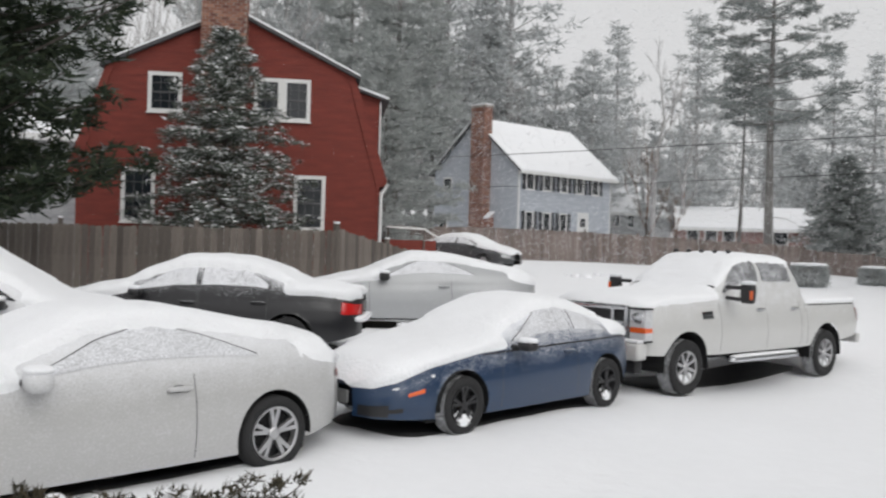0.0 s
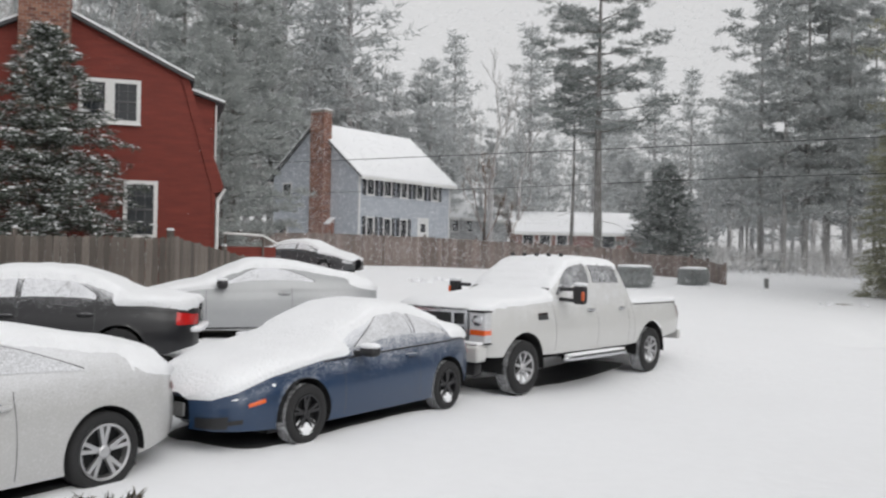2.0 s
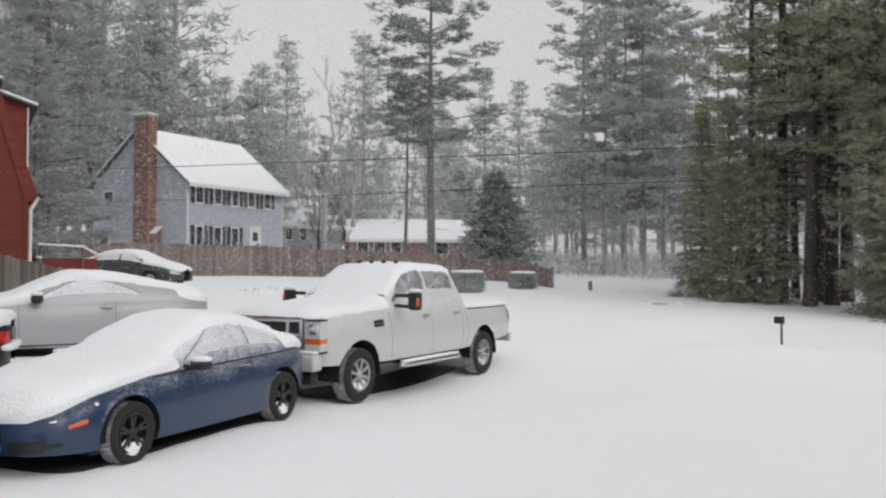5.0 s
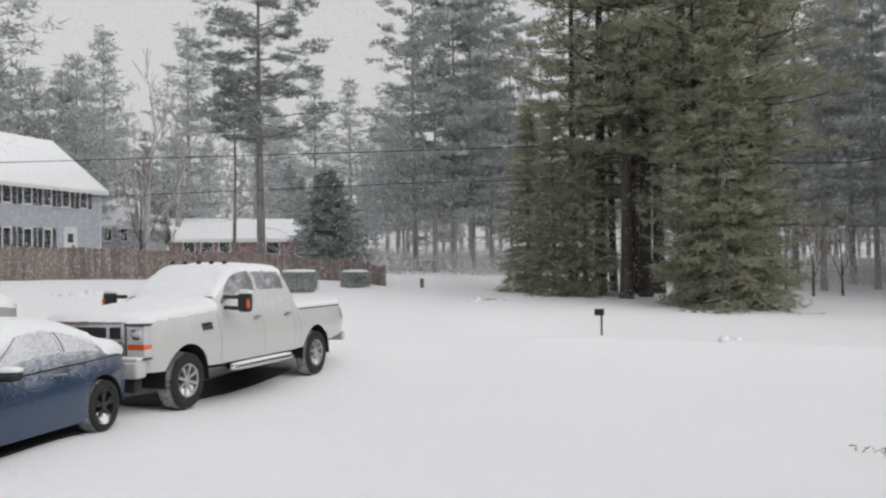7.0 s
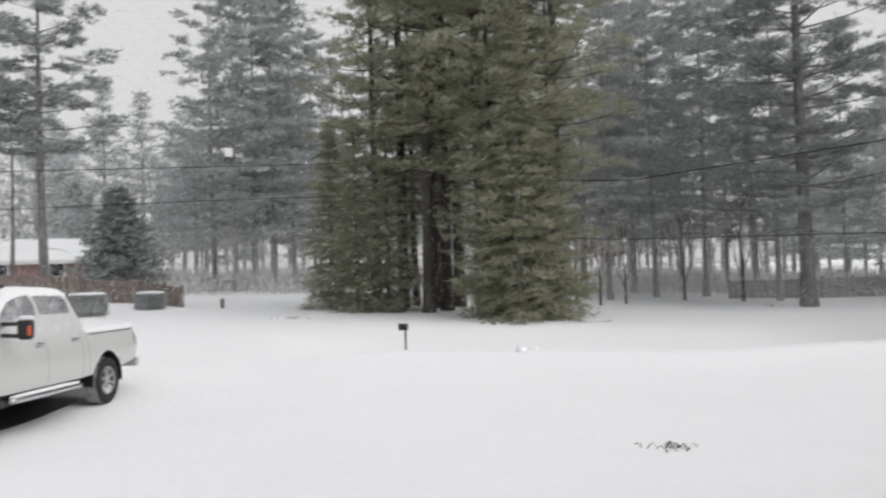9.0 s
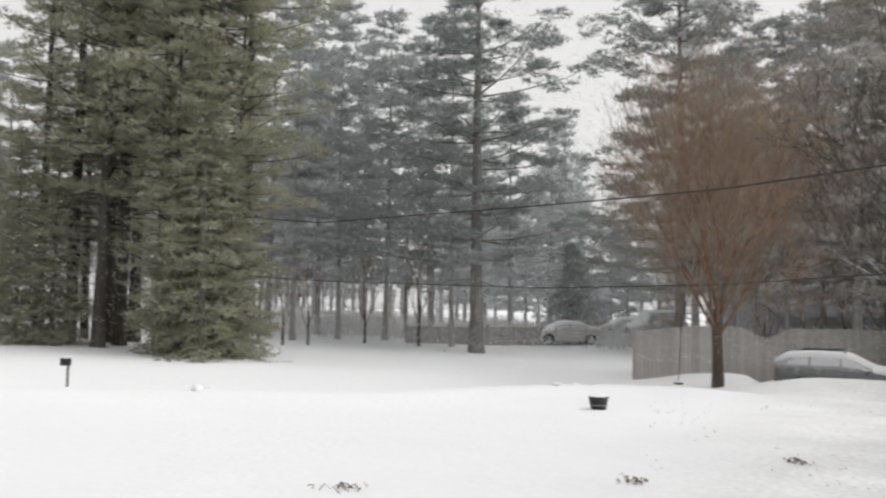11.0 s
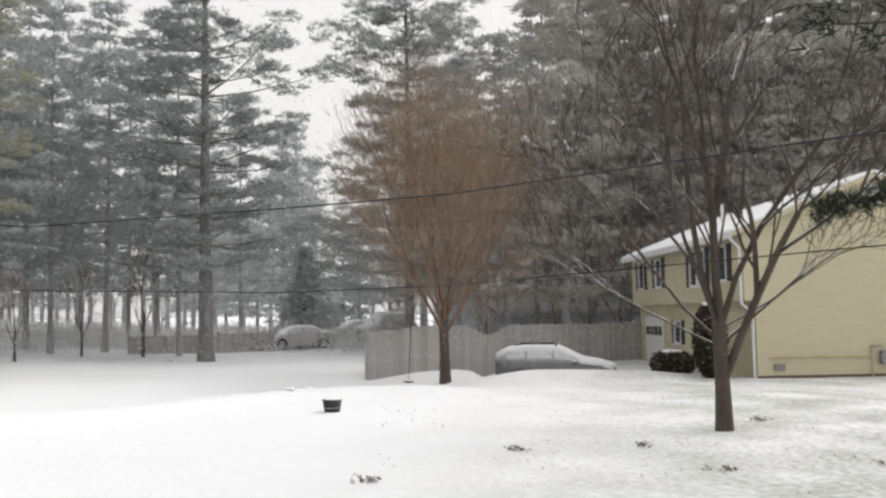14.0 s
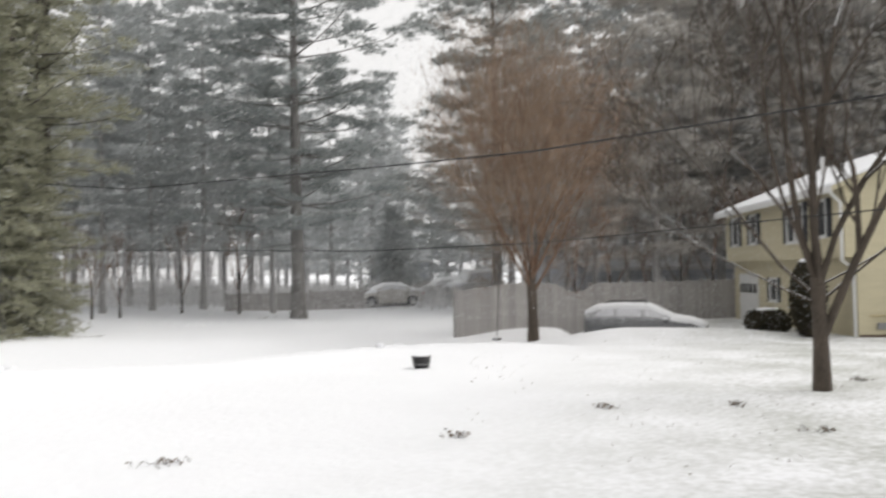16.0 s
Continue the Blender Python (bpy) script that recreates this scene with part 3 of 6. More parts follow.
def simple_house(name, m, L, D, g, e, r, wall_mat, label, windows=(), door=None, overhang=0.4, wall_label=""):
    """A gabled house: x along the front, ridge along x."""
    h = thing(name, m, label, "house")
    gable = [(0, g), (D, g), (D, e), (D / 2, r), (0, e)]
    vs = [(0, y, z) for y, z in gable] + [(L, y, z) for y, z in gable]
    k = 5
    fs = [tuple(range(k)), tuple(range(2 * k - 1, k - 1, -1))] + [(i, i + k, (i + 1) % k + k, (i + 1) % k) for i in range(k)]
    part("wall", (vs, fs), wall_mat, h, wall_label)
    for w in windows:
        window(h, *w, trim=0.08)
    sl = (r - e) / (D / 2)
    for y0 in (-overhang, D + overhang):
        ez = e - sl * overhang
        q = [(y0, ez), (D / 2, r + 0.04), (D / 2, r - 0.1), (y0, ez - 0.14)]
        sn = [(y0, ez + 0.005), (y0, ez + 0.11), (D / 2, r + 0.17), (D / 2, r + 0.045)]
        for nm, o, mt in (("roof", q, M_ROOF), ("roof_snow", sn, M_ROOFSNOW)):
            v = [(-0.3, y, z) for y, z in o] + [(L + 0.3, y, z) for y, z in o]
            part(nm, (v, [(0, 1, 2, 3), (7, 6, 5, 4), (0, 4, 5, 1), (1, 5, 6, 2), (2, 6, 7, 3), (3, 7, 4, 0)]), mt, h, "white snow on the roof" if nm == "roof_snow" else "")
        part("fascia", box(-0.3, L + 0.3, y0 - 0.02, y0 + 0.02, ez - 0.2, ez - 0.002), M_TRIM, h)
    return h


def yellow_house():
    near = Vector((30.6, -4.85, 0))
    u = Vector((0.977, 0.214))
    L, D, g, e, r = 14.2, 9.0, -0.5, 4.75, 6.48
    # x runs from the far end to the near end along the front, y into the depth
    far = near + Vector((u.x * L, u.y * L, 0))
    h = thing("yellow_house", Matrix.Translation(far) @ Matrix.Rotation(math.atan2(-u.y, -u.x), 4, "Z"), "pale yellow raised ranch house with snow on its roof", "house")
    # in this frame the depth lies on the left of the direction, so y is negative
    gable = [(0.35, g), (D, g), (D, e), (D / 2, r), (0.0, e), (0.0, 2.3), (0.35, 2.3)]
    k = len(gable)
    vs = [(0, y, z) for y, z in gable] + [(L, y, z) for y, z in gable]
    fs = [tuple(range(k)), tuple(range(2 * k - 1, k - 1, -1))] + [(i, i + k, (i + 1) % k + k, (i + 1) % k) for i in range(k)]
    part("wall", (vs, fs), M_YELLOW, h, "pale yellow clapboard wall")
    # boards on the near gable end
    bm_v, bm_f = clapboards(0, D, g + 0.32, r, lambda z: (0.35 if z < 2.3 else (0 if z < e else (z - e) / (r - e) * D / 2), D if z < e else D - (z - e) / (r - e) * D / 2), 0.12)
    bm_v = [(L - y, x, z) for x, y, z in bm_v]
    board_parts((bm_v, bm_f), M_YELLOW, h)
    part("foundation", box(0.1, L + 0.01, 0.37, D - 0.05, g - 0.3, g + 0.32), M_FOUND, h, "brown concrete footing")
    for x0, x1, z0, z1 in ((1.2, 2.2, 3.0, 4.3), (4.0, 5.0, 3.0, 4.3), (8.8, 10.6, 2.9, 4.35), (11.8, 12.8, 3.0, 4.3)):
        window(h, x0, x1, z0, z1, 1 if x1 - x0 < 1.2 else 2, shutters=0.38, trim=0.09)
    for x0, x1 in ((5.4, 6.4), (8.4, 9.4)):
        w = window(h, x0, x1, 0.6, 1.6, 1, trim=0.09, shutters=0.3)
        w.location.y = 0.35
    gd = part("garage_door", box(1.0, 3.8, 0.29, 0.36, g, 1.75), M_TRIM, h, "white garage door")
    for i in range(4):
        part("door_light", box(1.2 + i * 0.65, 1.7 + i * 0.65, 0.27, 0.30, 0.9, 1.3), M_PANE, gd)
    sl = (r - e) / (D / 2)
    for y0 in (-0.45, D + 0.45):
        ez = e - sl * 0.45
        q = [(y0, ez), (D / 2, r + 0.04), (D / 2, r - 0.1), (y0, ez - 0.14)]
        sn = [(y0, ez + 0.005), (y0, ez + 0.09), (D / 2, r + 0.14), (D / 2, r + 0.045)]
        for nm, o, mt in (("roof", q, M_ROOF), ("roof_snow", sn, M_ROOFSNOW), ):
            v = [(-0.3, y, z) for y, z in o] + [(L + 0.25, y, z) for y, z in o]
            part(nm, (v, [(0, 1, 2, 3), (7, 6, 5, 4), (0, 4, 5, 1), (1, 5, 6, 2), (2, 6, 7, 3), (3, 7, 4, 0)]), mt, h, "thin snow on the roof" if nm == "roof_snow" else "")
        rk = [(y0, ez - 0.15), (y0, ez - 0.005), (D / 2, r + 0.035), (D / 2, r - 0.13)]
        v = [(L + 0.252, y, z) for y, z in rk] + [(L + 0.28, y, z) for y, z in rk]
        part("rake_board", (v, [(0, 1, 2, 3), (7, 6, 5, 4), (0, 4, 5, 1), (1, 5, 6, 2), (2, 6, 7, 3), (3, 7, 4, 0)]), M_YELLOW, h)
        part("fascia", box(-0.3, L + 0.25, y0 - 0.02, y0 + 0.02, ez - 0.2, ez - 0.002), M_TRIM, h)
    part("downpipe", join(tube([(L - 0.05, -0.4, e - 0.35), (L - 0.05, -0.08, e - 0.7), (L - 0.05, -0.08, 2.2), (L - 0.05, 0.27, 1.9), (L - 0.05, 0.27, g)], [0.05] * 5, 8)), M_TRIM, h, "white downpipe")
    v = part("gable_vent", box(L + 0.0, L + 0.05, D / 2 - 0.28, D / 2 + 0.28, 5.40, 6.10), M_TRIM, h, "louvred gable vent")
    for i in range(7):
        part("slat", box(L + 0.05, L + 0.07, D / 2 - 0.24, D / 2 + 0.24, 5.45 + i * 0.09, 5.49 + i * 0.09), M_GREYSIDE, v)
    p = part("gas_pipe", join(tube([(L + 0.06, 0.7, 0.42), (L + 0.06, 4.2, 0.40), (L + 0.06, 4.2, -0.4)], [0.03] * 3, 8), tube([(L + 0.06, 4.2, 0.40), (L + 0.06, 4.2, 0.75)], [0.035] * 2, 8)), M_YELLOW_DK, h, "painted service pipe")
    mt = part("gas_meter", box(L + 0.03, L + 0.25, 4.45, 4.85, 0.12, 0.5, 0.05), M_METAL, h, "grey gas meter")
    part("regulator", join(lathe([(0, 0), (0.11, 0), (0.11, 0.08), (0, 0.08)], 16, "z")), M_METAL, mt).matrix_local = pose(L + 0.14, 4.55, 0.52)
    part("meter_pipe", tube([(L + 0.12, 4.2, 0.72), (L + 0.14, 4.5, 0.74), (L + 0.14, 4.55, 0.5)], [0.025] * 3, 8), M_METAL, mt)
    part("outlet_box", box(L + 0.02, L + 0.1, 0.9, 1.25, -0.02, 0.2, 0.02), M_METAL, h)
    part("vent_pipe", tube([(6.0, 2.4, 5.6), (6.0, 2.4, 6.5)], [0.06, 0.06], 10), M_TRIM, h)


M_FOUND = material("brown_footing", (0.16, 0.12, 0.09), rough=0.95, scale=15)
M_YELLOW_DK = material("painted_pipe", (0.55, 0.46, 0.27), rough=0.6, scale=15)

red_house()
blue_house()
yellow_house()
rx, ry = way(-13.2, 74)
simple_house("ranch_house", wall_frame((rx, ry, 0), (0.985, -0.17)), 10.5, 7.5, 2.2, 4.15, 5.75, M_RANCH, "low red ranch house under a snow-covered roof",
             [(0.6, 1.6, 2.75, 3.85), (2.0, 3.0, 2.75, 3.85), (3.4, 4.4, 2.75, 3.85), (7.2, 8.4, 2.75, 3.85)])
rx, ry = way(-8.6, 84)
simple_house("white_house", wall_frame((rx, ry, 0), (0.8, 0.6)), 9, 8, 2.4, 5.9, 9.6, M_GREYSIDE, "pale house with a steep snowy roof behind trees", [(1, 2, 4.2, 5.4), (3, 4, 4.2, 5.4)])
rx, ry = way(30.0, 33)
simple_house("grey_house", wall_frame((rx, ry, 0), (0.97, 0.24)), 4.6, 6, 0.6, 5.4, 6.2, M_GREYSIDE, "weathered grey board outbuilding beside the red house")
rx, ry = way(-79.5, 66)
simple_house("neighbour_house", wall_frame((rx + 12, ry - 12, 0), (-0.62, 0.78)), 15, 8, -0.6, 2.3, 3.9, M_BLUE, "blue-grey house with snowy roof behind a fence", [(1.5, 2.7, 0.6, 2.0), (5, 6.2, 0.6, 2.0), (9, 10.2, 0.6, 2.0)])
rx, ry = way(-70.3, 84)
simple_house("far_house", wall_frame((rx, ry, 0), (0.5, -0.86)), 5, 5, -0.4, 3.6, 5.6, M_BLUE, "pale blue house among snowy trees", [(1, 2, 2.4, 3.6)])


# ---- fences ----
def fence(name, places, heights, mat, label, board=0.14, gap=0.003, dog=0.03, post_every=2.4, cap=False, snow=True, lift=0.0):
    """Upright boards, each a piece, on posts and rails along a line of places."""
    f = thing(name, Matrix.Identity(4), label, "fence")
    rng = random.Random(3)
    shared = {}
    run = 0.0
    for (p, q, h0, h1) in zip(places[:-1], places[1:], heights[:-1], heights[1:]):
        p, q = Vector(p), Vector(q)
        length = (q - p).length
        d = (q - p) / length
        ang = math.atan2(d.y, d.x)
        n = max(1, int(length / (board + gap)))
        for i in range(n):
            s = (i + 0.5) / n
            x, y = p + d * length * s
            h = round((h0 + (h1 - h0) * s) / 0.04) * 0.04
            if h not in shared:
                b = board / 2
                vs, fs = prism([(-b, 0), (b, 0), (b, h - dog), (b * 0.4, h), (-b * 0.4, h), (-b, h - dog)], -0.01, 0.01)
                shared[h] = mesh_of("board", vs, fs, mat)
            ob = new("board", shared[h])
            ob.parent = f
            ob.matrix_world = Matrix.Translation((x, y, ground(x, y) - 0.03 + lift + rng.uniform(-0.012, 0.012))) @ Matrix.Rotation(ang + rng.uniform(-0.02, 0.02), 4, "Z") @ Matrix.Rotation(rng.uniform(-0.006, 0.006), 4, "Y")
        m = max(1, round(length / post_every))
        nrm = Vector((-d.y, d.x))
        for i in range(m + 1):
            s = i / m
            x, y = p + d * length * s + nrm * 0.07
            h = h0 + (h1 - h0) * s
            bm = box(-0.05, 0.05, -0.05, 0.05, -0.1, h + 0.09, 0.006)
            ob = part("post", bm, mat, f)
            ob.matrix_world = Matrix.Translation((x, y, ground(x, y) + lift)) @ Matrix.Rotation(ang, 4, "Z")
            if snow:
                ob = part("post_snow", box(-0.05, 0.05, -0.05, 0.05, h + 0.09, h + 0.14, 0.02), M_ROOFSNOW, f)
                ob.matrix_world = Matrix.Translation((x, y, ground(x, y) + lift)) @ Matrix.Rotation(ang, 4, "Z")
        for zf in (0.18, 0.82):
            a, b = p + nrm * 0.03, q + nrm * 0.03
            part("rail", join(tube([(a.x, a.y, ground(*a) + lift + h0 * zf), (b.x, b.y, ground(*b) + lift + h1 * zf)], [0.035, 0.035], 4)), mat, f)
    return f


def at(az, d):
    return way(az, d)


fence("picket_fence", [at(33, 21.0), at(17.3, 20.9), at(8.5, 21.2), at(5.2, 23.2), at(2.6, 25.2)], [1.83, 1.86, 1.86, 1.45, 1.05], M_FENCE, "weathered brown-grey wooden board fence before the red house", lift=0.05)
fence("back_fence", [at(4.5, 44), at(-4, 45), at(-14, 46), at(-20.5, 47)], [1.6, 1.6, 1.45, 1.3], M_FENCE_DARK, "long dark brown wooden fence behind the parked sedan", board=0.15, snow=False)
fence("ranch_fence", [at(-20.5, 47), at(-24.2, 45), at(-26.2, 41)], [1.15, 1.1, 0.9], M_FENCE_DARK, "dark wooden fence stepping down to the street", snow=True)
fence("grey_fence", [at(-75.3, 34), at(-88.65, 42.5), at(-92.9, 45.5)], [1.85, 1.85, 1.9], M_FENCE_GREY, "tall plain grey board fence beside the drive", board=0.18, gap=0.006, dog=0.0, snow=False)
fence("street_fence", [at(-60.7, 50), at(-66, 52), at(-74.6, 63), at(-78, 66)], [0.95, 1.1, 1.25, 1.3], M_FENCE_GREY, "low grey wooden fence with snow along its rail", board=0.18, gap=0.006, dog=0.0)


# ---- cars ----
def smooth_line(points, x, soft=0.05):
    """A height line through points, softened a little at its corners."""
    xs, zs = np.array([p[0] for p in points], float), np.array([p[1] for p in points], float)
    k = np.linspace(-1, 1, 9) * soft * 2
    w = np.exp(-(k / soft) ** 2)
    return float((np.interp(x + k, xs, zs) * w).sum() / w.sum())


class Shell:
    """The skin of a car: x forwards, y to its left, z up; s runs from the sill (0) over the belt (1) to the middle of the top (2)."""

    def __init__(self, spec):
        self.k, self.lines = spec, {}
        self.xc, self.lh = (spec["xf"] + spec["xr"]) / 2, (spec["xf"] - spec["xr"]) / 2

    def at(self, x, s, side=1):
        k = self.k
        key = round(x, 5)
        if key not in self.lines:
            u = min(1.0, abs(x - self.xc) / self.lh)
            n = k.get("plan", 5.0)
            w = k["W"] * (1 - u ** n) ** (1 / n) * (1 - k.get("taper", 0.05) * u ** 2)
            zt = smooth_line(k["top"], x, k.get("soft", 0.06))
            zb = min(smooth_line(k["belt"], x, 0.12), zt - 0.04)
            self.lines[key] = w, zt, zb, min(smooth_line(k["sill"], x, 0.06), zb - 0.05)
        w, zt, zb, z0 = self.lines[key]
        if s <= 1:
            z = z0 + (zb - z0) * s
            y = w * (0.945 + 0.055 * math.sin(math.pi * min(1, 0.12 + 0.95 * s)) - k.get("shoulder", 0.02) * s ** 6)
            y += k.get("crease", 0.008) * math.exp(-((s - 0.72) / 0.07) ** 2) * (w / k["W"])
        else:
            a = (s - 1) * math.pi / 2
            h = zt - zb
            m = k.get("round", 3.6) if h > 0.25 else 3.0
            z = zb + h * math.sin(a) ** (2 / m)
            yb = w * (0.945 + 0.055 * math.sin(math.pi * 1.0) - k.get("shoulder", 0.02))
            lean = k.get("lean", 0.42)
            y = max(0.0, yb - lean * (z - zb)) * max(0.0, math.cos(a)) ** (2 / m)
        return Vector((x, y * side, z))

    def normal(self, x, s, side=1):
        e = 0.01
        x0, x1 = max(self.k["xr"] + 0.001, x - e), min(self.k["xf"] - 0.001, x + e)
        dx = self.at(x1, s, side) - self.at(x0, s, side)
        ds = self.at(x, min(2, s + 0.02), side) - self.at(x, max(0, s - 0.02), side)
        v = ds.cross(dx) * side
        return v.normalized() if v.length > 1e-9 else Vector((0, 0, 1))

    def patch(self, x0, x1, s0, s1, off=0.004, nx=14, ns=8, side=1, trim=None, thick=0.0):
        """A piece of the skin, lifted off it; trim(fx) narrows s over the length."""
        vs, fs = [], []
        for i in range(nx + 1):
            fx = i / nx
            x = x0 + (x1 - x0) * fx
            a, b = trim(fx, s0, s1) if trim else (s0, s1)
            for j in range(ns + 1):
                s = a + (b - a) * j / ns
                edge = -0.002 if (thick and (i in (0, nx) or j in (0, ns))) else 0
                vs.append(self.at(x, s, side) + self.normal(x, s, side) * (off + edge))
        for i in range(nx):
            for j in range(ns):
                a = i * (ns + 1) + j
                q = (a, a + ns + 1, a + ns + 2, a + 1)
                fs.append(q[::-1] if side > 0 else q)
        return vs, fs


def body_mesh(sh, ns=96, nl=15, nu=15):
    """The whole skin with its wheel arches cut; returns verts, faces, and the grid of points."""
    k = sh.k
    xs = [sh.xc + sh.lh * math.sin(math.pi / 2 * t) * 0.9995 for t in np.linspace(-1, 1, 15)]
    lin = list(np.linspace(k["xr"] + 0.25, k["xf"] - 0.25, ns))
    xs = sorted([x for x in xs if x < k["xr"] + 0.24 or x > k["xf"] - 0.24] + lin)
    ss = [i / nl for i in range(nl)] + [1 + i / nu for i in range(nu + 1)]
    cols = [(s, 1) for s in ss] + [(s, -1) for s in ss[-2::-1]]
    m = len(cols)
    P = [[sh.at(x, s, sd) for s, sd in cols] for x in xs]
    R = k["arch"]
    centres = [(k["wb"] / 2 + k.get("shift", 0), k["rw"]), (-k["wb"] / 2 + k.get("shift", 0), k["rw"])]

    def inside(p, s):
        return s < 1.0 and any((p.x - a) ** 2 + (p.z - b) ** 2 < R * R for a, b in centres)

    ins = [[inside(P[i][j], cols[j][0]) for j in range(m)] for i in range(len(xs))]
    faces = []
    for i in range(len(xs) - 1):
        for j in range(m - 1):
            q = ((i, j), (i + 1, j), (i + 1, j + 1), (i, j + 1))
            if not all(ins[a][b] for a, b in q):
                faces.append(q)
    for q in faces:
        for a, b in q:
            if ins[a][b]:
                p = P[a][b]
                ca = min(centres, key=lambda c: (p.x - c[0]) ** 2 + (p.z - c[1]) ** 2)
                d = Vector((p.x - ca[0], 0, p.z - ca[1]))
                if d.length > 1e-6:
                    d = d.normalized() * R
                    P[a][b] = Vector((ca[0] + d.x, p.y, ca[1] + d.z))
    vs = [p for row in P for p in row]
    fs = [tuple(a * m + b for a, b in q) for q in faces]
    return vs, fs, xs, cols


def smooth_top(k, x):
    """How far the roof stands over the belt."""
    return smooth_line(k["top"], x) - smooth_line(k["belt"], x)


def snow_on(sh, xs, cols, depth, n0, n1, side_bias=0.0, seed=0):
    """A coat of snow that follows the skin where it looks upwards."""
    m, k = len(cols), sh.k
    vs, th = [], []
    for x in xs:
        for s, sd in cols:
            p, nr = sh.at(x, s, sd), sh.normal(x, s, sd)
            nz = nr.z + 0.16 * noise.noise((x * 2.2 + seed, p.y * 2.2, p.z * 3)) + 0.17 * noise.noise((x * 9, p.y * 9 + seed, p.z * 9)) + 0.10 * noise.noise((x * 21, p.y * 21, p.z * 21 + seed))
            nz += side_bias if s > 1.0 else -0.22
            if s > 1.0 and k["windows"][-1][0] < x < k["windows"][0][1] + 0.35 and smooth_top(k, x) > 0.28:
                nz -= k.get("bare_glass", 0.12)
            t = smooth01(n0, n1, nz)
            if 1.0 < s and k["xr"] < x < k["windows"][0][1] + 0.30:
                t *= 1 - smooth01(0.16, 0.26, smooth_top(k, x)) * (1 - smooth01(1.36, 1.52, s + 0.05 * noise.noise((x * 7, seed, 0))))
            d = depth * t * (1 + 0.25 * noise.noise((x * 3 + seed, p.y * 3, 1))) - 0.012
            vs.append(p + Vector((nr.x * 0.6, nr.y * 0.6, max(nr.z, 0.25))) * d)
            th.append(d)
    fs = []
    for i in range(len(xs) - 1):
        for j in range(m - 1):
            q = (i * m + j, (i + 1) * m + j, (i + 1) * m + j + 1, i * m + j + 1)
            if max(th[a] for a in q) > -0.004:
                fs.append(q)
    return vs, fs


def wheel(parent, x, y, r, width, rim_mat, spokes, snow, seed, rim_r=0.66):
    """A tyre on a spoked rim; y > 0 is the car's left side."""
    sd = 1 if y > 0 else -1
    w = part("wheel", (*lathe([(r * 0.55, -width * 0.3), (r * 0.6, width * 0.1)], 24),), M_UNDER, parent)
    w.matrix_local = pose(x, y, r)
    h = width / 2
    prof = [(r * rim_r, -h * 0.9), (r * 0.88, -h), (r * 0.97, -h * 0.85), (r, -h * 0.5), (r * 1.0, h * 0.5), (r * 0.97, h * 0.85), (r * 0.88, h), (r * (rim_r + 0.04), h * 0.93), (r * rim_r, h * 0.8)]
    part("tyre", lathe(prof, 40), M_TYRE, w, "black tyre flecked with snow", True)
    rr = r * rim_r
    part("rim_well", lathe([(rr * 0.9, sd * h * 0.18), (0.001, sd * h * 0.12)], 24), M_UNDER, w)
    pieces = [lathe([(rr * 1.0, sd * h * 0.80), (rr * 0.985, sd * h * 0.93), (rr * 0.90, sd * h * 0.86), (rr * 0.88, sd * h * 0.3)], 40)]
    n = spokes
    for i in range(n):
        a = 2 * math.pi * i / n + 0.3
        for off in ((-0.10, 0.10) if n <= 7 else (0.0,)):
            c, s_ = math.cos(a + off * 0.3), math.sin(a + off * 0.3)
            c2, s2 = math.cos(a + off * 1.7), math.sin(a + off * 1.7)
            wv = rr * (0.072 if n <= 7 else 0.085)
            vs = []
            for (cx, sx, rad, hh) in ((c, s_, rr * 0.16, 0.72), (c2, s2, rr * 0.92, 0.84)):
                for t in (-1, 1):
                    vs.append((cx * rad - sx * wv * t, sd * h * hh, sx * rad + cx * wv * t))
                for t in (-1, 1):
                    vs.append((cx * rad - sx * wv * t * 1.2, sd * h * (hh - 0.3), sx * rad + cx * wv * t * 1.2))
            pieces.append((vs, [(0, 1, 5, 4), (2, 0, 4, 6), (1, 3, 7, 5), (2, 3, 1, 0), (4, 5, 7, 6)]))
    pieces.append(lathe([(rr * 0.24, sd * h * 0.5), (rr * 0.24, sd * h * 0.78), (rr * 0.18, sd * h * 0.86), (0.001, sd * h * 0.88)], 20))
    part("rim", join(*pieces), rim_mat, w)
    if snow:
        # blown snow caught in the lower part of the wheel and on the tread
        rng = random.Random(seed)
        vs, fs = [], []
        for ring_ in range(9):
            for j in range(15):
                a = math.pi * (1.18 + 0.64 * j / 14)
                rad = r * (0.30 + 0.70 * ring_ / 8)
                bump = math.sin(math.pi * j / 14) * math.sin(math.pi * min(1, ring_ / 8 + 0.05))
                vs.append((math.cos(a) * rad, sd * h * (0.55 + 0.55 * snow * bump + 0.06 * rng.random()), math.sin(a) * rad))
        for i in range(8):
            for j in range(14):
                fs.append((i * 15 + j, (i + 1) * 15 + j, (i + 1) * 15 + j + 1, i * 15 + j + 1))
        part("wheel_snow", (vs, fs), M_SNOW_CAR, w, "snow caught in the wheel", True)
        ts = [(math.cos(math.pi * (-0.38 + 0.86 * i / 20)) * (r + 0.006), yy * h * 0.8, math.sin(math.pi * (-0.38 + 0.86 * i / 20)) * (r + 0.006)) for i in range(21) for yy in (-1, -0.3, 0.3, 1)]
        part("tread_snow", (ts, [(i * 4 + j, i * 4 + j + 1, i * 4 + j + 5, i * 4 + j + 4) for i in range(20) for j in range(3)]), M_TREADSNOW, w, "snow packed into the tread")
    return w


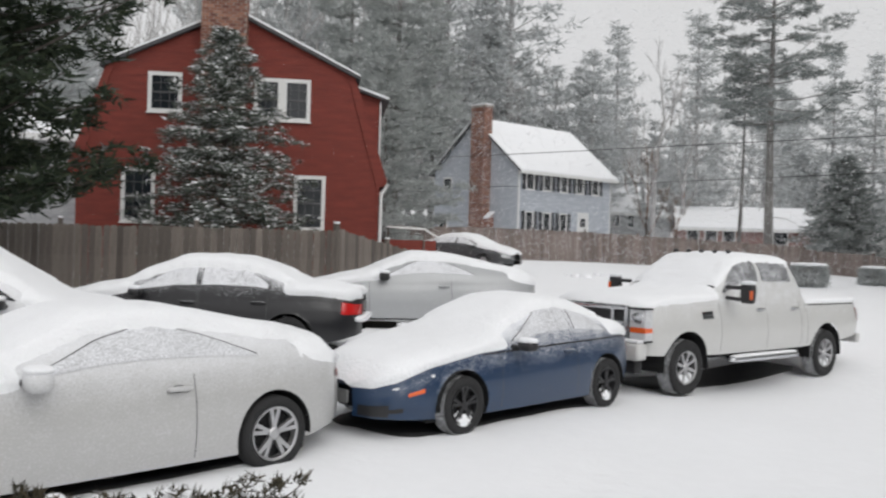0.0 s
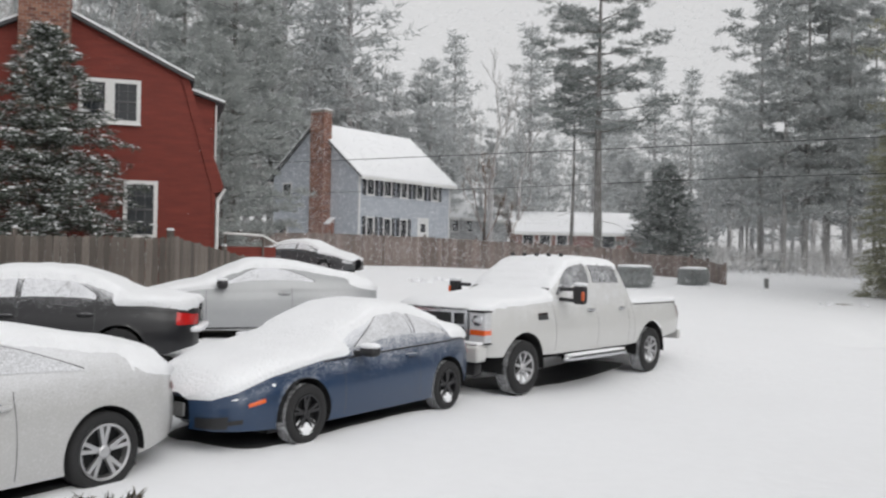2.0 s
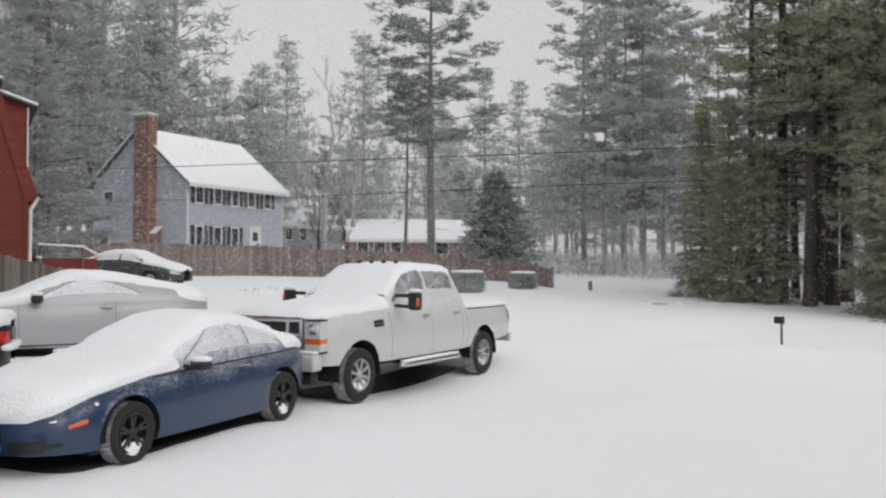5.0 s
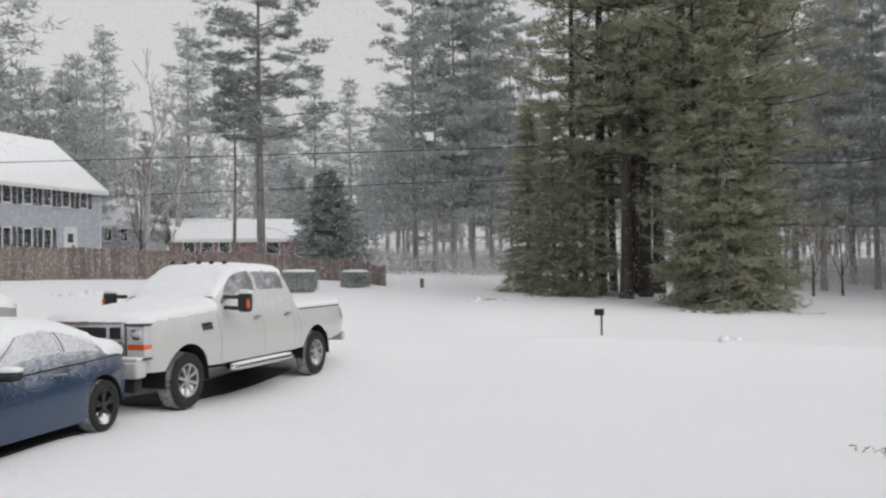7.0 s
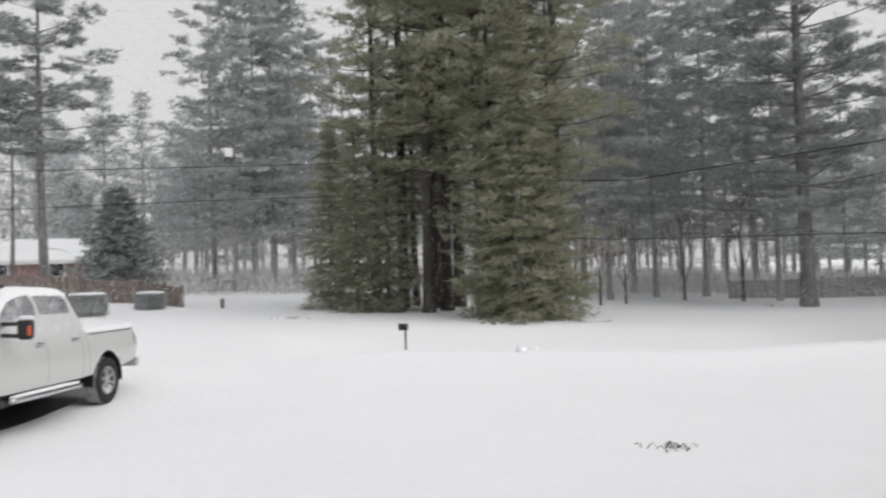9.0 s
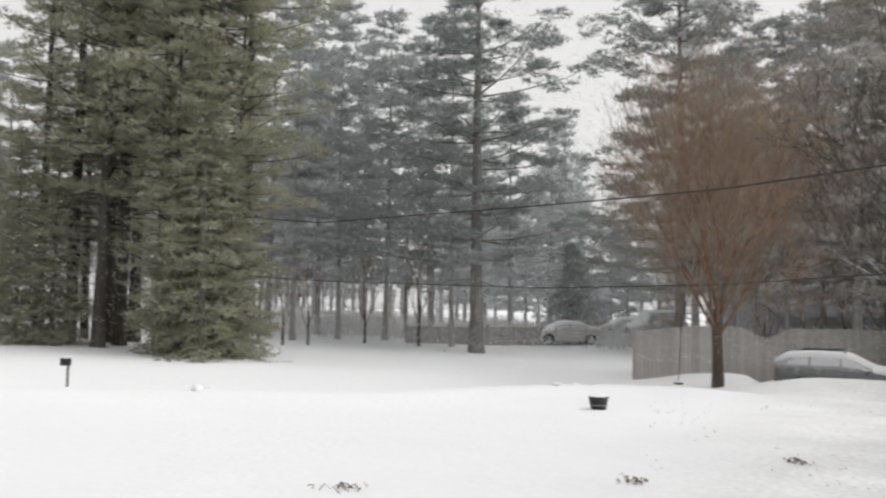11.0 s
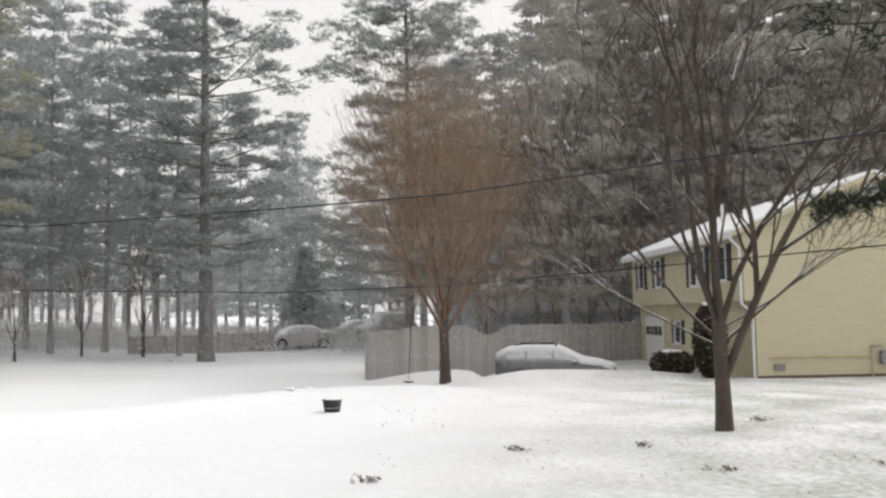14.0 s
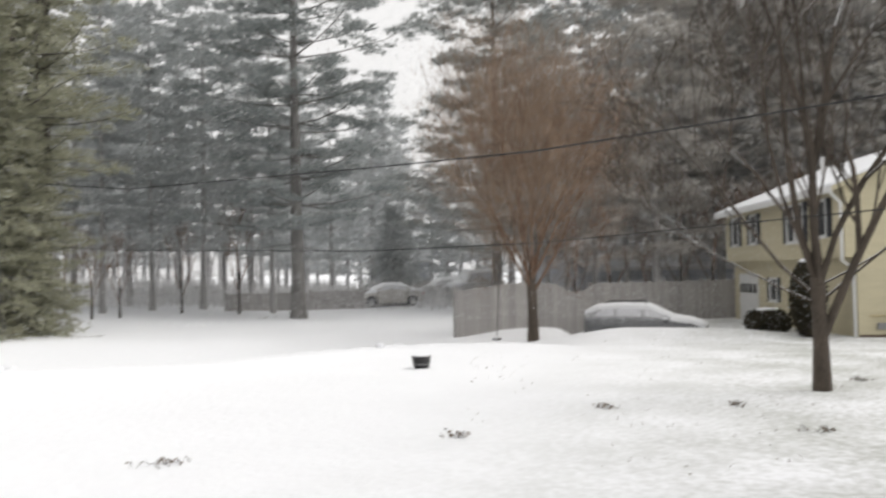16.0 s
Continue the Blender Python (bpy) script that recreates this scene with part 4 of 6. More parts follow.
def blob(sx, sy, sz, e=2.6, nu=20, nv=12):
    """A rounded box: a superellipsoid."""
    def p(c, m):
        return math.copysign(abs(c) ** m, c)
    vs, fs = [], []
    for j in range(nv + 1):
        b = -math.pi / 2 + math.pi * j / nv
        for i in range(nu):
            a = 2 * math.pi * i / nu
            vs.append((sx * p(math.cos(b), 2 / e) * p(math.cos(a), 2 / e), sy * p(math.cos(b), 2 / e) * p(math.sin(a), 2 / e), sz * p(math.sin(b), 2 / e)))
    for j in range(nv):
        for i in range(nu):
            fs.append((j * nu + i, j * nu + (i + 1) % nu, (j + 1) * nu + (i + 1) % nu, (j + 1) * nu + i))
    return vs, fs


def moved(data, x, y, z, rx=0, ry=0, rz=0):
    m = pose(x, y, z, rx, ry, rz)
    return [m @ Vector(v) for v in data[0]], data[1]


def car(name, k, m, label, paint, detail=True):
    c = thing(name, m, label, "car" if not k.get("truck") else "pickup truck")
    sh = Shell(k)
    vs, fs, xs, cols = body_mesh(sh, k.get("stations", 96))
    part("body", (vs, fs), paint, c, k.get("paint_label", ""), True)
    # underside and arch liners
    W, R, rw = k["W"], k["arch"], k["rw"]
    und = box(k["xr"] + 0.75, k["xf"] - 0.55, -W * 0.80, W * 0.80, k["clear"], k["clear"] + 0.25)
    part("underbody", und, M_UNDER, c, "dark underbody")
    for wx in (k["wb"] / 2 + k.get("shift", 0), -k["wb"] / 2 + k.get("shift", 0)):
        for sd in (1, -1):
            lv, lf = [], []
            for i in range(25):
                a = -0.10 + (math.pi + 0.2) * i / 24
                for yy in (W * 0.965, W * 0.55):
                    lv.append((wx + math.cos(a) * R * 1.0, sd * yy, rw + math.sin(a) * R))
            lf = [(2 * i, 2 * i + 1, 2 * i + 3, 2 * i + 2) for i in range(24)]
            o = len(lv)
            lv += [(wx + math.cos(-0.10 + (math.pi + 0.2) * i / 24) * R, sd * W * 0.55, rw + math.sin(-0.10 + (math.pi + 0.2) * i / 24) * R) for i in range(25)]
            lf.append(tuple(range(o, o + 25)))
            part("arch_liner", (lv, lf), M_UNDER, c)
            wheel(c, wx, sd * (W - k["tyre"] * 0.5 - 0.015), rw, k["tyre"], k["rim_mat"], k["spokes"], k.get("wheel_snow", 0.5) if sd > 0 or not k.get("truck") else 0.3, 7 + int(wx * 10), k.get("rim_r", 0.66))
    # glass: side windows, windscreen, rear window
    for sd in (1, -1):
        for (x0, x1, s0, s1, lead, tail) in k["windows"]:
            def trim(f, a, b, lead=lead, tail=tail):
                top = a + (b - a) * min(1, (f + tail[1]) / max(tail[0], 1e-3) if tail[0] else 1, ((1 - f) + lead[1]) / max(lead[0], 1e-3) if lead[0] else 1)
                return a, max(top, a + 0.01)
            part("window_surround", sh.patch(x0 - 0.014, x1 + 0.014, s0 + 0.01, s1 + 0.022, 0.003, 24, 10, sd, trim), M_TRIMBLK, c, "black window seal", True)
            part("side_window", sh.patch(x0, x1, s0, s1, 0.006, 24, 10, sd, trim), k["glass"], c, k.get("glass_label", "side window crusted with snow"), True)
        for (x0, x1) in k["screens"]:
            part("windscreen" if x0 > 0 else "rear_window", sh.patch(x0, x1, 1.5, 2.0, 0.004, 12, 10, sd), M_CARGLASS, c, "snowed-over glass", True)
        # shut lines, handles and lamps
        for x in k["shuts"]:
            part("shut_line", sh.patch(x - 0.004, x + 0.004, 0.06, 0.99, 0.0015, 1, 16, sd), M_SHUT, c)
        part("sill_trim", sh.patch(k["xr"] + 0.6, k["xf"] - 0.6, 0.0, 0.07, 0.006, 40, 2, sd, None), M_TRIMBLK if k.get("dark_sill") else paint, c) if k.get("sill_strip") else None
        for x in k["handles"]:
            p, nr = sh.at(x, 0.84, sd), sh.normal(x, 0.84, sd)
            part("door_handle", moved(blob(0.11, 0.022, 0.022, 3.5), *(p + nr * 0.03)), k.get("handle_mat", paint), c, "door handle", True)
            part("handle_cup", moved(blob(0.07, 0.006, 0.035, 2.2), *(p + nr * 0.003)), M_TRIMBLK, c, "", True)
        if k.get("mirror"):
            mx, ms, sx, sy, sz = k["mirror"]
            p = sh.at(mx, ms, sd)
            mr = part("mirror", moved(blob(sx, sy, sz, 2.8), p.x, p.y + sd * (sy + 0.05), p.z + 0.05, 0, 0, sd * -8), k.get("mirror_mat", paint), c, "door mirror with a cap of snow", True)
            part("mirror_foot", moved(blob(0.05, 0.09, 0.03), p.x + 0.02, p.y + sd * 0.03, p.z + 0.02), M_TRIMBLK, mr, "", True)
            part("mirror_snow", moved(blob(sx * 1.02, sy * 1.0, 0.035, 2.4), p.x, p.y + sd * (sy + 0.05), p.z + 0.05 + sz * 0.95), M_SNOW_CAR, mr, "", True)
        for nm, x0, x1, s0, s1, mt in k["lamps"]:
            part(nm, sh.patch(x0, x1, s0, s1, 0.008, 14, 6, sd, None, 1), mt, c, {"tail_lamp": "red tail lamp", "side_marker": "amber side marker", "headlamp": "clear headlamp lens"}.get(nm, ""), True)
    # snow
    part("snow_cover", snow_on(sh, xs, cols, *k["snow"], seed=k.get("seed", 0)), M_SNOW_CAR, c, "smooth coat of fresh snow", True)
    return c, sh


def at_wheels(front, rear, W, z=None, turn=0.0):
    """A car's pose from the ground points of its two left wheels (their outer faces)."""
    f, r = Vector(front), Vector(rear)
    d = (f - r).normalized()
    left = Vector((-d.y, d.x))
    c = (f + r) / 2 - left * W
    zz = ground(c.x, c.y) if z is None else z
    return Matrix.Translation((c.x, c.y, zz)) @ Matrix.Rotation(math.atan2(d.y, d.x), 4, "Z")


# silver coupe, tail towards the blue one
SILVER = dict(xf=2.32, xr=-2.42, W=0.932, wb=2.82, rw=0.335, tyre=0.235, arch=0.385, clear=0.16, plan=5, taper=0.06, lean=0.44, round=4.0, crease=0.004,
              top=[(-2.5, 0.78), (-2.38, 0.90), (-2.24, 1.06), (-1.85, 1.15), (-1.45, 1.22), (-0.75, 1.37), (-0.2, 1.41), (0.15, 1.39), (1.05, 1.00), (1.6, 0.88), (2.2, 0.72), (2.4, 0.6)],
              belt=[(-2.5, 0.82), (-1.8, 0.93), (-0.5, 0.93), (1.0, 0.89), (1.8, 0.76), (2.4, 0.55)],
              sill=[(-2.4, 0.36), (-1.9, 0.26), (-1.0, 0.20), (1.0, 0.20), (1.9, 0.22), (2.4, 0.3)],
              windows=[(-1.25, 0.72, 1.05, 1.50, (0.62, 0.02), (0.5, 0.02))], screens=[(0.2, 1.0), (-1.4, -0.8)], shuts=[0.98, -0.62], handles=[-0.47], mirror=(0.68, 1.02, 0.10, 0.11, 0.085),
              lamps=[("tail_lamp", -2.405, -2.30, 0.76, 0.90, M_TAIL)], rim_mat=M_ALLOY, spokes=5, glass=M_FROSTGLASS, snow=(0.095, 0.30, 0.62, 0.08), bare_glass=0.10, wheel_snow=0.0, rim_r=0.72, seed=3,
              paint_label="silver painted bodywork")
h0 = Vector((-0.68, -0.733)).normalized()
rear_w = Vector((-1.64, 7.72))
silver, silver_shell = car("silver_coupe", SILVER, at_wheels(rear_w + h0 * 2.82, rear_w, 0.93, 0.0), "silver two-door coupe under a thick coat of snow", M_P_SILVER)
for i in range(4):
    part("fender_vent", silver_shell.patch(1.12, 1.34, 0.60 + i * 0.035, 0.62 + i * 0.035, 0.004, 4, 1), M_TRIMBLK, silver, "black fender vent slat")

# blue coupe
BLUE = dict(xf=2.26, xr=-2.28, W=0.865, wb=2.60, rw=0.305, tyre=0.20, arch=0.365, clear=0.15, plan=4.2, taper=0.08, lean=0.42, round=4.0, crease=0.004,
            top=[(-2.4, 0.82), (-2.2, 0.96), (-1.85, 1.0), (-1.55, 1.07), (-1.0, 1.27), (-0.5, 1.35), (-0.1, 1.33), (0.88, 0.94), (1.5, 0.86), (2.0, 0.74), (2.18, 0.62), (2.3, 0.46)],
            belt=[(-2.4, 0.74), (-1.8, 0.87), (-0.5, 0.86), (1.0, 0.82), (1.7, 0.70), (2.3, 0.46)],
            sill=[(-2.4, 0.40), (-1.9, 0.26), (-1.0, 0.19), (1.0, 0.19), (1.8, 0.20), (2.3, 0.22)],
            windows=[(-0.62, 0.46, 1.05, 1.52, (0.75, 0.04), (0.2, 0.6)), (-1.4, -0.70, 1.05, 1.42, (0, 0), (0.95, 0.02))], screens=[(0.0, 0.85), (-1.5, -1.0)], shuts=[0.72, -0.66], handles=[-0.48], mirror=(0.46, 1.0, 0.085, 0.12, 0.06),
            lamps=[("side_marker", 1.78, 1.95, 0.58, 0.67, M_AMBER), ("tail_lamp", -2.26, -2.02, 0.62, 0.88, M_TAIL), ("fog_lamp", 2.00, 2.12, 0.20, 0.32, M_TRIMBLK)], rim_mat=M_BLACKRIM, spokes=5, glass=M_FROSTGLASS,
            snow=(0.075, 0.14, 0.50, 0.06), wheel_snow=0.7, mirror_mat=M_TRIMBLK, seed=11, paint_label="dark blue painted bodywork")
blue, blue_shell = car("blue_coupe", BLUE, at_wheels(way(-0.05, 9.05), way(-9.24, 11.15), 0.86, 0.09), "dark blue two-door coupe with black wheels, hood and roof snowed over", M_P_BLUE)
for sd in (1, -1):
    part("intake", blue_shell.patch(2.12, 2.255, 0.08, 0.46, 0.006, 10, 5, sd), M_TRIMBLK, blue, "black front intake", True)
    part("body_crease", blue_shell.patch(-2.1, 1.0, 0.965, 0.99, 0.004, 40, 1, sd), M_TRIMBLK, blue, "dark waist line")
part("plate", moved(blob(0.012, 0.14, 0.07, 8), 2.285, 0.0, 0.40), M_METAL, blue, "blank pale plate", True)

# white crew cab pickup
TRUCK = dict(truck=True, xf=2.93, xr=-3.25, W=1.01, wb=3.96, rw=0.405, tyre=0.27, arch=0.525, clear=0.48, plan=16, taper=0.015, lean=0.24, round=6.0, shoulder=0.035, crease=0.0, soft=0.05, stations=130,
             top=[(-3.4, 1.30), (-1.40, 1.31), (-1.36, 1.38), (-1.16, 1.95), (-1.0, 2.01), (-0.2, 2.04), (0.42, 2.01), (1.22, 1.46), (1.35, 1.45), (2.5, 1.41), (2.85, 1.35), (3.0, 1.2)],
             belt=[(-3.3, 1.25), (-1.4, 1.26), (-1.2, 1.31), (1.1, 1.32), (1.3, 1.33), (2.5, 1.28), (2.95, 1.15)],
             sill=[(-3.3, 0.70), (-2.6, 0.62), (-1.2, 0.55), (1.2, 0.55), (2.6, 0.60), (3.0, 0.62)],
             windows=[(-0.02, 0.98, 1.06, 1.58, (0.55, 0.05), (0.1, 0.9)), (-0.98, -0.16, 1.06, 1.58, (0, 0), (0.3, 0.75))], screens=[(0.45, 1.18), (-1.36, -1.16)], shuts=[1.16, -0.10, -1.14, -1.34], handles=[0.10, -0.92],
             lamps=[("tail_lamp", -3.25, -3.16, 0.45, 0.85, M_TAIL)], rim_mat=M_ALLOY, spokes=8, glass=M_DARKGLASS, snow=(0.07, 0.42, 0.78, 0.0), wheel_snow=0.45, handle_mat=M_CHROME, seed=21, rim_r=0.60,
             paint_label="white painted bodywork")
truck, truck_shell = car("white_pickup_truck", TRUCK, at_wheels(way(-14.07, 13.25), way(-21.9, 16.6), 1.0, -0.03), "white four-door pickup truck with a chrome grille, dusted with snow", M_P_WHITE)
truck.rotation_mode = "XYZ"
part("bumper", box(2.90, 3.12, -0.99, 0.99, 0.56, 0.80, 0.05), M_P_WHITE, truck, "white front bumper", True)
part("lower_bumper", box(2.88, 3.05, -0.90, 0.90, 0.36, 0.558, 0.05), M_TRIMBLK, truck, "black lower valance")
part("bumper_snow", box(2.93, 3.10, -0.97, 0.97, 0.80, 0.84, 0.018), M_SNOW_CAR, truck, "snow along the bumper")
gr = part("grille", box(2.90, 2.955, -0.66, 0.66, 0.84, 1.30, 0.02), M_TRIMBLK, truck, "black mesh grille")
for z in (0.87, 1.06, 1.26):
    part("grille_bar", box(2.95, 3.0, -0.66, 0.66, z - 0.028, z + 0.028, 0.012), M_CHROME, gr, "chrome grille bar")
for y in (-0.66, -0.42, 0.42, 0.66):
    part("grille_bar", box(2.945, 2.995, y - 0.03, y + 0.03, 0.84, 1.30, 0.012), M_CHROME, gr, "chrome grille bar")
for sd in (1, -1):
    lo, hi = sorted((sd * 0.70, sd * 0.99))
    hl = part("headlamp", box(2.80, 2.965, lo, hi, 0.82, 1.26, 0.03), M_CLEAR, truck, "clear headlamp block")
    part("turn_signal", box(2.80, 2.972, lo + 0.02, hi + 0.001, 0.93, 1.01, 0.012), M_AMBER, hl, "amber turn signal")
    part("reflector", moved(blob(0.03, 0.105, 0.085, 2.4), 2.958, (lo + hi) / 2, 1.135), M_CHROME, hl, "round chrome reflector", True)
    for z in (0.80, 1.255):
        part("lamp_surround", box(2.79, 2.975, lo, hi, z, z + 0.025, 0.006), M_TRIMBLK, hl, "black lamp surround")
    lo, hi = sorted((sd * 0.97, sd * 1.16))
    part("step_bar", moved(blob(0.98, 0.09, 0.045, 5, 24, 10), 0.0, sd * 1.02, 0.46), M_CHROME, truck, "running board with snow", True)
    part("step_snow", moved(blob(0.93, 0.07, 0.022, 4, 24, 8), 0.0, sd * 1.02, 0.508), M_SNOW_CAR, truck, "", True)
    mr = part("tow_mirror", moved(blob(0.06, 0.11, 0.15, 5), 0.92, sd * 1.27, 1.48), M_TRIMBLK, truck, "tall black towing mirror", True)
    part("mirror_arm", join(tube([(0.95, sd * 0.92, 1.40), (0.93, sd * 1.25, 1.38)], [0.03, 0.03], 8), tube([(0.95, sd * 0.92, 1.56), (0.93, sd * 1.25, 1.56)], [0.03, 0.03], 8)), M_TRIMBLK, mr)
    part("mirror_lamp", moved(blob(0.014, 0.025, 0.07, 5), 0.975, sd * 1.355, 1.46), M_AMBER, mr, "amber repeater")
    part("mirror_snow", moved(blob(0.065, 0.11, 0.035, 3), 0.92, sd * 1.27, 1.64), M_SNOW_CAR, mr, "", True)
    v = part("fender_vent", truck_shell.patch(1.36, 1.62, 0.70, 0.84, 0.006, 3, 3, sd), M_TRIMBLK, truck, "dark fender vent")
    for i in range(3):
        part("vent_bar", truck_shell.patch(1.36, 1.60, 0.705 + i * 0.05, 0.73 + i * 0.05, 0.012, 3, 1, sd), M_CHROME, v)
    part("wiper", tube([(1.28, sd * 0.15 + 0.2, 1.45), (1.16, sd * 0.15 + 0.55, 1.50)], [0.014, 0.010], 5), M_TRIMBLK, truck, "black wiper")
part("rear_bumper", box(-3.33, -3.20, -0.93, 0.93, 0.52, 0.70, 0.05), M_P_WHITE, truck, "snowed-over rear bumper")
for y in (-0.5, -0.25, 0.0, 0.25, 0.5):
    part("roof_marker", moved(blob(0.05, 0.03, 0.03), 0.30, y, 2.10), M_TRIMBLK, truck, "small roof marker lamp", True)
part("bed_rail", truck_shell.patch(-3.2, -1.42, 0.965, 0.99, 0.006, 20, 2, 1), M_TRIMBLK, truck, "dark bed rail cap")

# saloons
SEDAN = dict(xf=2.42, xr=-2.40, W=0.915, wb=2.73, rw=0.325, tyre=0.22, arch=0.375, clear=0.17, plan=5, taper=0.06, lean=0.40, round=4.0, crease=0.004,
             top=[(-2.5, 0.90), (-2.35, 1.02), (-1.75, 1.07), (-1.5, 1.10), (-0.85, 1.38), (-0.2, 1.45), (0.35, 1.42), (1.25, 1.02), (1.7, 0.93), (2.3, 0.76), (2.5, 0.62)],
             belt=[(-2.5, 0.84), (-1.8, 0.96), (-0.5, 0.95), (1.1, 0.90), (1.8, 0.80), (2.5, 0.58)],
             sill=[(-2.5, 0.42), (-2.0, 0.28), (-1.0, 0.21), (1.0, 0.21), (2.0, 0.24), (2.5, 0.3)],
             windows=[(0.02, 0.98, 1.05, 1.52, (0.8, 0.02), (0.1, 0.9)), (-1.05, -0.06, 1.05, 1.52, (0, 0), (0.55, 0.1))], screens=[(0.4, 1.2), (-1.45, -0.9)], shuts=[1.0, -0.03, -1.05], handles=[0.12, -0.92], mirror=(0.85, 1.0, 0.09, 0.11, 0.07),
             lamps=[("tail_lamp", -2.395, -2.13, 0.64, 0.95, M_TAIL)], rim_mat=M_ALLOY, spokes=7, glass=M_HALFGLASS, snow=(0.11, 0.32, 0.64, 0.04), wheel_snow=0.3, seed=31, paint_label="black painted bodywork")


def parked(az, d, heading, lift=0.0):
    x, y = way(az, d)
    return pose(x, y, ground(x, y) + lift, 0, 0, heading)


black, black_shell = car("black_sedan", SEDAN, parked(16.3, 14.3, 181, -0.07), "black four-door sedan with red tail lamps under thick snow", M_P_BLACK)
part("rear_bumper_snow", moved(blob(0.10, 0.62, 0.05, 4), -2.38, 0, 0.62), M_SNOW_CAR, black, "snow on the rear bumper", True)
part("plate", moved(blob(0.012, 0.16, 0.08, 8), -2.405, 0, 0.80), M_METAL, black, "blank pale plate", True)
GREY = dict(SILVER, windows=[(-1.05, 0.68, 1.05, 1.54, (0.6, 0.02), (0.55, 0.02))], glass=M_HALFGLASS, shuts=[0.95, -0.62], snow=(0.09, 0.34, 0.64, 0.04), mirror_mat=M_TRIMBLK, seed=41, paint_label="grey painted bodywork",
            lamps=[])
grey_car, _ = car("grey_coupe", GREY, parked(3.6, 17.6, 192, 0.02), "light grey coupe parked behind, roof and windows snowy", M_P_GREY)
LEFT = dict(SEDAN, top=[(-2.4, 1.2), (-2.3, 1.6), (-1.9, 1.72), (-0.2, 1.78), (0.35, 1.74), (1.25, 1.18), (1.7, 1.10), (2.2, 0.98), (2.45, 0.8)], belt=[(-2.5, 1.1), (1.1, 1.08), (1.8, 0.98), (2.5, 0.7)], lean=0.3, glass=M_CARGLASS, glass_label="dark side window", mirror_mat=M_TRIMBLK, snow=(0.08, 0.36, 0.66, 0.0), seed=51, paint_label="silver painted bodywork")
left_car, _ = car("silver_wagon", LEFT, parked(30.8, 12.0, 10, -0.02), "tall silver wagon with dark windows and snowy roof", M_P_SILVER)
DARK = dict(SEDAN, glass=M_HALFGLASS, snow=(0.09, 0.30, 0.62, 0.08), seed=61, lamps=[("headlamp", 2.1, 2.40, 0.70, 0.95, M_CLEAR), ("tail_lamp", -2.39, -2.1, 0.7, 0.95, M_TAIL)], stations=70, paint_label="dark grey painted bodywork")
dark, _ = car("dark_sedan", DARK, parked(0.2, 37.0, -32, -0.04), "dark grey sedan on the slope, roof and hood snowed over", M_P_DARK)
FAR = dict(DARK, glass=M_FROSTGLASS, snow=(0.09, 0.20, 0.55, 0.2), seed=71, paint_label="beige painted bodywork")
far1, _ = car("beige_sedan", FAR, parked(-70.9, 57.0, 128, 0.0), "beige sedan frosted with snow on the far drive", M_P_TAN)
far2, _ = car("white_sedan", dict(FAR, seed=81, paint_label="white painted bodywork"), parked(-74.6, 62, 128, 0.0), "pale sedan under snow beside a van", M_P_WHITE)
VAN = dict(SEDAN, top=[(-2.5, 1.5), (-2.4, 1.85), (-1.9, 1.95), (0.6, 1.95), (1.3, 1.25), (1.7, 1.15), (2.3, 1.0), (2.5, 0.8)], belt=[(-2.5, 1.1), (1.1, 1.08), (1.8, 0.98), (2.5, 0.7)], glass=M_FROSTGLASS, snow=(0.09, 0.2, 0.5, 0.2),
           windows=[(0.02, 0.98, 1.05, 1.5, (0.8, 0.02), (0.1, 0.9)), (-2.1, -0.06, 1.05, 1.5, (0, 0), (0.1, 0.9))], screens=[(0.65, 1.28), (-2.48, -2.35)], stations=60, seed=91, paint_label="white painted bodywork")
far3, _ = car("white_van", VAN, parked(-76.4, 60.5, 150, 0.0), "white van frosted with snow", M_P_WHITE)
WAGON = dict(DARK, top=[(-2.5, 0.95), (-2.35, 1.25), (-1.9, 1.50), (-1.2, 1.56), (0.2, 1.54), (1.15, 1.08), (1.7, 1.0), (2.3, 0.84), (2.5, 0.7)], windows=[(0.02, 0.95, 1.05, 1.52, (0.8, 0.02), (0.1, 0.9)), (-1.05, -0.06, 1.05, 1.52, (0, 0), (0.1, 0.9)), (-1.9, -1.12, 1.05, 1.48, (0, 0), (0.6, 0.1))],
             screens=[(0.3, 1.1), (-2.4, -2.0)], glass=M_FROSTGLASS, seed=95, lamps=[("headlamp", 2.1, 2.40, 0.70, 0.95, M_CLEAR)], snow=(0.09, 0.32, 0.66, 0.06))
wagon, _ = car("grey_wagon", WAGON, parked(-87.3, 36.2, 268, -0.02), "grey station wagon half hidden by a snow bank", M_P_WAGON)
for sd in (-0.55, 0.55):
    part("roof_rail", tube([(-1.5, sd, 1.62), (-1.4, sd, 1.68), (0.0, sd, 1.68), (0.15, sd, 1.6)], [0.02] * 4, 6), M_TRIMBLK, wagon)


# bare asphalt under the parked cars, where no snow fell; its dark patch also paints the shade there
M_ASPHALT_SHADE = material("asphalt_and_shade", (0.05, 0.05, 0.053), rough=0.55, var=0.2, scale=20, bump=0.3, bump_scale=60)


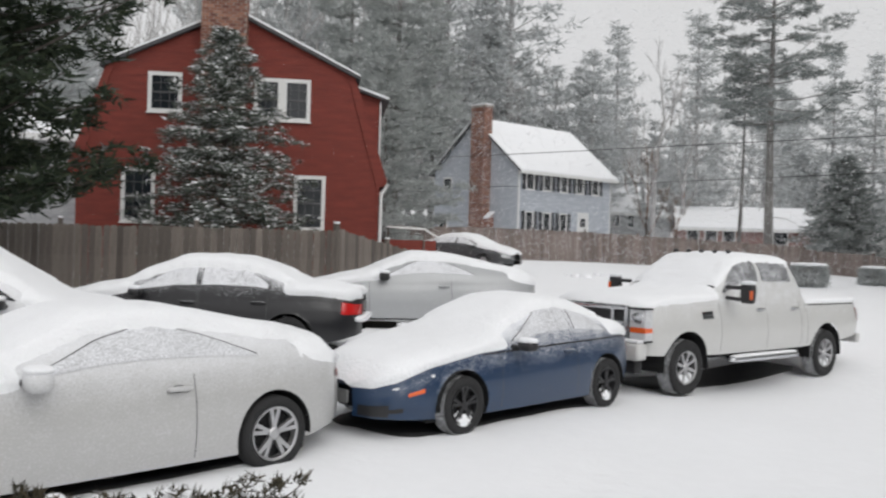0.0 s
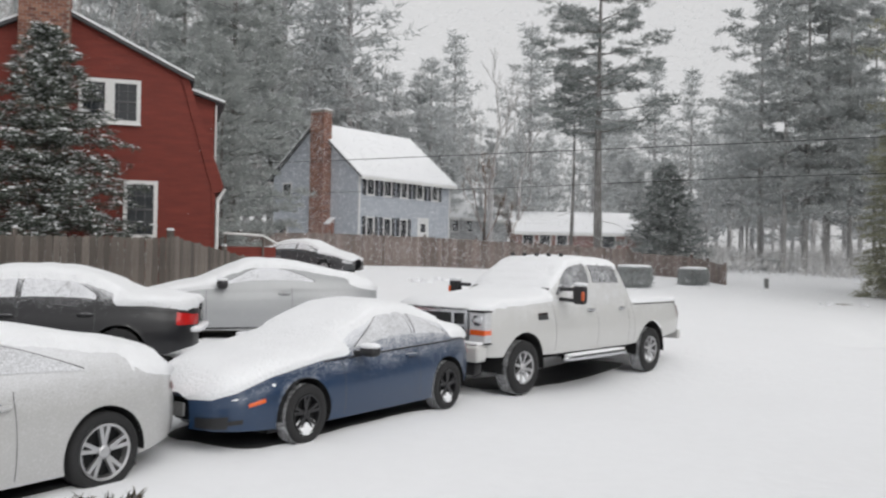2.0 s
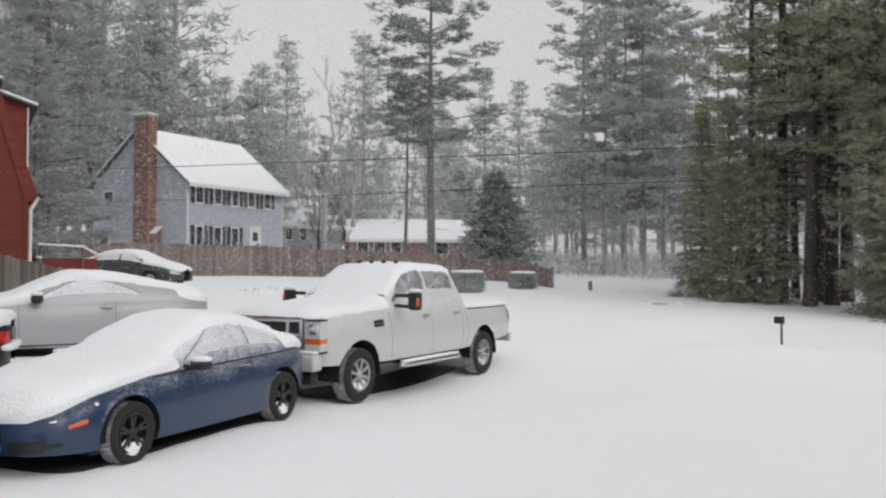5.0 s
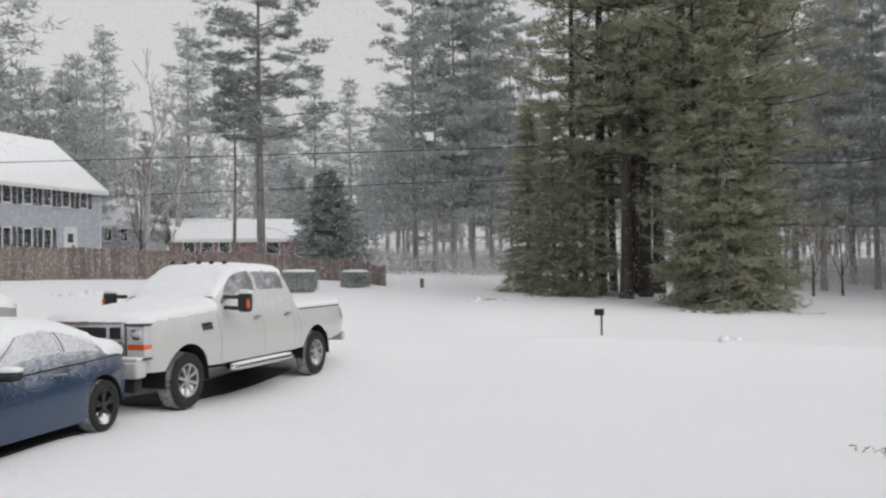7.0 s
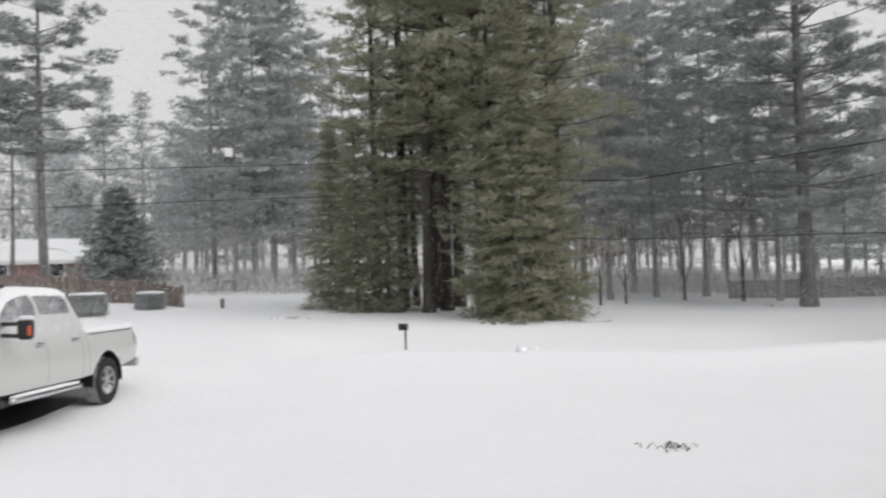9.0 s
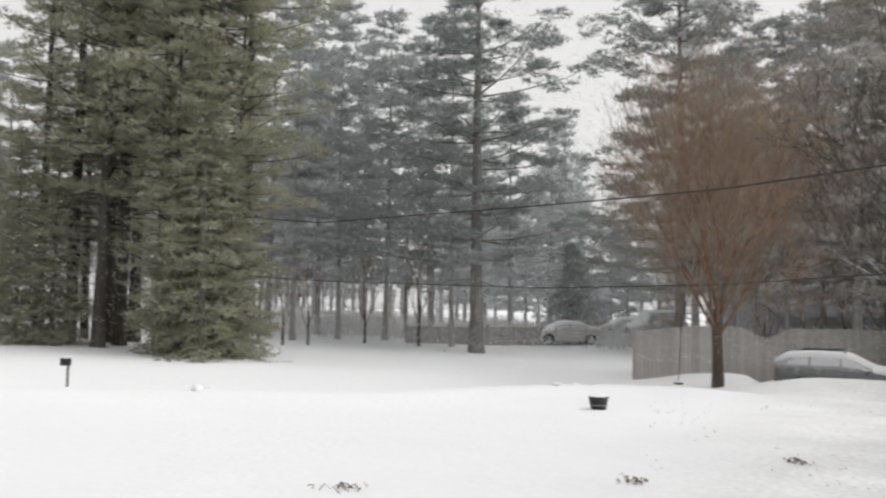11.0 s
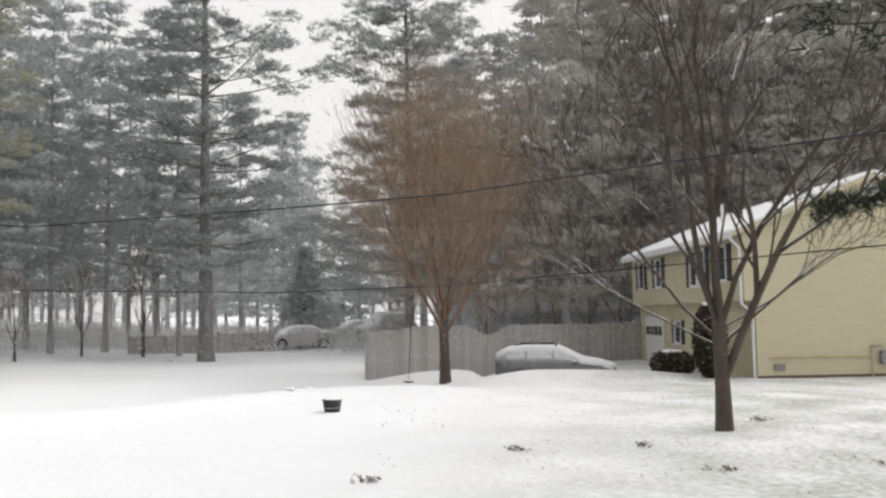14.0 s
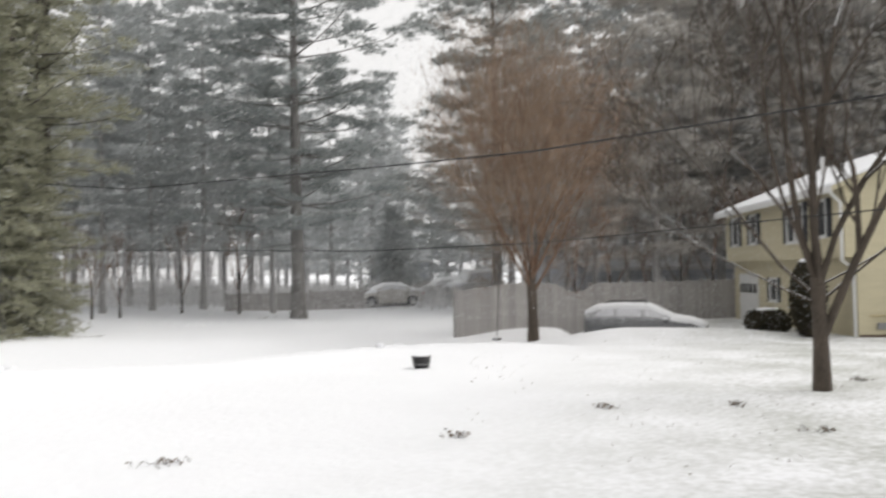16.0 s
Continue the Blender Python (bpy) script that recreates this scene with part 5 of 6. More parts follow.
def bare_shade_patch(c, sx, sy, dx=0.0, dy=0.0):
    m = c.matrix_world
    vs, fs = [], []
    rings, n = 14, 40
    for j in range(rings + 1):
        for i in range(n):
            a = 2 * math.pi * i / n
            ca, sa = math.cos(a), math.sin(a)
            q = (abs(ca) ** 5 + abs(sa) ** 5) ** -0.2
            w = 1 + 0.07 * noise.noise((ca * 2.5 + sx, sa * 2.5, sy))
            p = m @ Vector((dx + ca * q * sx * w * j / rings, dy + sa * q * sy * w * j / rings, 0))
            vs.append((p.x, p.y, ground(p.x, p.y) + 0.012 - (0.02 if j == rings else 0)))
    for j in range(rings):
        for i in range(n):
            fs.append((j * n + i, j * n + (i + 1) % n, (j + 1) * n + (i + 1) % n, (j + 1) * n + i))
    ob = new("asphalt_shade_patch", mesh_of("asphalt_shade_patch", vs, [f[::-1] for f in fs], M_ASPHALT_SHADE, True))
    tagged(ob, "dark patch of bare asphalt and painted shade under a parked car", "road", kind="structure")


for c, sx, sy in ((silver, 2.1, 0.80), (blue, 2.05, 0.75), (truck, 2.3, 0.45), (black, 2.1, 0.75), (grey_car, 2.0, 0.75), (left_car, 2.0, 0.75), (dark, 2.0, 0.75)):
    bare_shade_patch(c, sx, sy)


# ---- trees ----
def needles(points, dirs, count, length, width, rng, up=0.25, flat=1.0):
    """Tufts of needles: thin blades fanned round each point."""
    n = len(points) * count
    p = np.repeat(points, count, 0)
    d = np.repeat(dirs, count, 0)
    r = rng.normal(size=(n, 3))
    r[:, 2] *= flat
    r /= np.linalg.norm(r, axis=1, keepdims=True) + 1e-9
    v = d * 0.55 + r
    v[:, 2] += up
    v /= np.linalg.norm(v, axis=1, keepdims=True) + 1e-9
    ln = length * rng.uniform(0.6, 1.3, (n, 1))
    p = p + rng.normal(size=(n, 3)) * length * 0.35 * np.array([1, 1, 0.6 * flat])
    side = np.cross(v, rng.normal(size=(n, 3)))
    side /= np.linalg.norm(side, axis=1, keepdims=True) + 1e-9
    w = width * rng.uniform(0.6, 1.4, (n, 1))
    tri = np.stack([p - side * w * 0.5, p + side * w * 0.5, p + v * ln], 1).reshape(-1, 3)
    return tri


def tri_mesh(name, tri, mat):
    me = bpy.data.meshes.new(name)
    n = len(tri) // 3
    me.vertices.add(3 * n)
    me.vertices.foreach_set("co", np.ascontiguousarray(tri, dtype=np.float32).ravel())
    me.loops.add(3 * n)
    me.loops.foreach_set("vertex_index", np.arange(3 * n, dtype=np.int32))
    me.polygons.add(n)
    me.polygons.foreach_set("loop_start", np.arange(0, 3 * n, 3, dtype=np.int32))
    me.materials.append(mat)
    me.update(calc_edges=True)
    me.validate()
    return me


def pine(name, height, bare, radius, trunk_r, seed, mat, bark, label, tiers=20, per=6, tufts=9, count=9, length=0.34, width=0.055, shape="pine", category="pine tree", lean=0.0, snowy=0, snags=0):
    """A conifer: trunk, whorled limbs and sprays of needles; "white" sets the needles in level plates on long limbs."""
    rng = np.random.default_rng(seed)
    rr = random.Random(seed)
    t = thing(name, Matrix.Identity(4), label, category)
    bend = [rr.uniform(-0.12, 0.12), rr.uniform(-0.12, 0.12)]

    def axis(h):
        f = h / height
        return np.array([bend[0] * math.sin(f * 3) + lean * f, bend[1] * math.sin(f * 2.3), h])

    def limb_rise(ln, rise, s, f):
        if shape == "spruce":
            return ln * (rise * s - 0.12 * s * s * (1 if f < 0.7 else 0.5))
        if shape == "white":
            return ln * (rise * s + 0.16 * s * s * s)
        return ln * (rise * s + 0.10 * s * s * (1 if f < 0.7 else 0.5))

    hs = np.linspace(-0.3, height, 14)
    part("trunk", tube([axis(h) for h in hs], [max(0.02, trunk_r * (1.25 if h < 0.2 else 1) * (1 - 0.93 * max(h, 0) / height)) for h in hs], 10), bark, t, "straight tapering trunk", True)
    limbs, P, D = [], [], []
    for i in range(snags):
        # dead stubs below the crown
        h, a, ln = bare * rr.uniform(0.2, 1.0), rr.uniform(0, 6.28), radius * rr.uniform(0.2, 0.55)
        b0 = axis(h)
        o = np.array([math.cos(a), math.sin(a), rr.uniform(-0.25, 0.15)])
        limbs.append(tube([b0, b0 + o * ln * 0.6, b0 + o * ln + np.array([0, 0, -0.08 * ln])], [trunk_r * 0.09, trunk_r * 0.06, 0.006], 3))
    for k in range(tiers):
        f = (k + rr.uniform(-0.3, 0.3)) / tiers
        f = min(max(f, 0), 0.985)
        h = bare + (height - bare) * f
        if shape == "pine":
            prof = (0.55 + 0.45 * math.sin(math.pi * min(1, f * 1.15 + 0.12))) * (1 - f ** 2.2) ** 0.6
        elif shape == "cone":
            prof = (1 - f) ** 0.8 * (0.7 + 0.3 * min(1, f * 9)) + 0.04
        elif shape == "white":
            prof = (1 - f ** 1.5) ** 0.8 * (0.72 + 0.28 * min(1, f * 4)) * rr.uniform(0.7, 1.15) + 0.05
        else:
            prof = (1 - f) ** 0.85 * (0.9 if f > 0.06 else 0.75)
        nb = max(3, int(per * (0.6 + 0.4 * prof)))
        a0 = rr.uniform(0, 6.28)
        for b in range(nb):
            a = a0 + 2 * math.pi * b / nb + rr.uniform(-0.35, 0.35)
            ln = radius * prof * (rr.uniform(0.4, 1.2) if shape != "spruce" else rr.uniform(0.65, 1.1)) + 0.15
            if shape != "spruce" and rr.random() < 0.12:
                ln *= 0.35
            if shape == "spruce":
                rise = -0.18 + 0.55 * f + rr.uniform(-0.08, 0.08)
            elif shape == "white":
                rise = -0.06 + 0.42 * f + rr.uniform(-0.10, 0.12)
            else:
                rise = 0.08 + 0.35 * f + rr.uniform(-0.22, 0.25)
            base = axis(h + (rr.uniform(-0.25, 0.25) if shape == "white" else 0))
            out = np.array([math.cos(a), math.sin(a), 0.0])
            lat = np.array([-math.sin(a), math.cos(a), 0.0])
            pts = [base + out * ln * s + np.array([0, 0, limb_rise(ln, rise, s, f)]) for s in (0, 0.35, 0.7, 1.0)]
            limbs.append(tube(pts, [trunk_r * 0.20 * (1 - 0.7 * f), trunk_r * 0.14 * (1 - 0.7 * f), trunk_r * 0.08 * (1 - 0.6 * f), 0.008], 4))
            m = max(2, int(tufts * (0.35 + 0.65 * ln / radius)))
            if shape == "white":
                # two to four plates along the outer part of the limb, each a flat cloud of tufts
                plates = [(rr.uniform(0.34, 0.96), rr.uniform(-0.30, 0.30)) for _ in range(2 + int(ln > radius * 0.45) + int(ln > radius * 0.8))]
                plates[0] = (0.93, 0.0)
                for i in range(m):
                    s0, l0 = plates[i % len(plates)]
                    r = min(1.1, 0.30 + 0.15 * ln) * math.sqrt(rr.random())
                    q = rr.uniform(0, 6.28)
                    rad, off = s0 * ln + math.cos(q) * r * 0.85, l0 * ln * (1.2 - s0) + math.sin(q) * r
                    z = limb_rise(ln, rise, s0, f) + rr.gauss(0.04, 0.07) - 0.10 * r * r
                    P.append(base + out * rad + lat * off + np.array([0, 0, z]))
                    v = out * (0.6 + math.cos(q)) + lat * math.sin(q) + np.array([0, 0, 0.35])
                    D.append(v / (np.linalg.norm(v) + 1e-6))
                continue
            for i in range(m):
                s = rr.uniform(0.28, 1.0) if shape != "spruce" else rr.uniform(0.12, 1.0)
                off = rr.uniform(-1, 1) * ln * 0.34 * (1.15 - s) * (1.0 if shape != "spruce" else 0.9)
                P.append(base + out * ln * s + lat * off + np.array([0, 0, limb_rise(ln, rise, s, f) + (rr.uniform(-0.28, 0.25) if shape != "spruce" else rr.uniform(-0.12, 0.06))]))
                q = out + lat * off / (ln + 0.01) * 1.2
                D.append(q / np.linalg.norm(q))
    tagged(part("branchwork", join(*limbs), bark, t, "bare inner limbs"), kind="stuff")
    tri = needles(np.array(P), np.array(D), count, length, width, rng, 0.22 if shape != "spruce" else -0.05, 0.55)
    tagged(part("crown", tri_mesh("crown", tri, mat), mat, t, "sprays of needles"), kind="stuff")
    if snowy:
        q = np.array(P) + np.array([0, 0, length * 0.28])
        snow = needles(q, np.array(D), snowy, length * 0.8, width * 1.8, rng, 0.0, 0.12)
        tagged(part("bough_snow", tri_mesh("bough_snow", snow, M_ROOFSNOW), M_ROOFSNOW, t, "snow lying along the boughs"), kind="stuff")
    return t


def grow(start, direction, length, radius, depth, rr, out, spread=0.55, upward=0.25, split=(2, 3), shrink=0.72, wiggle=0.12, min_r=0.004, lines=None):
    """A limb and all that grows from it, as tubes."""
    pts, rad = [Vector(start)], [radius]
    d = Vector(direction).normalized()
    n = 4 if depth > 1 else 3
    for i in range(n):
        d = (d + Vector((rr.uniform(-1, 1), rr.uniform(-1, 1), rr.uniform(-0.5, 0.9))) * wiggle + Vector((0, 0, upward * 0.12))).normalized()
        pts.append(pts[-1] + d * length / n)
        rad.append(max(min_r, radius * (1 - 0.34 * (i + 1) / n)))
    if lines is not None:
        lines.append((pts, rad))
    out.append(tube(pts, rad, 7 if radius > 0.05 else (4 if radius > 0.015 else 3)))
    if depth <= 0:
        return
    k = rr.randint(*split)
    for i in range(k):
        s = rr.uniform(0.45, 1.0) if i else 1.0
        j = min(len(pts) - 1, int(s * n))
        p = pts[j]
        u = d.orthogonal().normalized()
        a = rr.uniform(0, 6.28)
        v = (u * math.cos(a) + d.cross(u) * math.sin(a)) * rr.uniform(0.5, 1.0) * spread * 1.4
        nd = (d + v + Vector((0, 0, upward))).normalized()
        grow(p, nd, length * shrink * rr.uniform(0.75, 1.15), max(min_r, rad[j] * rr.uniform(0.62, 0.82)), depth - 1, rr, out, spread, upward, split, shrink, wiggle, min_r, lines)


def bare_tree(name, label, seed, trunk_h, trunk_r, limbs, bark, twig_mat, category="bare tree", snow_fork=False, twig_depth=5, length=2.2, **kw):
    """A leafless tree; limbs is a list of (height, azimuth, tilt, length, radius)."""
    rr = random.Random(seed)
    t = thing(name, Matrix.Identity(4), label, category)
    part("trunk", tube([(0, 0, -0.3), (0, 0, 0.05), (0.02, 0, trunk_h * 0.4), (0, 0.03, trunk_h)], [trunk_r * 1.5, trunk_r * 1.25, trunk_r, trunk_r * 0.95], 12), bark, t, "rough grey-brown trunk", True)
    for h, az, tilt, ln, r in limbs:
        out, lines = [], ([] if snow_fork else None)
        d = Vector((math.cos(az) * math.sin(tilt), math.sin(az) * math.sin(tilt), math.cos(tilt)))
        grow((0, 0, h - 0.1), d, ln, r, twig_depth, rr, out, lines=lines, **kw)
        limb = part("limb", join(*out), twig_mat, t, "bare forking limb")
        caps = []
        for pts, rad in lines or ():
            run = pts[-1] - pts[0]
            if rad[0] > 0.012 and abs(run.z) < 0.8 * run.length:
                caps.append(tube([p + Vector((0, 0, q * 0.8)) for p, q in zip(pts, rad)], [q * 0.42 for q in rad], 5))
        if caps:
            tagged(part("limb_snow", join(*caps), M_ROOFSNOW, limb, "snow lying along the limb"), kind="stuff")
    return t


def put(ob, az, d, turn=0.0, size=1.0, sink=0.0):
    x, y = way(az, d)
    return copy_thing(ob, pose(x, y, ground(x, y) - sink, 0, 0, turn) @ Matrix.Diagonal((size, size, size, 1)))


def place(ob, az, d, turn=0.0, size=1.0):
    x, y = way(az, d)
    ob.matrix_world = pose(x, y, ground(x, y), 0, 0, turn) @ Matrix.Diagonal((size, size, size, 1))
    return ob


rr = random.Random(12)
# the snowy fir before the red house
place(pine("snowy_fir", 7.0, 0.1, 4.0, 0.13, 5, M_SNOWFIR, M_BARK, "dense fir with snow on its boughs before the red house", tiers=32, per=12, tufts=28, count=12, length=0.16, width=0.026, shape="spruce", category="fir tree", snowy=2), 15.9, 23.6)
# a dark pine whose boughs hang beside the red house
place(pine("dark_pine", 15, 2.1, 3.9, 0.25, 8, M_PINE, M_BARK, "dark pine with heavy boughs beside the red house", tiers=32, per=12, tufts=36, count=14, length=0.24, width=0.055), 32.4, 17.5)
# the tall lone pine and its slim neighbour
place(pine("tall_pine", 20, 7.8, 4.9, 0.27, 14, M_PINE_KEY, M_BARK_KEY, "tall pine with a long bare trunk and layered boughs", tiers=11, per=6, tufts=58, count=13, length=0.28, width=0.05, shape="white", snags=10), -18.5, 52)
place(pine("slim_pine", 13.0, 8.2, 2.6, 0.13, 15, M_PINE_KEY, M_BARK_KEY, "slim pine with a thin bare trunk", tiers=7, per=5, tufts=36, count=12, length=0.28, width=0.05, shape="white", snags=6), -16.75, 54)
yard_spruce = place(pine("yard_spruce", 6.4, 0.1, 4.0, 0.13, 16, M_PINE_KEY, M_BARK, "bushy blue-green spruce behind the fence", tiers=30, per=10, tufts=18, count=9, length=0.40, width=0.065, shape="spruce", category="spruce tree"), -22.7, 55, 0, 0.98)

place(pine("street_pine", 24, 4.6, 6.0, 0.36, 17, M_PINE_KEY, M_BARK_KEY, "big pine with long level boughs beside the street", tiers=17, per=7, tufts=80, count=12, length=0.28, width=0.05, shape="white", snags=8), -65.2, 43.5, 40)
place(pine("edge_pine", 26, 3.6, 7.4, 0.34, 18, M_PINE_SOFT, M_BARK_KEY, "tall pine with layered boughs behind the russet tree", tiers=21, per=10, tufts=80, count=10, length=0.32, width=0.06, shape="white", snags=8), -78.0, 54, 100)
# pines: near, mid and far kinds, built once, all toned paler to stand in for haze
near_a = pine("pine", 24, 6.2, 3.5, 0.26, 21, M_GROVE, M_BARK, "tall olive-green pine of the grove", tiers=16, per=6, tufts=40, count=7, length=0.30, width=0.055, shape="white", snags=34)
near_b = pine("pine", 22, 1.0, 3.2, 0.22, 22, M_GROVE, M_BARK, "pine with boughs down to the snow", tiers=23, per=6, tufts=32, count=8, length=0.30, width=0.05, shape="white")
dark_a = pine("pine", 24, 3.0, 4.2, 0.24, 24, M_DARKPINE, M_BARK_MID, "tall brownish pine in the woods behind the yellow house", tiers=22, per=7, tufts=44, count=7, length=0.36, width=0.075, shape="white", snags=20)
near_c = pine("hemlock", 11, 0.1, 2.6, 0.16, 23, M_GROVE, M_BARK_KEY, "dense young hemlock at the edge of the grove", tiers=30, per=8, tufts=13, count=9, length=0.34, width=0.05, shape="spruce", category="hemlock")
mid_a = pine("pine", 24, 5.0, 4.6, 0.22, 31, M_PINE_MID, M_BARK_MID, "tall pine with grey haze put into its colour", tiers=17, per=6, tufts=46, count=6, length=0.34, width=0.085, shape="white", snags=22)
mid_b = pine("pine", 21, 3.6, 3.9, 0.17, 32, M_PINE_MID, M_BARK_MID, "slender pine with grey haze put into its colour", tiers=16, per=6, tufts=42, count=6, length=0.34, width=0.085, shape="white", snags=24)
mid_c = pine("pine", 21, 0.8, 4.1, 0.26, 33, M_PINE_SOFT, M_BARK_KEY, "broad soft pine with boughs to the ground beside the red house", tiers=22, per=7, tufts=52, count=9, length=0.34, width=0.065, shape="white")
far_a = pine("pine", 20, 3.5, 3.6, 0.28, 41, M_PINE_FAR, M_BARK_FAR, "far pine with pale haze put into its colour", tiers=20, per=7, tufts=10, count=6, length=0.6, width=0.13)
far_b = pine("pine", 17, 2.5, 3.4, 0.26, 42, M_PINE_FAR, M_BARK_FAR, "far pine with pale haze put into its colour", tiers=18, per=7, tufts=10, count=6, length=0.6, width=0.13)
bare_far = bare_tree("bare_tree", "leafless tree with pale haze put into its colour", 51, 5.0, 0.16, [(3.0, 0.4, 0.5, 2.6, 0.07), (4.0, 2.6, 0.45, 2.6, 0.07), (5.0, 4.5, 0.2, 3.0, 0.1)], M_BARK_FAR, M_TWIG_FAR, twig_depth=4, split=(2, 3), spread=0.5, min_r=0.015)
mid_bare = bare_tree("bare_tree", "leafless brown tree dusted with snow", 52, 3.0, 0.11, [(1.5, 0.4, 0.5, 2.0, 0.05), (2.2, 2.6, 0.5, 2.0, 0.05), (3.0, 4.5, 0.2, 2.4, 0.07)], M_BARK, M_TWIG, twig_depth=5, split=(2, 3), spread=0.5, min_r=0.009)

GROVE = [(near_c, -35.6, 39, 0.75), (near_c, -37.3, 37, 1.0), (near_b, -38.5, 38.5, 0.95), (near_a, -40.2, 38, 1.0), (near_a, -41.8, 36, 0.95), (near_a, -43.0, 37.5, 1.0), (near_a, -43.8, 40, 1.05), (near_a, -45.4, 35, 1.1),
         (near_b, -47.0, 34.5, 1.0), (near_a, -48.6, 33.5, 1.0), (near_c, -47.8, 32.2, 1.4), (near_c, -49.6, 33.2, 0.95), (near_b, -50.0, 34.4, 0.75), (near_a, -50.2, 36, 1.0), (near_c, -39.2, 36.8, 1.0), (near_c, -46.3, 33.0, 0.85), (near_b, -46.0, 33.6, 0.7),
         (near_a, -41.0, 41, 0.7), (near_a, -42.4, 39, 0.62), (near_a, -42.6, 42, 0.75)]
for i, (k, a, d, s) in enumerate(GROVE):
    (place if k.location.length == 0 else put)(k, a, d, 40 * i, s)
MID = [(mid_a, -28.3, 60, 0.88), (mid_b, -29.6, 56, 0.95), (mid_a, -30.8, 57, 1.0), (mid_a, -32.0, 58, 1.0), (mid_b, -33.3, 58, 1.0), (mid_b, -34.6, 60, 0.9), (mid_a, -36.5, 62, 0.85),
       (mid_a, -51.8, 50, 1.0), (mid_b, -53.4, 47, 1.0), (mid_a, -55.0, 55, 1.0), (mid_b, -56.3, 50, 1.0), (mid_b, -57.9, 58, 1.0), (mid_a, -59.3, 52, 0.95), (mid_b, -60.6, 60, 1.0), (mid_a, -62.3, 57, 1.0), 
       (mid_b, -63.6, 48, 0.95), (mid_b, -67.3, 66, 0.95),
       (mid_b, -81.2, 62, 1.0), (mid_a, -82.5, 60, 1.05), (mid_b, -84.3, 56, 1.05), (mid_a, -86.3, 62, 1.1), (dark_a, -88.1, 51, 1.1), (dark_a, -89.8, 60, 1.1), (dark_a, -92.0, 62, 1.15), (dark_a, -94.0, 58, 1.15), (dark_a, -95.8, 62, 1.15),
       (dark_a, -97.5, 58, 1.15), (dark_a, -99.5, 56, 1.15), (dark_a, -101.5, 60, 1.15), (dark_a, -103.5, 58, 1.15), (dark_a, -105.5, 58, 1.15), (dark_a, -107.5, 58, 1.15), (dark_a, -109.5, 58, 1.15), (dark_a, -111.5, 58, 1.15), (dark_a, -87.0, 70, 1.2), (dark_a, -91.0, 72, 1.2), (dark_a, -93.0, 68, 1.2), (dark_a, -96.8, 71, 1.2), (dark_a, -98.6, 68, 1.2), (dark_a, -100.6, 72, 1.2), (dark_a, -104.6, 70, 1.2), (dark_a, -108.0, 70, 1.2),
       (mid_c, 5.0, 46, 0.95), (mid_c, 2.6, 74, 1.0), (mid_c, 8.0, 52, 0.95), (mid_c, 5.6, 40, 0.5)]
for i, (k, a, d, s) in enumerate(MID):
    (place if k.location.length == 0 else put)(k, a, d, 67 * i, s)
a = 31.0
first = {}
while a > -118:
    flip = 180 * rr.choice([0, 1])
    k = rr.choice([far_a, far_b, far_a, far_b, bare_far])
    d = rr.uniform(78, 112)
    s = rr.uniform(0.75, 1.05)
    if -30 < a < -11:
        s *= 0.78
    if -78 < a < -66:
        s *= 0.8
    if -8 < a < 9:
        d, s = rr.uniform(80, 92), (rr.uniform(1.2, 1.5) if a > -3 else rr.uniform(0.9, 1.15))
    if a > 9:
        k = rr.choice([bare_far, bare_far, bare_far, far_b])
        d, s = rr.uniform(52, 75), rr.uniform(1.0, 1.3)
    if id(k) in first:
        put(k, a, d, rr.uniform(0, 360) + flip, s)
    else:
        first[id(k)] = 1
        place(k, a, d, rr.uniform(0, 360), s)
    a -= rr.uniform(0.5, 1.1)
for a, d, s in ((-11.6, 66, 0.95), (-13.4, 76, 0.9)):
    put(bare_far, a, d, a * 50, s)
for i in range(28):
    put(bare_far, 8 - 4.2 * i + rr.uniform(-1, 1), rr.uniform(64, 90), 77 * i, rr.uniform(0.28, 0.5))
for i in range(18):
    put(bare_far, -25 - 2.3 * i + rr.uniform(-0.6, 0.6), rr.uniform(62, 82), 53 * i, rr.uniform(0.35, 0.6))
place(mid_bare, -11.2, 54, 0, 0.8)
for a, d, s in ((-13.0, 52, 0.6), (-51.3, 44, 0.7), (-52.8, 42, 0.6), (-54.4, 43, 0.6), (-58.0, 47, 0.7), (-61.5, 47, 0.9), (-36.2, 50, 0.6)):
    put(mid_bare, a, d, a * 50, s)
place(pine("street_spruce", 7.0, 0.1, 3.4, 0.13, 26, M_PINE_MID, M_BARK_MID, "spruce with pale haze put into its colour behind the far drive", tiers=28, per=9, tufts=14, count=8, length=0.40, width=0.07, shape="spruce", category="spruce tree"), -71.3, 64)
for a, d, s in ((-83.0, 50, 0.8), (-85.2, 48, 0.9), (-87.4, 50, 0.8), (-89.6, 52, 1.1), (-91.5, 53, 1.2), (-94, 50, 1.1), (-97, 50, 1.2), (-100, 49, 1.2), (-103, 50, 1.2)):
    put(mid_bare, a, d, a * 31, s)

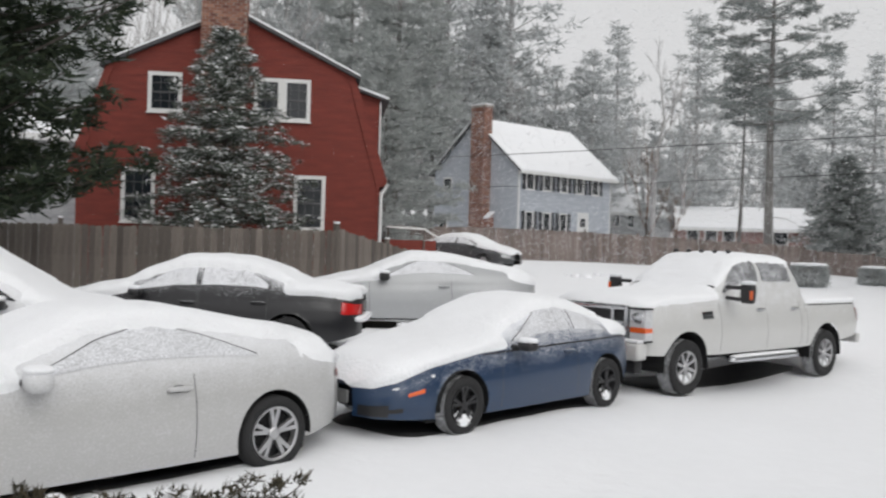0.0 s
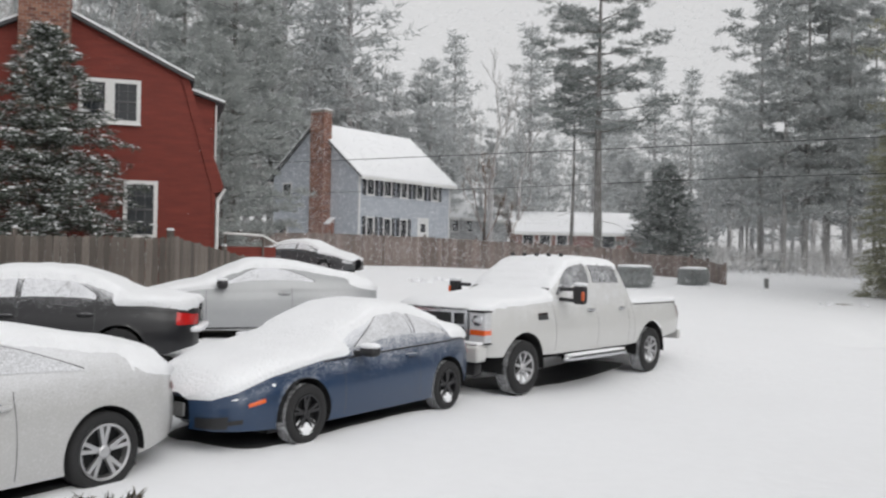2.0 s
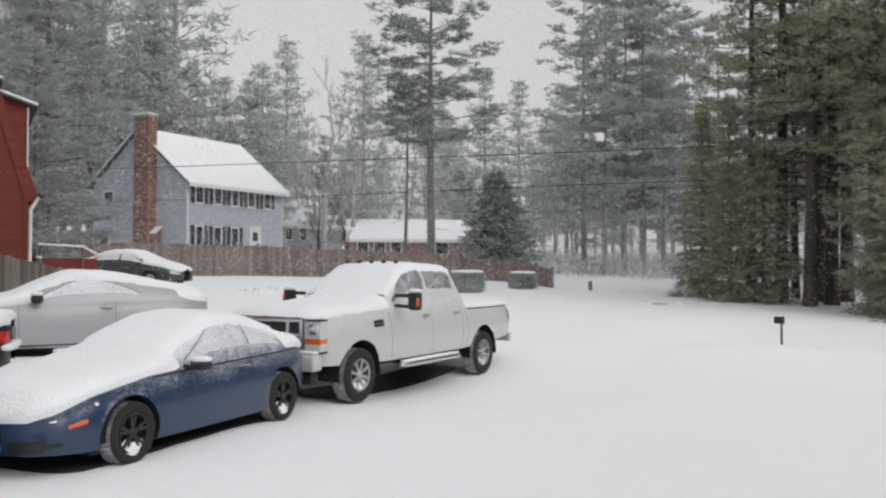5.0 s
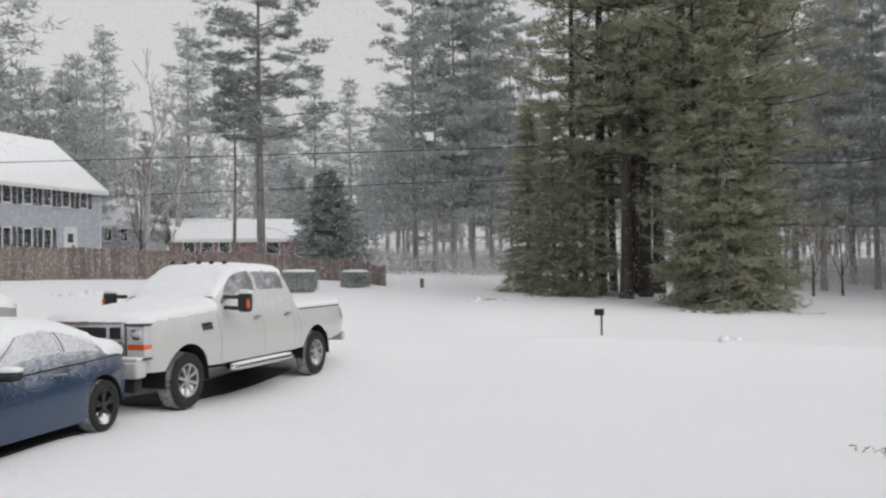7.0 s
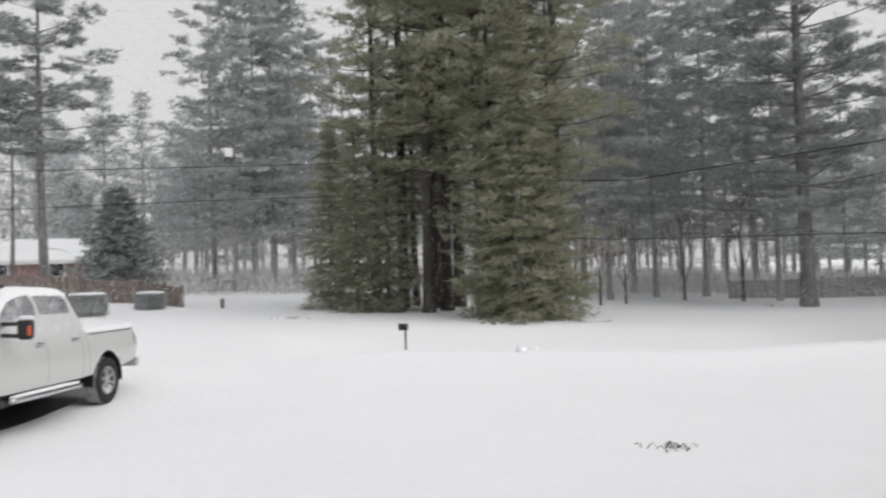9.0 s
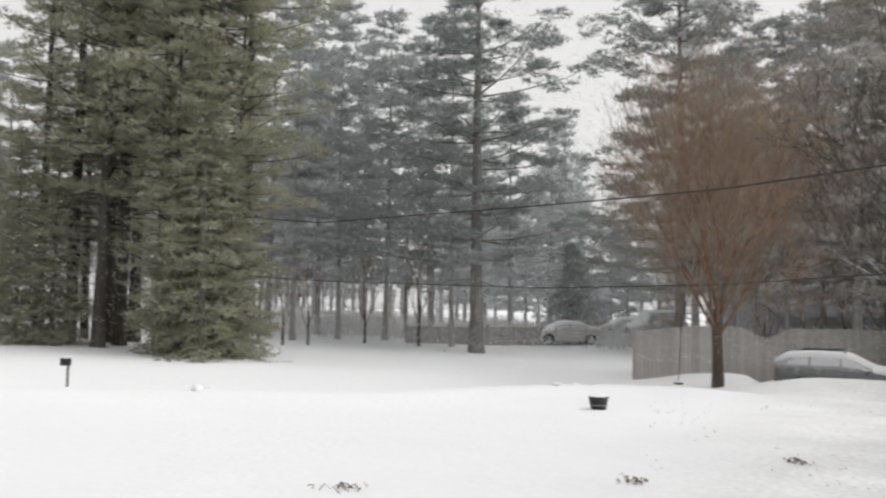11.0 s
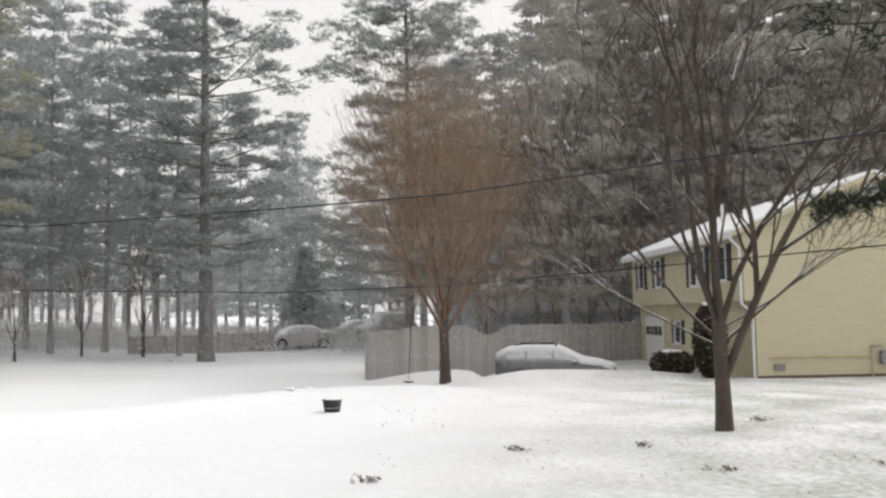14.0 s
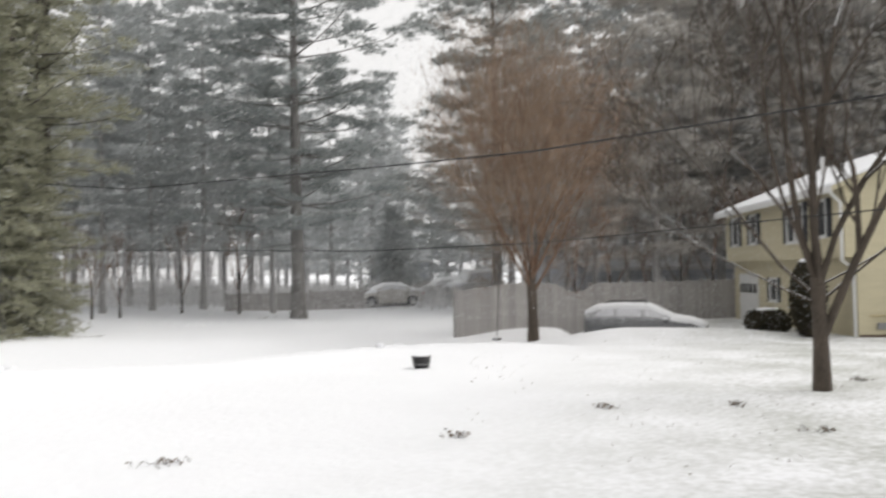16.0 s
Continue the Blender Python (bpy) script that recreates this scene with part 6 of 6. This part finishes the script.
# the leafless maple on the lawn and the russet tree by the drive
place(bare_tree("maple", "leafless maple with spreading snow-lined limbs on the lawn", 61, 2.0, 0.135,
                [(0.95, -1.5, 0.46, 3.4, 0.085), (1.9, 0.5, 0.06, 4.2, 0.085), (1.95, -1.3, 0.20, 4.0, 0.06), (1.9, 1.5, 0.26, 4.2, 0.065), (1.8, 1.6, 0.52, 3.8, 0.05), (1.75, 3.3, 0.5, 3.0, 0.04),
                 (1.7, 1.5, 0.9, 3.4, 0.034), (1.65, -1.6, 0.85, 2.6, 0.03), (1.6, 1.8, 1.25, 2.6, 0.024), (1.95, -1.3, 1.25, 2.3, 0.022)],
                M_BARK_MAPLE, M_BARK_MAPLE, category="maple tree", snow_fork=True, twig_depth=5, split=(2, 4), spread=0.62, upward=0.16, shrink=0.64, wiggle=0.16, min_r=0.006), -97.55, 17.0, 0)


def russet_tree():
    t = place(bare_tree("russet_tree", "young tree with a full crown of fine russet twigs", 62, 2.6, 0.18,
                        [(1.6 + 0.12 * i, 2.4 * i, 0.30 + 0.10 * (i % 4), 3.1, 0.06) for i in range(11)],
                        M_BARK_MAPLE, M_TWIG, category="deciduous tree", twig_depth=5, split=(2, 3), spread=0.40, upward=0.26, shrink=0.75, min_r=0.006), -80.25, 33.0, 0)
    rng = np.random.default_rng(4)
    n = 5200
    u = rng.normal(size=(n, 3))
    u /= np.linalg.norm(u, axis=1, keepdims=True)
    r = rng.uniform(0.05, 1.0, (n, 1)) ** 0.55
    lump = np.array([1 + 0.55 * noise.noise(Vector(v) * 2.4) for v in u])[:, None]
    p = u * r * lump * np.array([4.0, 4.0, 5.0]) + np.array([0, 0, 7.3])
    d = p - np.array([0, 0, 2.0])
    d /= np.linalg.norm(d, axis=1, keepdims=True)
    tri = needles(p, d * 2.2, 5, 0.6, 0.013, rng, 0.3, 1.0)
    tagged(part("twig_crown", tri_mesh("twigs", tri, M_RUST), M_RUST, t, "fine russet twigs"), kind="stuff")


russet_tree()


def side_pine():
    """The pine beside the camera whose lowest bough hangs into view."""
    t = pine("side_pine", 15, 5.0, 3.0, 0.22, 71, M_PINE, M_BARK, "dark pine with one low bough reaching over the lawn", tiers=22, per=8, tufts=22, count=12, length=0.2, width=0.03)
    place(t, -116.5, 11.5, 0)
    rng, r_ = np.random.default_rng(72), random.Random(72)
    tip = t.matrix_world.inverted() @ Vector((*way(-103.2, 11.0), 3.15))
    pts = [Vector((0, 0, 3.4)).lerp(tip, f) + Vector((0, 0, 0.12 * math.sin(3 * f))) for f in np.linspace(0, 1, 8)]
    b = part("low_bough", tube(pts, [0.05, 0.045, 0.04, 0.032, 0.025, 0.018, 0.012, 0.005], 6), M_BARK, t, "long drooping bough")
    P, D = [], []
    for i in range(170):
        f = r_.uniform(0.25, 1.0)
        q = Vector((0, 0, 3.4)).lerp(tip, f) + Vector((0, 0, 0.12 * math.sin(3 * f)))
        P.append((q.x + r_.gauss(0, 0.14 * (1.2 - f)), q.y + r_.gauss(0, 0.14 * (1.2 - f)), q.z + r_.gauss(-0.02, 0.07)))
        D.append(tuple(tip.normalized()))
    tagged(part("bough_needles", tri_mesh("bough_needles", needles(np.array(P), np.array(D), 26, 0.12, 0.010, rng, 0.0, 0.8), M_PINE), M_PINE, b), kind="stuff")


side_pine()


# ---- shrubs and small things ----
def clipped_bush(name, sx, sy, h, seed, mat, label, count=5000, leaf=0.05, square=0.8):
    """A shrub: short stems under a skin of small leaves, with snow on its top."""
    rng = np.random.default_rng(seed)
    t = thing(name, Matrix.Identity(4), label, "shrub")
    u = rng.normal(size=(count, 3))
    u /= np.abs(u).max(1, keepdims=True) ** square * np.linalg.norm(u, axis=1, keepdims=True) ** (1 - square)
    r = rng.uniform(0.75, 1.03, (count, 1))
    p = u * r * np.array([sx, sy, h / 2]) + np.array([0, 0, h / 2])
    tri = needles(p, u, 1, leaf, leaf * 0.6, rng, 0.1, 1.0)
    tagged(part("foliage", tri_mesh("foliage", tri, mat), mat, t), kind="stuff")
    stems = []
    rr_ = random.Random(seed)
    for i in range(7):
        a = rr_.uniform(0, 6.28)
        stems.append(tube([(0.1 * math.cos(a), 0.1 * math.sin(a), -0.1), (sx * 0.6 * math.cos(a), sy * 0.6 * math.sin(a), h * 0.8)], [0.02, 0.006], 5))
    tagged(part("stem_cluster", join(*stems), M_BARK, t), kind="stuff")
    v, f = blob(sx * (0.97 if square > 0.5 else 0.5), sy * (0.97 if square > 0.5 else 0.5), 0.07, 3.0, 28, 8)
    v = [(x * (1 + 0.08 * noise.noise((x * 4, y * 4, seed))), y, z + h + 0.02 * noise.noise((x * 5, y * 5, 2))) for x, y, z in v]
    part("snow_cap", (v, f), M_ROOFSNOW, t, "flat cap of snow", True)
    return t


place(clipped_bush("clipped_shrub", 0.66, 0.6, 0.85, 1, M_PINE_MID, "dark clipped shrub with a flat cap of snow", 6000, 0.07), -20.8, 36.5)
place(clipped_bush("clipped_shrub", 0.58, 0.5, 0.72, 2, M_PINE_MID, "low clipped shrub with a cap of snow", 5000, 0.07), -24.4, 40)
place(clipped_bush("clipped_shrub", 0.55, 0.5, 0.7, 3, M_PINE_MID, "low clipped shrub far along the street", 3000, 0.08), -28.85, 58)
place(clipped_bush("foundation_shrub", 0.95, 0.75, 0.9, 4, M_SHRUB, "dark evergreen shrub with snow against the yellow house", 9000, 0.1, 0.15), -94.6, 33.5)
place(clipped_bush("tall_shrub", 0.5, 0.5, 2.45, 5, M_SHRUB, "tall dark evergreen at the corner of the yellow house", 12000, 0.11, 0.1), -96.9, 30.8)


def lumpy(data, seed):
    """The same shape, uneven."""
    return [Vector(v) * (1 + 0.45 * noise.noise(Vector(v) * 14 + Vector((seed, 0, 0)))) for v in data[0]], data[1]


def snowy_juniper():
    """The low evergreen below the camera, clotted with snow."""
    rng = np.random.default_rng(77)
    t = thing("juniper_bush", Matrix.Identity(4), "low evergreen bush with clots of snow beside the house", "shrub")
    P, D, clots = [], [], []
    stems = []
    rr_ = random.Random(9)
    for i in range(170):
        a, ln = rr_.uniform(0, 6.28), rr_.uniform(0.3, 1.0)
        cx, cy = rr_.uniform(-0.9, 0.9), rr_.uniform(-0.35, 0.35)
        tip = Vector((cx + math.cos(a) * ln * 0.55, cy + math.sin(a) * ln * 0.45, 0.30 + rr_.uniform(0, 0.2)))
        stems.append(tube([(cx * 0.6, cy * 0.6, 0.0), tip], [0.010, 0.003], 4))
        for s in np.linspace(0.35, 1.0, 14):
            q = Vector((cx * 0.6, cy * 0.6, 0)).lerp(tip, s)
            P.append((q.x + rr_.uniform(-.04, .04), q.y + rr_.uniform(-.04, .04), q.z + rr_.uniform(-.03, .03)))
            D.append(tuple((tip - Vector((cx, cy, 0))).normalized()))
        if i % 2 == 0:
            clots.append(moved(lumpy(blob(rr_.uniform(0.02, 0.06), rr_.uniform(0.02, 0.05), rr_.uniform(0.02, 0.04), 2.0, 14, 8), i), *tip, rr_.uniform(-15, 15), 0, rr_.uniform(0, 180)))
    tagged(part("stem_cluster", join(*stems), M_BARK, t), kind="stuff")
    tagged(part("foliage", tri_mesh("foliage", needles(np.array(P), np.array(D), 18, 0.05, 0.014, rng, 0.2, 1.0), M_SHRUB), M_SHRUB, t), kind="stuff")
    for c in clots:
        part("snow_clot", c, M_SNOW_CAR, t, "", True)
    return t


j = snowy_juniper()
x, y = way(27.2, 4.6)
j.matrix_world = pose(x, y, 0.16, 0, 0, 22) @ Matrix.Diagonal((1.1, 1.0, 1.15, 1))

# mailbox
x, y = way(-40.2, 21.3)
mb = thing("mailbox", pose(x, y, ground(x, y) - 0.02, 0, 0, 25) @ Matrix.Diagonal((0.45, 0.45, 0.85, 1)), "dark mailbox on a post beside the street", "mailbox")
part("post", box(-0.045, 0.045, -0.045, 0.045, -0.1, 1.0, 0.006), M_FENCE, mb, "wooden post")
part("box", prism([(-0.09, 1.0), (0.09, 1.0), (0.09, 1.12), (0.065, 1.18), (0.0, 1.21), (-0.065, 1.18), (-0.09, 1.12)], -0.12, 0.36), M_TRIMBLK, mb, "black metal box")
part("flag", box(0.092, 0.10, 0.0, 0.03, 1.05, 1.25), M_TAIL, mb)
part("snow", moved(blob(0.09, 0.23, 0.03, 3), 0, 0.12, 1.21), M_ROOFSNOW, mb, "", True)

# marker post
x, y = way(-28.7, 40)
mp = thing("marker_post", pose(x, y, ground(x, y)), "short grey marker post in the snow", "post")
part("post", box(-0.07, 0.07, -0.07, 0.07, -0.1, 0.42, 0.02), M_METAL, mp)

# planter tub
x, y = way(-73.0, 20.3)
tb = thing("planter_tub", pose(x, y, ground(x, y)), "dark wooden half barrel filled with snow", "planter")
part("tub", lathe([(0.0, 0.0), (0.17, 0.0), (0.225, 0.28), (0.205, 0.28), (0.19, 0.2)], 24, "z"), M_TRIMBLK, tb, "dark tapered tub", True)
part("hoop", lathe([(0.192, 0.08), (0.198, 0.08), (0.203, 0.105), (0.196, 0.105)], 24, "z"), M_METAL, tb)
part("snow", moved(blob(0.2, 0.2, 0.07, 2.2), 0, 0, 0.25), M_SNOW, tb, "mound of snow", True)


def twig_litter(az, d, w, seed, label="dry leaves and twigs poking through the snow"):
    rr_ = random.Random(seed)
    x, y = way(az, d)
    t = thing("leaf_litter", pose(x, y, ground(x, y), 0, 0, rr_.uniform(0, 20) + az), label, "leaves", "litter on the lawn")
    pieces, lv = [], []
    for i in range(11):
        px, py = rr_.gauss(0, w * 0.35), rr_.gauss(0, 0.10)
        a = rr_.uniform(0, 6.28)
        ln = rr_.uniform(0.05, 0.16)
        pieces.append(tube([(px, py, 0.0), (px + math.cos(a) * ln * 0.6, py + math.sin(a) * ln * 0.6, 0.04 + rr_.random() * 0.05), (px + math.cos(a) * ln, py + math.sin(a) * ln, 0.03)], [0.005, 0.004, 0.003], 4))
        for k in range(1):
            lv.append(moved(blob(0.035, 0.022, 0.004, 2, 8, 4), px + rr_.uniform(-.06, .06), py + rr_.uniform(-.06, .06), 0.02 + rr_.random() * 0.04, rr_.uniform(-50, 50), rr_.uniform(-50, 50), rr_.uniform(0, 180)))
    tagged(part("twig_cluster", join(*pieces), M_BARK, t), kind="stuff")
    tagged(part("leaf_cluster", join(*lv), M_LEAF, t), kind="stuff")
    return t


twig_litter(-57.0, 10.3, 0.38, 1)
twig_litter(-75.2, 11.3, 0.25, 2)
twig_litter(-84.8, 14.0, 0.2, 3)
twig_litter(-92.6, 14.6, 0.2, 4)
twig_litter(-97.2, 12.5, 0.35, 5)
twig_litter(-99.7, 18.5, 0.25, 6)
twig_litter(-52.6, 31.0, 0.9, 7, "brush of dry branches beside the grove")
twig_litter(-63.0, 42.5, 0.6, 8)
twig_litter(-33.0, 33.0, 0.4, 9)
twig_litter(-106.5, 13.5, 0.25, 10)


def cable(name, ends, sag, r, label):
    """A cable hung between places given by bearing, distance and height."""
    pts = []
    for (a0, d0, z0), (a1, d1, z1) in zip(ends[:-1], ends[1:]):
        p, q = Vector((*way(a0, d0), z0)), Vector((*way(a1, d1), z1))
        for i in range(33):
            f = i / 32
            v = p.lerp(q, f)
            v.z -= sag * 4 * f * (1 - f)
            pts.append(v)
    ob = new(name, mesh_of(name, *tube(pts, [r] * len(pts), 6), M_WIRE, True))
    return tagged(ob, label, "cable")


cable("power_cable", [(-43, 38, 6.0), (-55, 31, 5.03), (-69.7, 20.9, 4.56), (-80.6, 17.5, 4.42), (-108.4, 14, 4.56), (-130, 14, 4.8)], 0.0, 0.017, "dark overhead cable across the yard")
cable("telephone_cable", [(-43, 38, 3.6), (-55, 31, 3.0), (-69.5, 20.9, 2.60), (-80.6, 17.5, 2.60), (-108.4, 14, 2.93), (-130, 14, 3.2)], 0.0, 0.011, "thin dark cable sagging low across the yard")
cable("street_cable", [(14, 54, 6.4), (-1.25, 45, 6.65), (-27.8, 38, 6.8), (-43, 38, 6.9)], 0.0, 0.015, "dark overhead cable along the street")
cable("street_cable", [(14, 54, 4.8), (-10.6, 44, 5.3), (-27.8, 38, 5.4), (-43, 38, 5.5)], 0.0, 0.012, "thin overhead cable along the street")


# rope swing under the russet tree
x, y = way(-77.9, 32.4)
g = ground(x, y)
sw = thing("rope_swing", pose(x, y, 0), "disc swing hanging on a long rope, capped with snow", "swing")
part("rope", tube([(0, 0, g + 0.3), (0.05, -0.1, g + 2.4), (0.2, -0.8, g + 5.2)], [0.012] * 3, 6), M_WIRE, sw, "thin dark rope")
part("seat", moved(blob(0.17, 0.17, 0.035, 2.6), 0, 0, g + 0.28), M_TRIMBLK, sw, "dark round seat", True)
part("seat_snow", moved(blob(0.15, 0.15, 0.04, 2.2), 0, 0, g + 0.335), M_ROOFSNOW, sw, "", True)

# clods of snow thrown up along the upper drive and the street
r_ = random.Random(44)
for az, d, n in ((-6.6, 34.5, 7), (-8.6, 36, 5), (-9.3, 18.8, 0), (-33.0, 33.0, 4), (-47.5, 20.4, 6), (-61, 22.5, 5), (-70.5, 25.0, 5)):
    for i in range(n):
        x, y = way(az + r_.uniform(-1.2, 1.2), d + r_.uniform(-0.6, 0.6))
        q = r_.uniform(0.08, 0.2)
        ob = new("snow_clod", mesh_of("snow_clod", *lumpy(blob(q, q * 0.8, q * 0.6, 2.2, 14, 8), i + az), M_SNOW, True))
        ob.matrix_world = pose(x, y, ground(x, y) + q * 0.15, 0, 0, r_.uniform(0, 180))
        tagged(ob, "rough clod of snow lying on the snowy ground", "snow", "snow clods")

# a low bench and planter far along the street
x, y = way(-27.3, 57)
bn = thing("bench", pose(x, y, ground(x, y), 0, 0, -27), "low bench under snow far along the street", "bench")
part("seat", box(-0.7, 0.7, -0.2, 0.2, 0.38, 0.44, 0.01), M_FENCE_GREY, bn)
part("backrest", box(-0.7, 0.7, 0.17, 0.22, 0.5, 0.85, 0.01), M_FENCE_GREY, bn)
for sx in (-0.6, 0.6):
    part("leg", box(sx - 0.04, sx + 0.04, -0.18, 0.2, -0.05, 0.38), M_FENCE_GREY, bn)
part("bench_snow", box(-0.7, 0.7, -0.2, 0.16, 0.44, 0.52, 0.03), M_ROOFSNOW, bn)


def lawn_specks():
    """Blades of dead grass that poke through the thin snow of the lawn."""
    rng = np.random.default_rng(31)
    P = []
    for i in range(700):
        d, az = rng.uniform(9, 29), rng.uniform(-112, -76)
        if noise.noise((d * 0.5, az * 0.25, 7)) < 0.02:
            continue
        x, y = way(az, d)
        P.append((x, y, ground(x, y)))
    P = np.array(P)
    tri = needles(P, np.zeros_like(P), 2, 0.045, 0.010, rng, 1.0, 0.5)
    ob = new("grass_specks", tri_mesh("grass_specks", tri, M_LEAF))
    tagged(ob, "dead grass blades poking through thin snow", "grass", kind="stuff")


lawn_specks()


def falling_snow():
    """Flakes in the air: few near by, thicker with distance and towards the ground, set round the camera as haze."""
    rng = np.random.default_rng(99)
    parts = []
    for n, d0, d1, size, low in ((3000, 4.0, 16.0, 0.0005, 1.0), (520000, 31.0, 80.0, 0.0009, 1.5)):
        d = rng.uniform(d0, d1, n)
        az = np.radians(rng.uniform(-113, 31, n))
        el = np.radians(-3 + 23 * rng.uniform(0, 1, n) ** low)
        p = np.stack([-np.sin(az) * d, np.cos(az) * d, 2.05 + d * np.tan(el)], 1)
        a = rng.normal(size=(n, 3))
        a /= np.linalg.norm(a, axis=1, keepdims=True)
        b = np.cross(a, rng.normal(size=(n, 3)))
        b /= np.linalg.norm(b, axis=1, keepdims=True)
        # flakes grow with distance to fit the camera's view, far beyond real size
        s = d[:, None] * size * rng.uniform(0.5, 1.3, (n, 1))
        keep = p[:, 2] > 0.3
        parts.append(np.stack([p - a * s * 0.6, p + a * s * 0.6, p + b * s], 1)[keep].reshape(-1, 3))
    ob = new("falling_snow", tri_mesh("falling_snow", np.concatenate(parts), M_SNOW_FLAKE))
    tagged(ob, "white snowflakes in the air, sized by distance to form haze", "snow", kind="stuff")


M_SNOW_FLAKE = material("snowflake", (0.9, 0.91, 0.93), rough=1.0, var=0.02, scale=2, spec=0.1)
falling_snow()


def undergrowth():
    """Brush along the far edge of the woods, in uneven clumps, its pale tone painted haze."""
    rng = np.random.default_rng(41)
    clumps = 950
    az = np.radians(rng.uniform(-112, -23.5, clumps))
    d = rng.uniform(53, 84, clumps)
    high = rng.uniform(0.5, 2.2, clumps)
    cx, cy = -np.sin(az) * d, np.cos(az) * d
    cz = np.array([ground(float(x), float(y)) for x, y in zip(cx, cy)])
    per = 85
    i = np.repeat(np.arange(clumps), per)
    n = len(i)
    foot = np.stack([cx[i], cy[i], cz[i] - 0.1], 1) + rng.normal(0, 1, (n, 3)) * np.array([0.9, 0.9, 0.0])
    foot[:, 2] += high[i] * rng.uniform(0, 0.55, n)
    rise = rng.normal(0, 0.45, (n, 3))
    rise[:, 2] = 1.0
    tip = foot + rise * (high[i] * rng.uniform(0.2, 0.5, n))[:, None]
    side = rng.normal(size=(n, 3)) * np.array([1, 1, 0.2])
    side /= np.linalg.norm(side, axis=1, keepdims=True)
    tri = np.stack([foot - side * 0.035, foot + side * 0.035, tip], 1).reshape(-1, 3)
    ob = new("undergrowth", tri_mesh("undergrowth", tri, M_BRUSH))
    tagged(ob, "leafless brush along the far woods, haze put into its colour", "brush", kind="stuff")


# near-white brush colour stands in for haze low between the trunks
M_BRUSH = material("hazed_brush", (0.74, 0.735, 0.73), rough=0.95, var=0.12, scale=3)
undergrowth()
